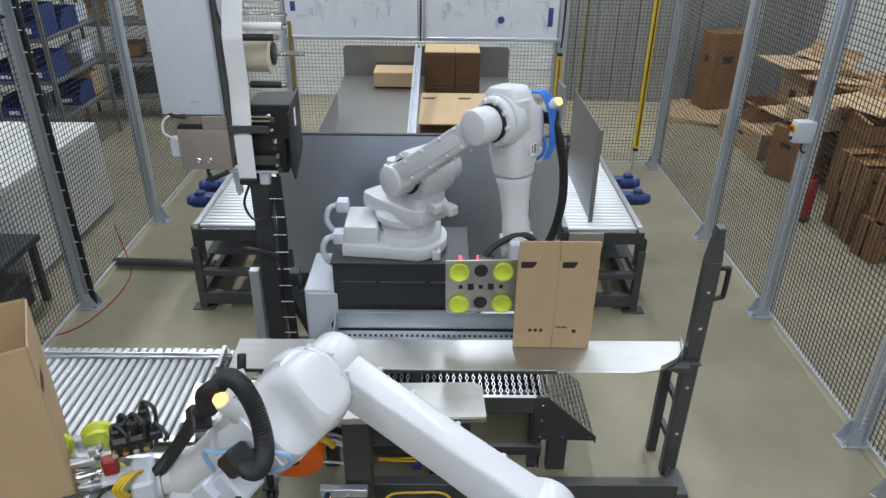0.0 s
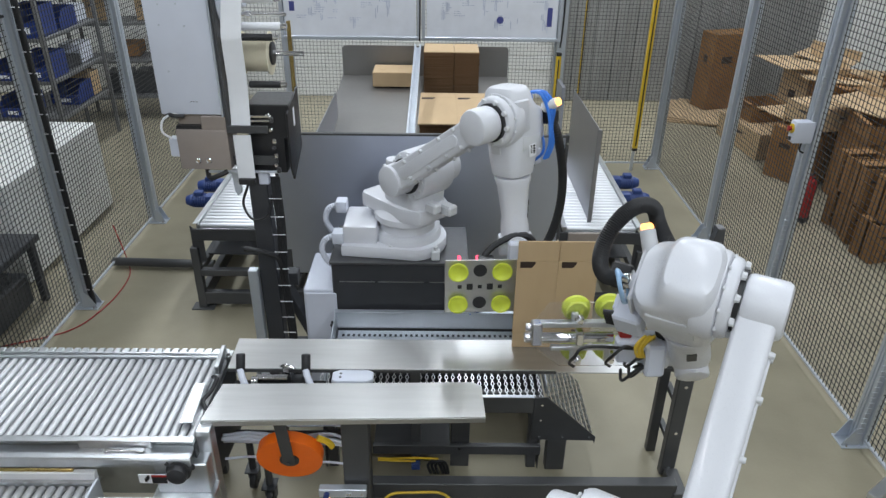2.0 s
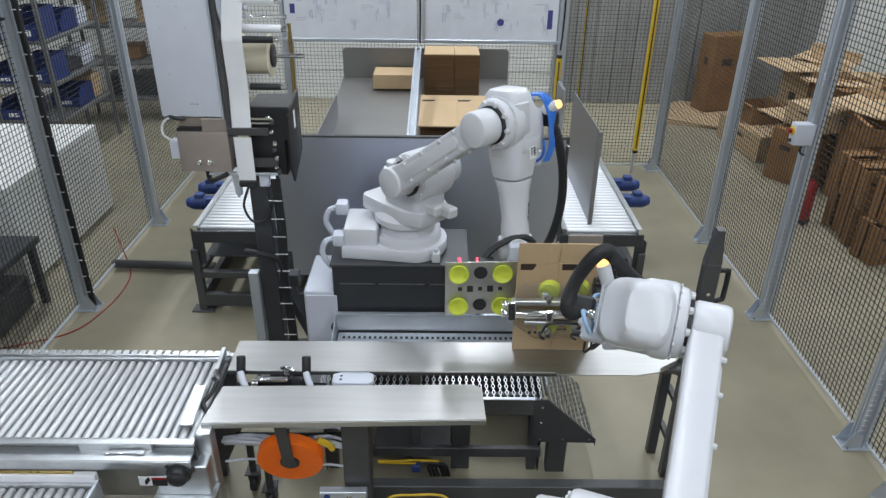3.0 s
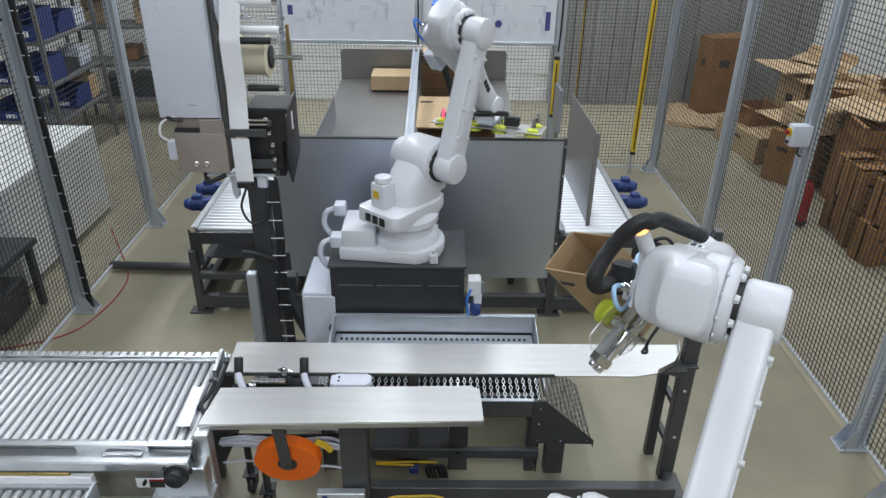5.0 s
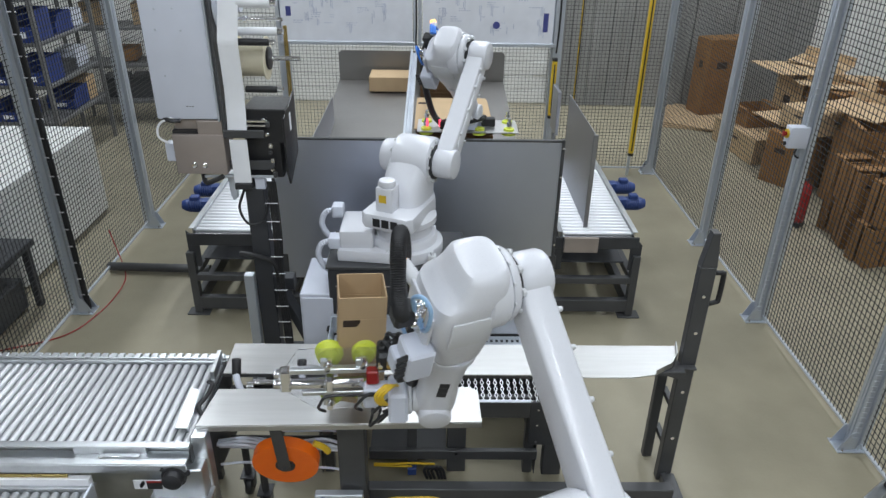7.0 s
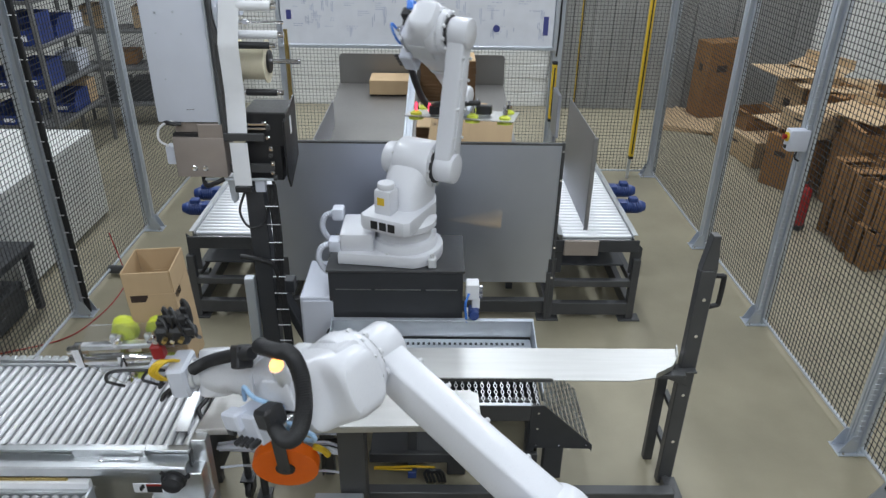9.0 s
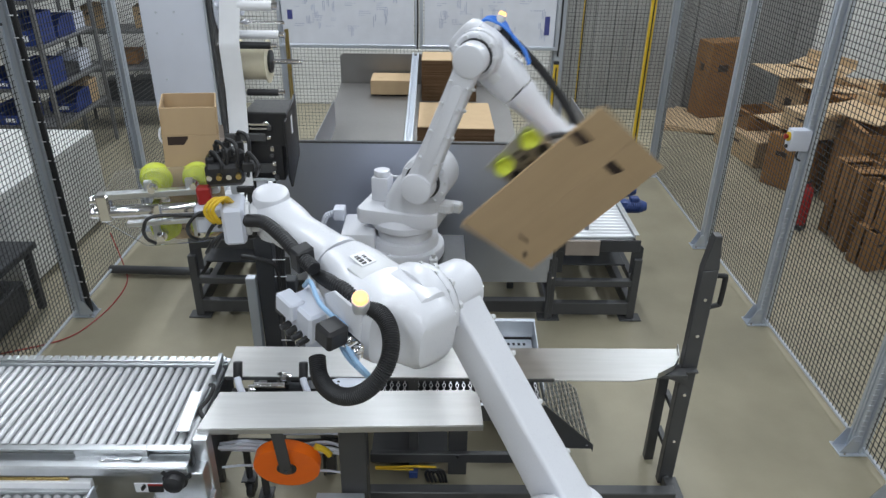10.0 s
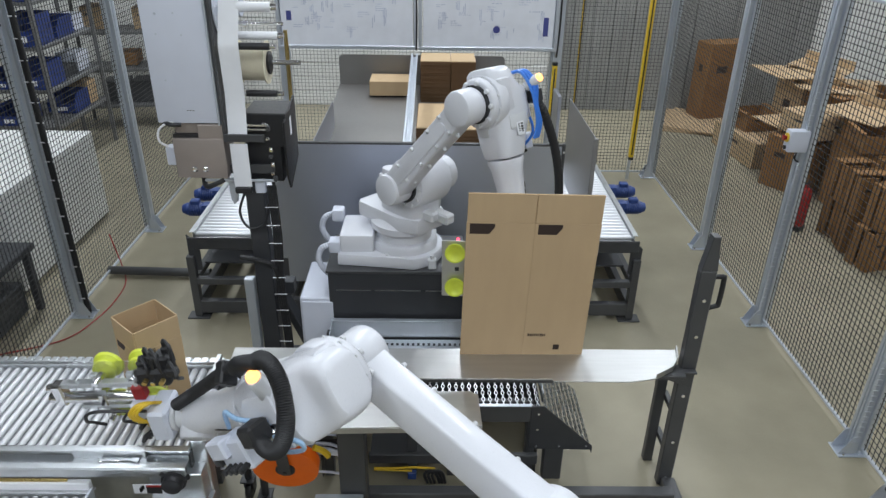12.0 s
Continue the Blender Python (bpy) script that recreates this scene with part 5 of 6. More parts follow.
copy_thing(ext, pose(3.42, 5.9, 0.25, 0, 0, 40))

# right side
big = plain_carton(3.88, 9.485, 0.06, 0.62, 0.32, 1.0, 15, CARD_OLD, "tall brown corrugated carton standing on flat boards")
for k in range(3):
    bm = bmesh.new()
    box(bm, (0, 0, 0.009), (1.15, 1.0, 0.014), None, 0.002)
    solid("flat_board", bm, CARD, "flat corrugated board lying on the floor", "cardboard", "", pose(3.65 + 0.04 * k, 9.2 - 0.03 * k, 0.018 * k, 0, 0, -18 - 6 * k))
heap = ((3.82, 7.985, 0.0, 0.5, 0.95, 0.3, 7, 0), (3.84, 6.963, 0.0, 0.5, 0.38, 0.56, -57, 0), (3.85, 8.15, 0.305, 0.42, 0.4, 0.2, 10, 1), (4.35, 8.0, 0.0, 0.5, 0.5, 0.98, 10, 0), (4.4, 7.15, 0.0, 0.6, 0.5, 0.66, -8, 1),
        (4.35, 6.3, 0.0, 0.7, 0.7, 0.72, 4, 0), (4.1, 6.95, 0.63, 0.8, 0.55, 0.2, 14, 0), (4.3, 6.2, 0.73, 0.75, 0.6, 0.16, -10, 1), (4.9, 7.4, 0.0, 0.8, 0.8, 0.9, 12, 1), (5.2, 8.6, 0.0, 0.9, 0.8, 0.7, -12, 0), (4.45, 7.45, 0.56, 0.5, 0.5, 0.34, 24, 1))
for k, (x, y, z, w, d, h, turn, fl) in enumerate(heap):
    plain_carton(x, y, z, w, d, h, turn, CARD_OLD if k % 3 else CARD, "brown corrugated carton in the heap of empties", True, fl)
for x, y, z, rx, rz in ((4.12, 7.98, 1.0, 2, 12), (4.35, 7.55, 0.92, -5, -14), (4.2, 6.6, 0.92, 4, 34), (3.95, 7.3, 0.6, 4, 24), (4.6, 8.3, 0.99, 7, 50)):
    bm = bmesh.new()
    box(bm, (0, 0, 0), (0.75, 0.6, 0.012), None, 0.002)
    box(bm, (0.36, 0, 0.05), (0.012, 0.58, 0.1), None, 0.002)
    solid("flat_board", bm, CARD, "loose corrugated board thrown on the heap", "cardboard", "", pose(x, y, z, rx, 3, rz))
for k in range(2):
    for j in range(4):
        for i in range(3):
            x, y, z = 3.75 + 0.36 * j, 5.2 + i * 0.3 - 0.03 * j, 0.0 + k * 0.36
            if k == 1 and j == 3:
                continue
            slotted_carton(x + r.uniform(-0.03, 0.03), y, z, 0.29, 0.24, 0.355, r.uniform(-16, 16))
rack(4.9, 5.7, 1.9, 0.7, (0.9, 1.35, 1.8), 2.2, "dark grey rack behind the stacked cartons", 80)
for y, z, s in ((5.2, 1.37, 0.3), (5.6, 0.92, 0.34), (6.1, 1.37, 0.28)):
    plain_carton(4.75, y, z, 0.4, s, 0.2, 80, CARD, "open carton on the dark rack", True, 1)
bm = bmesh.new()
rr = random.Random(4)
for i in range(9):
    tube(bm, [(rr.uniform(-0.15, 0.15), rr.uniform(-0.15, 0.15), 0.02 + 0.02 * i), (rr.uniform(-0.2, 0.2), rr.uniform(-0.2, 0.2), 0.06 + 0.015 * i), (rr.uniform(-0.15, 0.15), rr.uniform(-0.15, 0.15), 0.03 + 0.02 * i)], 0.03, 6, 5)
solid("red_wrap", bm, RED, "crumpled red plastic wrap on the rack", "plastic wrap", "", pose(4.7, 5.55, 1.37))

# ---- the two six-axis robots ----
def ring_of_bolts(bm, centre, axis, radius, n, r=0.011, h=0.008, start=0.0):
    m, _ = along(centre, Vector(centre) + Vector(axis))
    for i in range(n):
        a = start + 2 * math.pi * i / n
        cyl(bm, (radius * math.cos(a), radius * math.sin(a), 0), (radius * math.cos(a), radius * math.sin(a), h), r, 8, r * 0.8, m)
    return bm


def sized(profile, s):
    return [tuple(v * s for v in p) for p in profile]


class Robot:
    """A robot with its links as parts: turret, lower arm, elbow housing, forearm, wrist and tool, in the robot's own space."""

    def __init__(self, place, s, label):
        self.s = s
        self.a1, self.d1, self.l2, self.l4 = (0.1768 if self.front else 0.1539) * s, 0.526 * s, 0.7496 * s, 0.6253 * s
        self.place = place
        self.ob = thing("industrial_robot", label, "robot", place)
        self.build()

    def poses(self, q1, q2, p3, q4, q5, q6):
        m1 = pose(0, 0, 0, 0, 0, q1)
        m2 = m1 @ pose(self.a1, 0, self.d1, 0, q2, 0)
        m3 = m2 @ pose(0, 0, self.l2, 0, p3 - q2, 0)
        m4 = m3 @ pose(0, 0, 0, q4, 0, 0)
        m5 = m4 @ pose(self.l4, 0, 0, 0, q5, 0)
        m6 = m5 @ pose(0, 0, 0, q6, 0, 0)
        return m1, m2, m3, m4, m5, m6

    def build(self):
        s = self.s
        scale = Matrix.Scale(s, 4)
        # base casting: round front, box rear
        base_bm = bmesh.new()
        n = 22
        outline = [(0.235 * math.cos(math.radians(a)), 0.235 * math.sin(math.radians(a))) for a in np.linspace(-75, 75, n)]
        outline += [(-0.12, 0.2), (-0.38, 0.17), (-0.38, -0.17), (-0.12, -0.2)]
        prism(base_bm, outline, 0.075, scale, 0.012 * 1)
        turned(base_bm, [(0.2, 0.07), (0.2, 0.11), (0.19, 0.125), (0.165, 0.13), (0.165, 0.19), (0.0, 0.19)], 40, scale)
        box(base_bm, (-0.27, 0, 0.125), (0.2, 0.3, 0.12), scale, 0.02, 2)
        base = part("base", base_bm, WHITE, self.ob)
        bm = bmesh.new()
        for x, y in ((0.17, 0.19), (0.17, -0.19), (-0.09, 0.175), (-0.09, -0.175)):
            box(bm, (x, y, 0.03), (0.05, 0.05, 0.06), scale, 0.006)
            cyl(bm, (x, y, 0.06), (x, y, 0.082), 0.014, 6, None, scale)
        tagged(part("foot_lug", bm, WHITE_COVER, base), kind="stuff")
        for y, z in ((0.1, 0.21), (-0.1, 0.1)):
            bm = bmesh.new()
            box(bm, (-0.40, y, z), (0.07, 0.09, 0.075), scale, 0.012, 2)
            part("connector", bm, GREY_BOX, base)
            bm = bmesh.new()
            tube(bm, [(-0.43, y, z), (-0.48, y - 0.01, z - 0.02), (-0.5, y - 0.02, z - 0.09), (-0.46, y - 0.02, z - 0.17), (-0.41, y, z - 0.2)], 0.016, 10, 8, 0.003, scale)
            part("cable_conduit", bm, GREY_BOX, base)
        # turret
        bm = bmesh.new()
        turned(bm, [(0.185, 0.19), (0.195, 0.2), (0.195, 0.235), (0.15, 0.27), (0.0, 0.275)], 36, scale)
        prism(bm, [(-0.25, -0.13), (-0.22, -0.16), (0.12, -0.155), (0.23, -0.1), (0.23, 0.1), (0.12, 0.155), (-0.22, 0.16), (-0.25, 0.13)], 0.095, scale @ Matrix.Translation((0, 0, 0.225)), 0.018)
        loft(bm, [(0, 0.0, 0, 0.17, 0.13), (0.1, 0.02, 0, 0.165, 0.13), (0.2, 0.05, 0, 0.14, 0.125), (0.27, 0.08, 0, 0.1, 0.12)], 3.2, 28,
             scale @ Matrix.Translation((0.05, 0.0, 0.28)) @ Matrix(((0, 1, 0, 0), (0, 0, 1, 0), (1, 0, 0, 0), (0, 0, 0, 1))))
        cyl(bm, (0.162, -0.135, 0.526), (0.162, 0.10, 0.526), 0.14, 40, None, scale, 0.022)
        cyl(bm, (0.162, 0.10, 0.526), (0.162, 0.19, 0.526), 0.105, 32, 0.095, scale, 0.012)
        turret = part("turret", bm, WHITE, self.ob)
        bm = bmesh.new()
        ring_of_bolts(bm, (0.162, -0.135, 0.526), (0, -1, 0), 0.118, 12)
        ring_of_bolts(bm, (0.162, 0.10, 0.526), (0, 1, 0), 0.118, 10)
        bm.transform(scale)
        tagged(part("bolt", bm, WHITE_COVER, turret), kind="stuff")
        bm = bmesh.new()
        box(bm, (-0.15, 0.03, 0.39), (0.105, 0.105, 0.15), scale, 0.012, 2)
        cyl(bm, (-0.15, 0.03, 0.465), (-0.15, 0.03, 0.50), 0.05, 24, 0.047, scale, 0.006)
        part("axis_motor", bm, WHITE, turret)
        bm = bmesh.new()
        box(bm, (-0.2045, 0.035, 0.40), (0.002, 0.045, 0.045), scale)
        part("warning_sticker", bm, YELLOW, turret, "yellow warning sticker")
        bm = bmesh.new()
        for i in range(3):
            box(bm, (-0.252, 0.055 - i * 0.055, 0.272), (0.003, 0.044, 0.05), scale, 0.001)
        part("maker_mark", bm, BLACK, turret, "black maker mark in plain blocks")
        bm = bmesh.new()
        box(bm, (0.27, 0.06, 0.31), (0.12, 0.07, 0.06), scale, 0.01)
        box(bm, (0.25, -0.03, 0.34), (0.1, 0.06, 0.06), scale, 0.01)
        part("connector_block", bm, WHITE_COVER, turret)
        bm = bmesh.new()
        tube(bm, [(-0.12, 0.09, 0.44), (-0.05, 0.13, 0.42), (0.02, 0.15, 0.36), (0.1, 0.17, 0.31), (0.2, 0.14, 0.28)], 0.01, 8, 6, 0, scale)
        part("motor_cable", bm, WHITE_COVER, turret)
        # lower arm: a slim bar beside the turret between two round joint caps
        bm = bmesh.new()
        l2 = self.l2 / s
        bar = scale @ Matrix(((0, 1, 0, 0), (0, 0, 1, -0.25), (1, 0, 0, 0), (0, 0, 0, 1)))
        prism(bm, [(0.0, -0.075), (0.12, -0.07), (0.3, -0.064), (l2 - 0.1, -0.06), (l2, -0.066), (l2, 0.066), (l2 - 0.1, 0.06), (0.3, 0.064), (0.12, 0.07), (0.0, 0.075)], 0.105, bar, 0.014, 3)
        cyl(bm, (0, -0.268, 0), (0, -0.142, 0), 0.088, 36, None, scale, 0.016)
        cyl(bm, (0, -0.268, l2), (0, -0.145, l2), 0.084, 36, None, scale, 0.018)
        prism(bm, capsule(0.13, l2 - 0.16, 0.034, 0.03, 8), 0.012, scale @ Matrix(((0, 1, 0, 0), (0, 0, 1, -0.257), (1, 0, 0, 0), (0, 0, 0, 1))), 0.005, 2)
        lower = part("lower_arm", bm, WHITE, self.ob)
        bm = bmesh.new()
        for z in (0.18, 0.34, 0.5, 0.62):
            for x in (0.045, -0.045):
                cyl(bm, (x, -0.248, z), (x, -0.264, z), 0.011, 10, 0.008, scale)
            cyl(bm, (0.062, -0.21, z), (0.078, -0.21, z), 0.012, 10, 0.008, scale)
        tagged(part("arm_bolt", bm, WHITE_COVER, lower), kind="stuff")
        for z, rr in ((l2, 0.09), (0, 0.1)):
            bm = bmesh.new()
            cyl(bm, (0, -0.148, z), (0, -0.132, z), rr, 36, None, scale)
            part("joint_seal", bm, BLACK, lower)
        # elbow housing: bolted joint flange, a stepped cast body that narrows to the forearm, a raised rear cover
        bm = bmesh.new()
        cyl(bm, (0, -0.134, 0), (0, -0.1, 0), 0.112, 40, 0.122, scale, 0.01)
        cyl(bm, (0, -0.1, 0), (0, -0.03, 0), 0.13, 40, None, scale, 0.016)
        loft(bm, [(-0.15, -0.015, 0.0, 0.05, 0.06), (-0.145, -0.015, 0.0, 0.066, 0.08), (-0.125, -0.015, 0.0, 0.078, 0.098), (-0.08, -0.012, 0.0, 0.085, 0.11), (-0.05, 0.0, 0.0, 0.098, 0.114), (-0.035, 0.02, 0.0, 0.114, 0.114), (0.0, 0.026, 0.0, 0.12, 0.115),
                  (0.06, 0.026, 0.0, 0.12, 0.114), (0.13, 0.02, 0.0, 0.11, 0.108), (0.19, 0.006, 0, 0.097, 0.1), (0.26, 0.0, 0, 0.086, 0.088), (0.275, 0, 0, 0.082, 0.084)], 3.4, 48, scale)
        loft(bm, [(-0.1, -0.03, 0.065, 0.03, 0.035), (-0.09, -0.03, 0.066, 0.05, 0.05), (0.05, -0.025, 0.066, 0.05, 0.05), (0.07, -0.02, 0.06, 0.04, 0.045)], 3.6, 28, scale)
        prism(bm, [(-0.02, -0.085), (0.1, -0.085), (0.14, -0.05), (0.14, 0.05), (0.1, 0.085), (-0.02, 0.085)], 0.012, scale @ Matrix.Translation((0.01, 0.138, -0.005)) @ pose(0, 0, 0, -90, 0, 0), 0.006, 2)
        elbow = part("elbow_housing", bm, WHITE, self.ob)
        for c, d in (((0.11, 0.02, 0.106), (0.07, 0.12, 0.012)), ((0.06, 0.02, -0.114), (0.12, 0.14, 0.012)), ((0.12, -0.09, -0.02), (0.09, 0.012, 0.06))):
            bm = bmesh.new()
            box(bm, c, d, scale, 0.006, 2)
            part("cover_plate", bm, WHITE_COVER, elbow)
        bm = bmesh.new()
        ring_of_bolts(bm, (0, -0.134, 0), (0, -1, 0), 0.1, 9, 0.0135, 0.013)
        ring_of_bolts(bm, (0, -0.1, 0), (0, -1, 0), 0.121, 12, 0.007, 0.006, 0.2)
        bm.transform(scale)
        tagged(part("bolt", bm, WHITE_COVER, elbow), kind="stuff")
        bm = bmesh.new()
        box(bm, (0.03, 0.152, -0.03), (0.13, 0.008, 0.05), scale, 0.003)
        for i in range(3):
            cyl(bm, (-0.02 + i * 0.045, 0.152, -0.03), (-0.02 + i * 0.045, 0.178, -0.03), 0.017, 12, 0.013, scale, 0.003)
        part("connector_panel", bm, CHROME, elbow)
        bm = bmesh.new()
        box(bm, (0.15, 0.02, 0.1135), (0.06, 0.05, 0.002), scale)
        part("rating_label", bm, PAPER, elbow, "white rating label")
        bm = bmesh.new()
        bars(bm, -0.02, 0.01, 0.05, 0.016, 4, 5, m=scale @ Matrix.Translation((0.145, 0.02, 0.1152)))
        bars(bm, -0.02, -0.01, 0.04, 0.01, 5, 6, m=scale @ Matrix.Translation((0.145, 0.02, 0.1152)))
        tagged(part("label_print", bm, BLACK, elbow), kind="stuff")
        bm = bmesh.new()
        tube(bm, [(0.0, 0.178, -0.03), (-0.06, 0.19, -0.03), (-0.09, 0.175, -0.06), (-0.06, 0.16, -0.09), (0.02, 0.158, -0.09), (0.06, 0.158, -0.06), (0.02, 0.165, -0.035)], 0.007, 8, 8, 0, scale)
        tube(bm, [(0.04, 0.15, 0.0), (0.12, 0.18, 0.04), (0.2, 0.16, 0.06), (0.26, 0.14, 0.0)], 0.007, 8, 8, 0, scale)
        if not self.front:
            for i in range(3):
                y = 0.1 + i * 0.014
                tube(bm, [(-0.105, y - 0.02, 0.05), (-0.1, y, 0.1 + i * 0.006), (-0.03, y + 0.01, 0.135 + i * 0.008), (0.06, y + 0.02, 0.14 - i * 0.006), (0.15, y + 0.03, 0.125), (0.22, y + 0.02, 0.1)], 0.008, 8, 8, 0, scale)
        part("air_hose", bm, PALE_HOSE if self.front else BLUE_HOSE, elbow, "looped blue air hose")
        # signal lamp on a stalk beside the housing
        bm = bmesh.new()
        foot, top = Vector(self.lamp_foot), Vector(self.lamp_top)
        cyl(bm, foot, top, 0.024, 18, None, scale, 0.004)
        stalk = part("signal_lamp", bm, WHITE_COVER, elbow, "white signal lamp with a lit amber cap")
        bm = bmesh.new()
        cyl(bm, top, top + (top - foot).normalized() * 0.018, 0.021, 18, 0.017, scale, 0.004)
        part("lamp_cap", bm, AMBER, stalk)
        # valve block under the hose side
        bm = bmesh.new()
        box(bm, (0.2, 0.16, -0.06), (0.13, 0.09, 0.1), scale, 0.008)
        box(bm, (0.24, 0.2, -0.03), (0.08, 0.05, 0.06), scale, 0.006)
        valve = part("valve_block", bm, GREY_BOX, elbow)
        bm = bmesh.new()
        for i in range(4):
            cyl(bm, (0.15 + i * 0.028, 0.2, -0.09), (0.15 + i * 0.028, 0.235, -0.095), 0.011, 10, 0.009, scale)
        box(bm, (0.28, 0.19, -0.06), (0.04, 0.05, 0.05), scale, 0.004)
        part("fitting", bm, BLACK, valve)
        # forearm tube and wrist
        bm = bmesh.new()
        loft(bm, [(0.285, 0, 0, 0.088, 0.088), (0.3, 0, 0, 0.09, 0.09), (0.34, 0, 0, 0.078, 0.078), (0.5, 0, 0, 0.064, 0.066), (0.54, 0, 0, 0.07, 0.072), (0.62, 0, 0, 0.072, 0.075), (0.69, 0, 0, 0.06, 0.068), (0.71, 0, 0, 0.04, 0.045)], 2.3, 28, scale)
        cyl(bm, (0.65, -0.085, 0), (0.65, 0.085, 0), 0.06, 24, None, scale, 0.012)
        fore = part("forearm", bm, WHITE, self.ob)
        bm = bmesh.new()
        for i in range(3):
            box(bm, (0.43 + i * 0.034, 0.0715 - i * 0.003, 0.0), (0.026, 0.003, 0.034), scale, 0.001)
        part("maker_mark", bm, BLACK, fore, "black maker mark in plain blocks")
        bm = bmesh.new()
        cyl(bm, (0.0, 0, 0), (0.085, 0, 0), 0.05, 24, 0.046, scale, 0.006)
        cyl(bm, (0.085, 0, 0), (0.1, 0, 0), 0.055, 24, None, scale, 0.003)
        wr = part("wrist", bm, WHITE_COVER, self.ob)
        self.tool = self.build_tool(scale)
        bm = bmesh.new()
        hose = self.hose_points()
        tube(bm, hose, 0.021 * s, 14, 18, 0.003 * s)
        self.hose = part("hose_pack", bm, BLACK_HOSE, elbow, "ribbed black corrugated hose loop")
        for p in hose[-1:] if self.front else (hose[0], hose[-1]):
            bm = bmesh.new()
            box(bm, p, (0.07 * s, 0.07 * s, 0.065 * s), None, 0.01)
            part("hose_clamp", bm, BLACK, elbow)
        if self.front:
            bm = bmesh.new()
            tube(bm, sized([(0.22, -0.095, 0.125), (0.32, -0.085, 0.115), (0.44, -0.07, 0.095), (0.56, -0.05, 0.085), (0.64, -0.02, 0.1)], s), 0.019 * s, 14, 18, 0.003 * s)
            run = part("hose_run", bm, BLACK_HOSE, fore, "black corrugated hose along the forearm")
            bm = bmesh.new()
            box(bm, (0.3 * s, -0.08 * s, 0.112 * s), (0.045 * s, 0.075 * s, 0.06 * s), None, 0.006)
            part("hose_clip", bm, BLACK, run)
        self.links = (turret, lower, elbow, fore, wr, self.tool)

    front = True
    lamp_foot, lamp_top = (0.014, 0.128, 0.075), (-0.016, 0.158, 0.140)

    def hose_points(self):
        ring = []
        for a in range(75, 326, 25):
            c, d = 0.121 * math.cos(radians(a)), 0.121 * math.sin(radians(a))
            ring.append((-0.051 + 0.98 * c, 0.188 - 0.176 * c - 0.376 * d, 0.07 - 0.072 * c + 0.925 * d))
        return sized([(0.26, 0.02, 0.13), (0.17, 0.08, 0.155), (0.07, 0.125, 0.178)] + ring, self.s)

    def cup(self, parent, at, axis, scale, r=0.055):
        """A round bellows cup on a metal stem, its lips towards axis."""
        m, _ = along(at, Vector(at) + Vector(axis))
        bm = bmesh.new()
        turned(bm, [(0.012, -0.06), (r * 0.45, -0.05), (r * 0.75, -0.043), (r * 0.78, -0.03), (r * 0.62, -0.026), (r * 0.95, -0.012), (r, 0.0), (r * 0.86, 0.0), (r * 0.5, -0.014), (0.004, -0.016)], 26, scale @ m)
        cup_ob = part("suction_cup", bm, CUP, parent)
        bm = bmesh.new()
        cyl(bm, (0, 0, -0.115), (0, 0, -0.05), 0.011, 12, None, scale @ m)
        cyl(bm, (0, 0, -0.09), (0, 0, -0.06), 0.018, 8, None, scale @ m)
        part("stem", bm, CHROME, cup_ob)

    def build_tool(self, scale):
        """Folding gripper: clear plate with four cups, and a pneumatic cylinder along it."""
        bm = bmesh.new()
        box(bm, (0.135, 0, 0.0), (0.07, 0.13, 0.13), scale, 0.01)
        box(bm, (0.2, 0.0, 0.03), (0.12, 0.09, 0.06), scale, 0.008)
        tool = part("gripper", bm, GREY_BOX, self.ob, "pneumatic gripper with yellow-green suction cups")
        bm = bmesh.new()
        prism(bm, [(0.17, -0.13), (0.45, -0.13), (0.565, -0.03), (0.57, 0.04), (0.495, 0.15), (0.17, 0.15)], 0.006, scale @ Matrix.Translation((0, 0, 0.112)), 0.001, 1)
        plate = part("clear_plate", bm, CLEAR, tool, "clear plastic backing plate")
        bm = bmesh.new()
        cyl(bm, (0.26, 0.02, 0.08), (0.53, 0.02, 0.08), 0.021, 20, None, scale, 0.003)
        box(bm, (0.385, 0.02, 0.08), (0.03, 0.055, 0.05), scale, 0.005)
        box(bm, (0.545, 0.04, 0.082), (0.04, 0.095, 0.046), scale, 0.006)
        cyl(bm, (0.56, 0.02, 0.082), (0.59, 0.02, 0.082), 0.02, 12, None, scale, 0.003)
        cyl(bm, (0.56, 0.065, 0.082), (0.585, 0.065, 0.082), 0.016, 12, None, scale, 0.003)
        part("air_cylinder", bm, CHROME, tool, "bright aluminium air cylinder")
        bm = bmesh.new()
        box(bm, (0.36, 0.075, 0.088), (0.36, 0.022, 0.03), scale, 0.003)
        box(bm, (0.34, -0.03, 0.09), (0.3, 0.018, 0.025), scale, 0.003)
        for x in (0.275, 0.404):
            box(bm, (x, 0.092, 0.095), (0.024, 0.05, 0.02), scale, 0.003)
            box(bm, (x, -0.065, 0.096), (0.022, 0.06, 0.02), scale, 0.003)
        part("rail", bm, GALV, tool)
        for x in (0.261, 0.388):
            for y in (-0.080, 0.096):
                self.cup(tool, (x, y, 0.17 + 0.09 * (0.388 - x)), (0, 0, 1), scale)
        bm = bmesh.new()
        box(bm, (0.15, 0.145, 0.06), (0.12, 0.075, 0.085), scale, 0.012)
        box(bm, (0.115, 0.19, 0.07), (0.06, 0.06, 0.06), scale, 0.01)
        box(bm, (0.19, 0.185, 0.07), (0.035, 0.03, 0.05), scale, 0.008)
        part("valve_island", bm, BLACK, tool)
        for i in range(4):
            bm = bmesh.new()
            cyl(bm, (0.105 + i * 0.03, 0.15, 0.012), (0.105 + i * 0.03, 0.15, -0.008), 0.009, 10, None, scale)
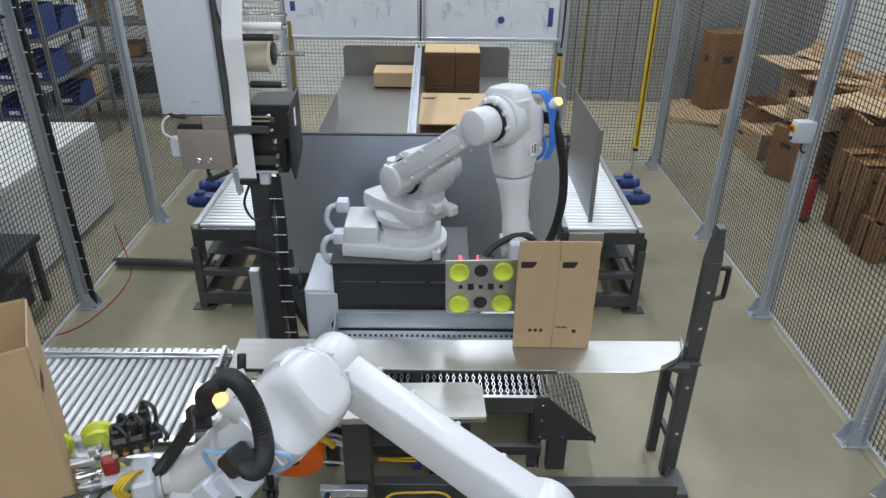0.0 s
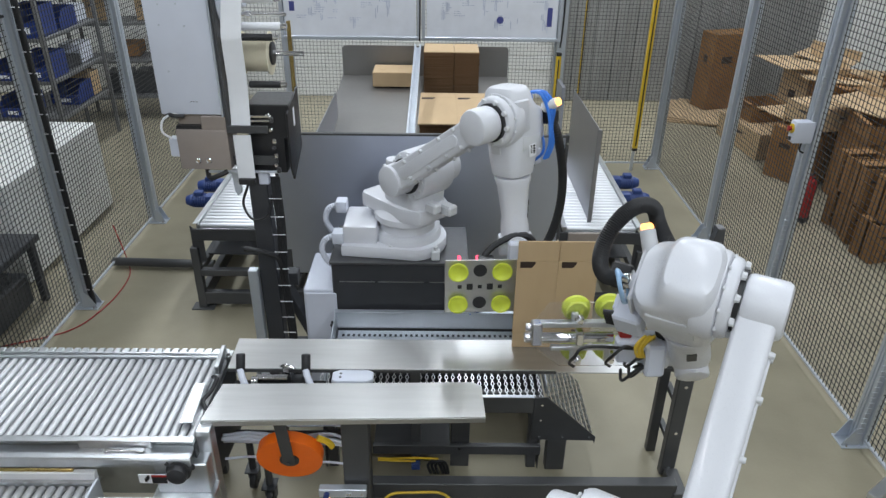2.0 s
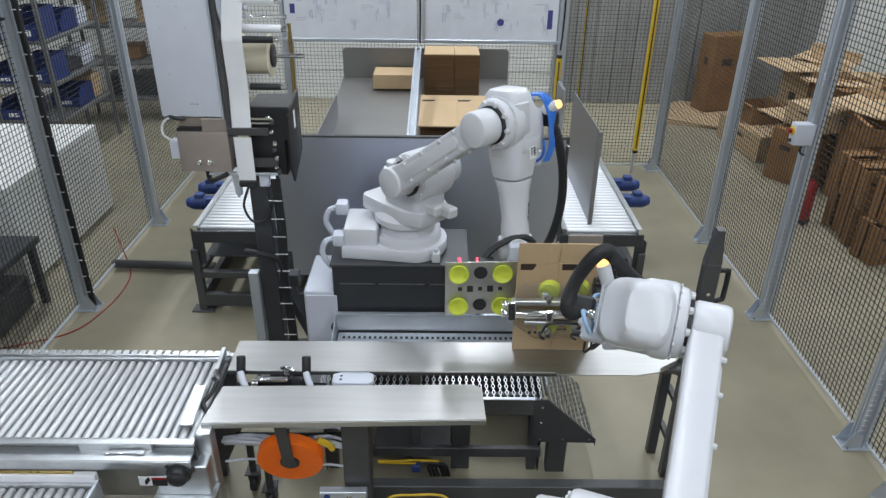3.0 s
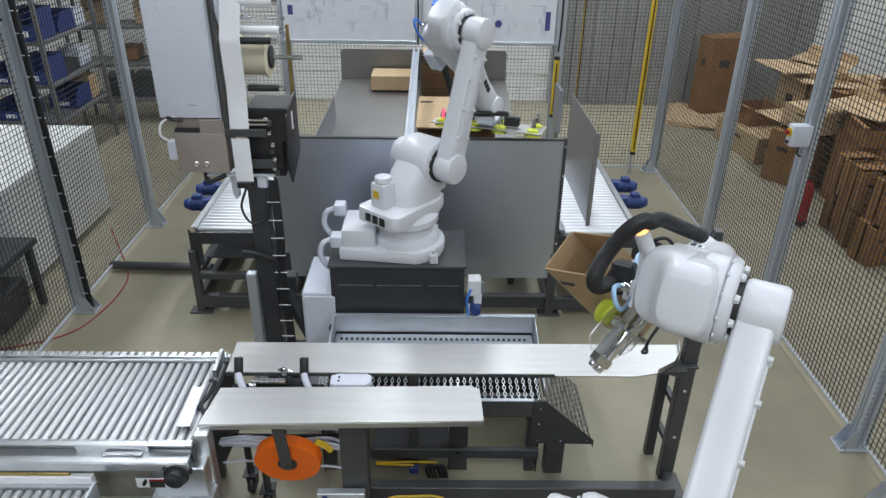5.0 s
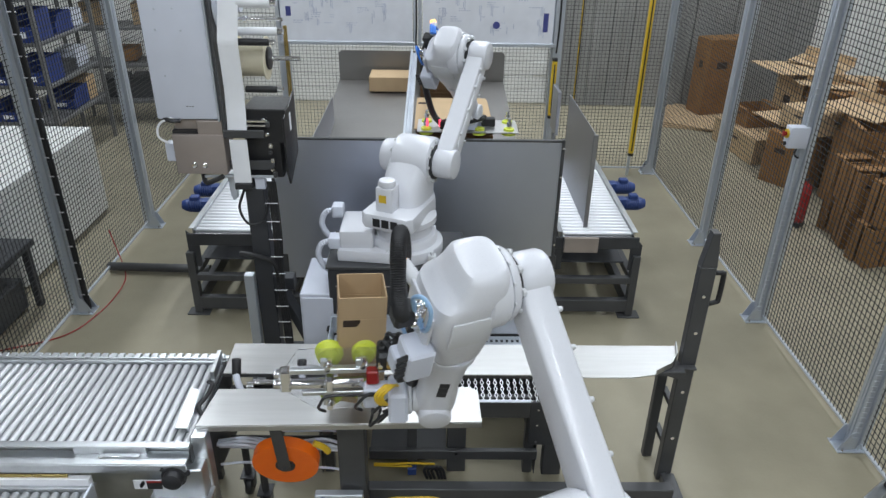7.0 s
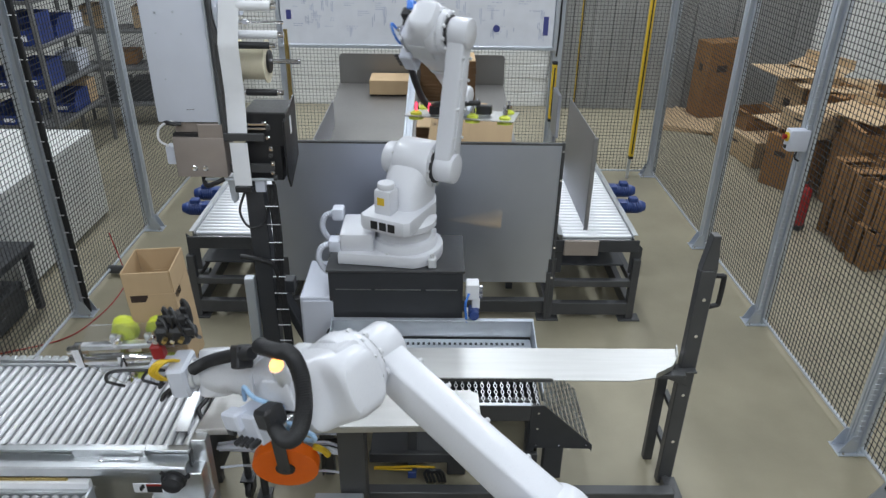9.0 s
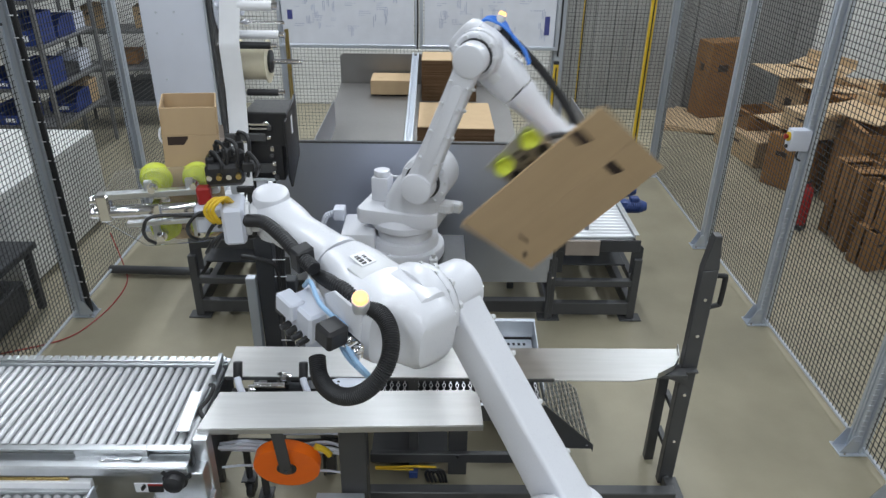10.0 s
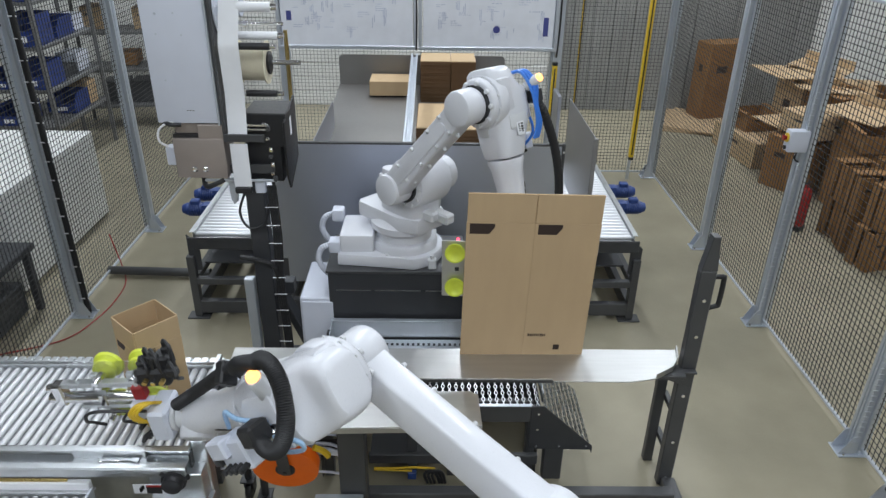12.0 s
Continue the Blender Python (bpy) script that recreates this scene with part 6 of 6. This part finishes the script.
            part("fitting", bm, CHROME if i % 2 else BRASS, tool)
        bm = bmesh.new()
        box(bm, (0.12, -0.06, 0.06), (0.09, 0.07, 0.07), scale, 0.01)
        part("manifold", bm, BLACK, tool)
        # air fittings and short hoses crowded round the valve island
        for x, y, z, dx in ((0.1, 0.225, 0.08, 0.03), (0.135, 0.215, 0.045, 0.035), (0.17, 0.2, 0.07, 0.028), (0.19, 0.17, 0.06, 0.03), (0.075, 0.17, 0.03, 0.04)):
            bm = bmesh.new()
            box(bm, (x, y, z), (dx, 0.034, 0.03), scale, 0.005)
            cyl(bm, (x, y + 0.015, z), (x, y + 0.036, z), 0.01, 10, None, scale)
            part("elbow_fitting", bm, BLACK, tool)
        bm = bmesh.new()
        for i, (x, y, z) in enumerate(((0.1, 0.26, 0.08), (0.135, 0.25, 0.045), (0.17, 0.236, 0.07), (0.19, 0.206, 0.06), (0.075, 0.206, 0.03))):
            tube(bm, [(x, y, z), (x - 0.008, y + 0.012, z - 0.01), (x - 0.03, y + 0.005 - i * 0.004, z - 0.03), (x - 0.035, y - 0.03, z - 0.04), (x - 0.02, 0.13, 0.04)], 0.0065, 7, 6, 0, scale)
        tagged(part("black_hose", bm, BLACK, tool), kind="stuff")
        bm = bmesh.new()
        box(bm, (0.225, 0.075, 0.045), (0.045, 0.06, 0.04), scale, 0.006)
        part("pressure_switch", bm, RED, tool, "dark red pressure switch")
        r = random.Random(7)
        bm = bmesh.new()
        for i in range(4):
            x = 0.16 + r.uniform(-0.03, 0.06)
            y = r.uniform(-0.09, 0.12)
            tube(bm, [(x, y, 0.02), (x - 0.02, y + 0.04, -0.02), (x + 0.02, y + 0.02, -0.045), (x + 0.05, y - 0.03, -0.02), (x + 0.04, y - 0.03, 0.05)], 0.006, 6, 5, 0, scale)
        for x in (0.27, 0.405):
            tube(bm, [(0.2, 0.02, 0.0), (x - 0.03, 0.04, -0.02), (x + 0.01, 0.0, -0.02), (x + 0.02, -0.06, 0.03), (x, -0.09, 0.05)], 0.006, 6, 6, 0, scale)
        tagged(part("black_wire", bm, BLACK, tool), kind="stuff")
        bm = bmesh.new()
        for i in range(3):
            tube(bm, [(0.13 + i * 0.015, 0.05, 0.01), (0.15 + i * 0.015, 0.1, -0.05), (0.19 + i * 0.012, 0.07, -0.07), (0.17 + i * 0.01, 0.01, -0.04), (0.14, 0.02, 0.02)], 0.006, 6, 6, 0, scale)
        tagged(part("yellow_wire", bm, YELLOW, tool), kind="stuff")
        return tool


class FarRobot(Robot):
    front = False
    lamp_foot, lamp_top = (-0.028, 0.122, 0.100), (-0.058, 0.142, 0.165)

    def hose_points(self):
        return sized([(0.02, 0.17, 0.1), (0.14, 0.23, 0.1), (0.34, 0.29, 0.08), (0.55, 0.31, 0.04), (0.74, 0.28, -0.02), (0.82, 0.18, -0.06)], self.s)

    def build_tool(self, scale):
        """Flat steel plate with eight cups; its normal is the wrist's axis."""
        bm = bmesh.new()
        box(bm, (0.115, 0, -0.02), (0.05, 0.1, 0.12), scale, 0.008)
        box(bm, (0.145, 0, -0.172), (0.05, 0.14, 0.2), scale, 0.006)
        tool = part("gripper", bm, GREY_BOX, self.ob, "steel plate gripper with yellow suction cups")
        t = bmesh.new()
        box(t, (0.175, 0, -0.172), (0.008, 0.730, 0.296), scale, 0.002)
        plate = part("plate", t, STEEL, tool)
        # no holes are cut: black discs and tabs paint the dark of the plate's openings
        bm = bmesh.new()
        for y in (-0.191, 0.191):
            for z in (-0.082, -0.263):
                cyl(bm, (0.1790, y, z), (0.1803, y, z), 0.034, 20, None, scale)
            for i in range(5):
                box(bm, (0.1796, y - 0.1 + i * 0.05, -0.172), (0.0015, 0.03 if i % 2 else 0.02, 0.034 if i % 2 else 0.02), scale)
        tagged(part("cutout_shade", bm, BLACK, plate), kind="stuff")
        for y in (-0.299, -0.084, 0.084, 0.299):
            for z in (-0.082, -0.263):
                self.cup(tool, (0.201, y, z), (1, 0, 0), scale, 0.05)
        bm = bmesh.new()
        box(bm, (0.13, -0.16, -0.06), (0.06, 0.08, 0.05), scale, 0.006)
        part("ejector", bm, BLACK, tool)
        bm = bmesh.new()
        box(bm, (0.13, 0.15, -0.15), (0.06, 0.1, 0.06), scale, 0.006)
        part("ejector", bm, BLACK, tool)
        bm = bmesh.new()
        for y in (-0.29, -0.2):
            cyl(bm, (0.14, y, -0.05), (0.09, y, -0.05), 0.008, 10, None, scale)
        part("indicator", bm, RED_LED, tool, "small lit red indicator")
        bm = bmesh.new()
        tube(bm, [(0.11, -0.18, -0.06), (0.08, -0.12, 0.0), (0.07, -0.02, 0.05), (0.06, 0.07, 0.03), (0.08, 0.12, -0.1)], 0.016, 8, 8, 0.003, scale)
        part("vacuum_hose", bm, BLACK_HOSE, tool)
        return tool


near_robot = Robot(Matrix.Translation((0.4138, 1.2125, 0.5301)), 1.07, "white six-axis robot with a folding suction gripper on a steel pedestal")
far_robot = FarRobot(Matrix.Translation((-0.1694, 3.6143, 0.9074)), 0.965, "white six-axis robot with a plate gripper before the steel shield")

for robot, size in ((near_robot, (0.66, 0.5)), (far_robot, (0.78, 0.46))):
    x, y, z = robot.place.translation
    ped = thing("robot_pedestal", "dark grey steel robot pedestal", "pedestal", pose(x - 0.04, y, 0))
    bm = bmesh.new()
    box(bm, (0, 0, z - 0.009), (size[0], size[1], 0.018), None, 0.003)
    part("top_plate", bm, GREY_FRAME, ped)
    bm = bmesh.new()
    box(bm, (0, 0, z / 2 - 0.01), (size[0] - 0.02, size[1] - 0.02, z - 0.02), None, 0.006)
    part("body", bm, DARK, ped)
    bm = bmesh.new()
    for i, w in enumerate((0.2, 0.26, 0.18)):
        box(bm, (-0.24 + i * 0.25, -size[1] / 2 + 0.009, z - 0.13), (w, 0.003, 0.005))
    part("slot", bm, STEEL, ped)

# ---- cartons: four walls with flaps, hinged into a tube ----
def carton(name, label, a, b, h, top, bottom):
    """A carton whose origin is the middle of its front wall's lower edge. Walls keep their hinges at their upright edges."""
    ob = thing(name, label, "carton")
    th = 0.005
    walls = []
    flaps = []
    for k, (w, board) in enumerate(((a, "side_wall"), (b, "front_wall"), (a, "side_wall"), (b, "back_wall"))):
        bm = bmesh.new()
        g = 0.0025
        box(bm, (w / 2, 0, (h - top + bottom) / 2), (w - 0.0005, th, h - top - bottom), None, 0.0008)
        box(bm, (w / 2, 0, h - top / 2), (w - 2 * g, th, top - 0.001), None, 0.0008)
        wall = part(board, bm, CARD, ob)
        if bottom:
            t = bmesh.new()
            box(t, (w / 2, 0, -bottom / 2), (w - 2 * g, th, bottom - 0.001), None, 0.0008)
            flap = part("bottom_flap", t, CARD, wall, "", pose(0, 0, bottom))
            flaps.append((flap, bottom, (1, 1, -1, -1)[k] * (86 if k % 2 else 89)))
        t = bmesh.new()
        s = 1 if k < 2 else -1
        f = -s * (th / 2 + 0.0006)
        m = pose(0, f, 0, 90, 0, 0)
        x0 = 0.015 if k < 2 else w - 0.075 * w / 0.19
        prism(t, [(0, 0), (0.055 * w / 0.19, 0), (0.07 * w / 0.19, 0.022 * w / 0.19), (0.07 * w / 0.19, 0.032 * w / 0.19), (0, 0.032 * w / 0.19)], 0.0006, pose(x0, f + 0.0006 * s, h - top - 0.035 * w / 0.19, 90, 0, 0))
        part("brand_patch", t, INK, wall, "dark printed brand patch")
        t = bmesh.new()
        if k % 2:
            bars(t, w * 0.06, bottom + (0.04 if w < 0.25 else 0.125), w * 0.3, 0.012 * w / 0.19, 9, 60 + k, m=pose(0, f, 0, 90, 0, 0))
            box(t, (w * 0.55, f, bottom + (0.018 if w < 0.25 else 0.055)), (w * 0.1, 0.0006, w * 0.1))
        elif w < 0.25:
            for i in range(3):
                cyl(t, (w * 0.42 + i * 0.026, f - 0.0003, bottom + 0.022), (w * 0.42 + i * 0.026, f + 0.0003, bottom + 0.022), 0.009, 12)
        if t.verts:
            tagged(part("print", t, INK, wall), kind="stuff")
        else:
            t.free()
        walls.append(wall)
    return ob, walls, (a, b, th), flaps


def folded(walls, dims, angle):
    """The walls' poses in the carton's space for an opening angle: 0 flat, 90 square."""
    a, b, th = dims
    s, c = math.sin(radians(angle)), math.cos(radians(angle))
    off = th * 1.1 * c
    left = Vector((-b / 2, 0, 0))
    right = Vector((b / 2, off, 0))
    far = left + Vector((-c * a, s * a + off, 0))
    turn = 180 - angle
    return (Matrix.Translation(left + Vector((-c * a, s * a, 0))) @ pose(0, 0, 0, 0, 0, -angle),
            Matrix.Translation(left),
            Matrix.Translation(right + Vector((-c * a, s * a, 0))) @ pose(0, 0, 0, 0, 0, -angle),
            Matrix.Translation(far))


small_carton, small_walls, small_dims, small_flaps = carton("opening_carton", "tan corrugated carton being opened from a flat blank", 0.19, 0.184, 0.58, 0.1, 0.08)
big_carton, big_walls, big_dims, big_flaps = carton("flat_carton_blank", "large flat tan corrugated carton blank with printed brand patches", 0.303, 0.295, 0.865, 0.14, 0.0)
done_carton, done_walls, done_dims, done_flaps = carton("open_carton", "large tan corrugated carton with its top open", 0.303, 0.295, 0.725, 0.14, 0.0)


# ---- joint angles in degrees: seconds, turret, lower arm, forearm pitch, forearm roll, wrist bend, flange ----
NEAR_PICK = [(0, 156.1, 65.2, 45, -54.2, -59.6, 125),
    (0.6, 166.6, 69.9, 73.6, -38.7, -64.4, 109.1),
    (1, 155.1, 56.7, 83.3, -50.3, -83.2, 91.2),
    (1.2, 148.3, 51.4, 85.4, -57.7, -89, 91),
    (1.3, 135.9, 35.7, 80.4, -64.7, -87.1, 93.2),
    (1.5, 104, 17, 63.7, -78.5, -84.5, 109.5),
    (1.7, 67.8, 33.2, 55.2, -114.2, -110.8, 128.5),
    (2, 59.7, 40.2, 50.8, -114.2, -105.8, 128.8)]
NEAR_FOLD = [(2.5, 69.4, 63.5, 37, -101.8, -100.2, 141.1),
    (3.2, 69.4, 63.5, 37, -101.8, -100.2, 141.1),
    (4.8, 60.8, 42.7, 18.4, -153.8, -109.9, 121.3),
    (5, 59.6, 41.3, 17, -156.5, -110.1, 119.9),
    (5.2, 59.7, 41.7, 24.5, -161.8, -93.6, 158.1),
    (5.5, 53.5, 48.6, 39.7, -139.3, -92.7, 148.2),
    (5.7, 50.5, 45.7, 48.8, -133.8, -116.2, 125.7),
    (6, 56.5, 59.5, 49.4, -119.6, -111.7, 123.8),
    (6.2, 69.5, 51.2, 62.6, -108.9, -99.9, 115.5),
    (6.3, 85, 47, 68.6, -95.9, -92.1, 111.6)]
NEAR_PLACE = [(6.5, 104.3, 47.1, 66.3, -79.3, -84.5, 113.9),
    (7, 113.4, 46.4, 68.9, -71.5, -83.3, 109.9),
    (7.2, 116.3, 48.4, 68, -69.6, -81.1, 110.4),
    (8.8, 142, 70, 22.5, -63, -43, 145.3),
    (9, 142.2, 68.5, 22.2, -68.8, -38.7, 146.8),
    (9.2, 141.9, 46.4, 23.9, -67.4, -49.3, 134.1),
    (9.3, 136.6, 48.4, 9.5, -92.5, -56.3, 157.2),
    (9.5, 132.7, 48, -9.8, -95.9, -61, 191.7),
    (10, 133.3, 44.9, -8.6, -95.9, -57.9, 189.7),
    (10.5, 134.1, 42.5, -6.8, -95.5, -54.7, 187),
    (10.7, 134.2, 41.6, -6.3, -95.3, -54.1, 186.4),
    (10.8, 134, 51, 0.2, -90.1, -68.9, 159.3),
    (11, 138.7, 57.8, 14.7, -83.4, -64.4, 167.5),
    (11.2, 143.7, 70.3, 22.9, -75.2, -50.7, 150.5),
    (11.5, 148.7, 77.6, 32.5, -49.1, -37.8, 127.9),
    (11.7, 146.3, 77.4, 30.9, -57.8, -46.6, 127.3),
    (12, 147.5, 66.2, 31.9, -51.7, -38.3, 127.3)]
FAR_HOLD = [(0, -46.6, 53.5, 82.5, 42.1, -85.3, -4.4),
    (3.1, -46.6, 53.6, 82.9, 41.1, -85.9, -4.6),
    (4.8, 33.8, 2.1, 53.5, 177.5, -43.5, -36.3),
    (5, 49, 17.2, 52.8, 177.3, -44.2, -23),
    (5.2, 62.3, 35.8, 49.9, 178.4, -44.5, -16.3),
    (5.5, 67.1, 43.1, 46.3, 180, -43.7, -26),
    (6, 66.1, 50.3, 46.9, 180, -43.1, -27.2)]
FAR_FETCH = [(7, 67.9, 46.7, 49.2, 180, -40.8, -21.3),
    (7.2, 68.6, 45.5, 50, 179.7, -40.5, -19),
    (8.8, 69.8, 35.7, 54.5, 177.5, -39.5, -5.5),
    (9, 64, 12, 46.7, 177.2, -47.3, -10.3),
    (9.2, 60.7, -5.5, 33.2, 178.3, -59.5, -26.2),
    (9.5, 53.4, 13.9, 21.9, 171.1, -73.5, -45.5),
    (9.9, -11.5, 25.5, 29.8, 92, -47, -129.3),
    (10, -17, 21.2, 42.5, 75, -59.5, -86.2),
    (10.1, -27, 21.4, 51, 60.3, -61.5, -60.3),
    (10.2, -31.7, 33.1, 55.8, 61.2, -60.3, -30.5),
    (10.5, -45.2, 42.7, 72, 50, -84.7, -11.6),
    (12, -45.7, 42.7, 72.5, 49.2, -83, -12.2)]


def between(rows, t):
    """The joint angles at t, on a smooth line that never overshoots."""
    i = 0
    while i < len(rows) - 2 and rows[i + 1][0] <= t:
        i += 1
    p, q = rows[i], rows[i + 1]
    h = q[0] - p[0]
    u = max(0.0, min(1.0, (t - p[0]) / h))
    out = []

    def slope(k, j):
        if k <= 0 or k >= len(rows) - 1:
            return 0.0
        d0 = (rows[k][j] - rows[k - 1][j]) / (rows[k][0] - rows[k - 1][0])
        d1 = (rows[k + 1][j] - rows[k][j]) / (rows[k + 1][0] - rows[k][0])
        return 0.0 if d0 * d1 <= 0 else 2 * d0 * d1 / (d0 + d1)

    for j in range(1, 7):
        m0, m1 = slope(i, j) * h, slope(i + 1, j) * h
        out.append((2 * u ** 3 - 3 * u * u + 1) * p[j] + (u ** 3 - 2 * u * u + u) * m0 + (3 * u * u - 2 * u ** 3) * q[j] + (u ** 3 - u * u) * m1)
    return out


# the finished carton: seconds, place, turn
DONE = [(0.0, -1.328, 1.591, 0.852, 28.3), (0.4, -1.27, 1.5, 0.72, 23.7), (0.6, -1.29, 1.49, 0.65, 24.0), (0.8, -1.26, 1.55, 0.584, 27.0), (1.0, -1.278, 1.523, 0.584, 28.6), (1.1, -1.4, 1.52, 0.584, 29.0), (1.5, -1.36, 1.5, 0.584, 31.0),
        (1.8, -1.47, 1.48, 0.584, 33.0), (2.1, -1.68, 1.5, 0.584, 30.0), (3.0, -2.3, 1.62, 0.584, 12.0), (12.0, -2.3, 1.62, 0.584, 12.0)]
TIMES = [round(i * 0.1, 1) for i in range(121)]
NEAR_ROWS = NEAR_PICK + NEAR_FOLD + NEAR_PLACE
FAR_ROWS = FAR_HOLD + FAR_FETCH


def near_tool(t):
    return near_robot.place @ near_robot.poses(*between(NEAR_ROWS, t))[5]


def far_tool(t):
    return far_robot.place @ far_robot.poses(*between(FAR_ROWS, t))[5]


def ease(t, t0, t1):
    u = max(0.0, min(1.0, (t - t0) / (t1 - t0)))
    return u * u * (3 - 2 * u)


def blend(a, b, u):
    return Matrix.LocRotScale(a.translation.lerp(b.translation, u), a.to_quaternion().slerp(b.to_quaternion(), u), None)


def motions():
    for robot, rows in ((near_robot, NEAR_ROWS), (far_robot, FAR_ROWS)):
        all_poses = [(t, robot.poses(*between(rows, t))) for t in TIMES]
        for k, link in enumerate(robot.links):
            walk(link, [(t, m[k]) for t, m in all_poses])
    # the hose loop swings down while the forearm is stretched out and rolled over
    k = near_robot.s
    hub = Matrix.Translation((-0.051 * k, 0.188 * k, 0.07 * k))
    swung = Matrix.Translation((0.015 * k, 0, -0.075 * k)) @ hub @ pose(0, 0, 0, 20, 0, 10) @ hub.inverted()
    walk(near_robot.hose, [(t, blend(Matrix.Identity(4), swung, ease(t, 9.0, 9.45) - ease(t, 10.7, 11.05))) for t in TIMES])
    # the small blank stands on the guide rail, then follows the near gripper
    stand = pose(0.65, 2.768, 0.788)
    grip = near_tool(3.1).inverted() @ stand

    def regrip(t):
        return pose(0.0, 0.02 * ease(t, 3.3, 4.8), 0) @ grip

    let_go = pose(-1.24, 2.36, 0.648)
    settled = pose(-1.25, 2.35, 0.648, 0, 0, -42)
    walk(small_carton, [(t, stand if t <= 3.1 else blend(near_tool(t) @ regrip(t), let_go, ease(t, 11.0, 11.5)) if t <= 11.5 else blend(let_go, settled, ease(t, 11.5, 12.0))) for t in TIMES])
    for flap, low, turn in small_flaps:
        walk(flap, [(t, pose(0, 0, low, turn * ease(t, 6.4, 7.2))) for t in TIMES])
    for k, wall in enumerate(small_walls):
        walk(wall, [(t, folded(small_walls, small_dims, 90 * ease(t, 3.5, 5.6))[k]) for t in TIMES])
    for k, wall in enumerate(big_walls):
        wall.matrix_basis = folded(big_walls, big_dims, 0)[k]
    for k, wall in enumerate(done_walls):
        wall.matrix_basis = folded(done_walls, done_dims, 90)[k]
    # the large blank lies on the stack, then follows the far gripper
    rest = pose(0.598, 2.768, 0.788)
    grip_far = far_tool(10.7).inverted() @ rest
    stack = pose(0.3, 5.1, 1.156, -90, 0, 0)
    walk(big_carton, [(t, blend(stack, far_tool(t) @ grip_far, ease(t, 8.7, 9.15))) for t in TIMES])
    # the finished carton is lowered onto the low conveyor, nudged by the gripper and rolls away
    walk(done_carton, [(t, pose(x, y, z, 0, 0, turn)) for t, x, y, z, turn in DONE])


motions()
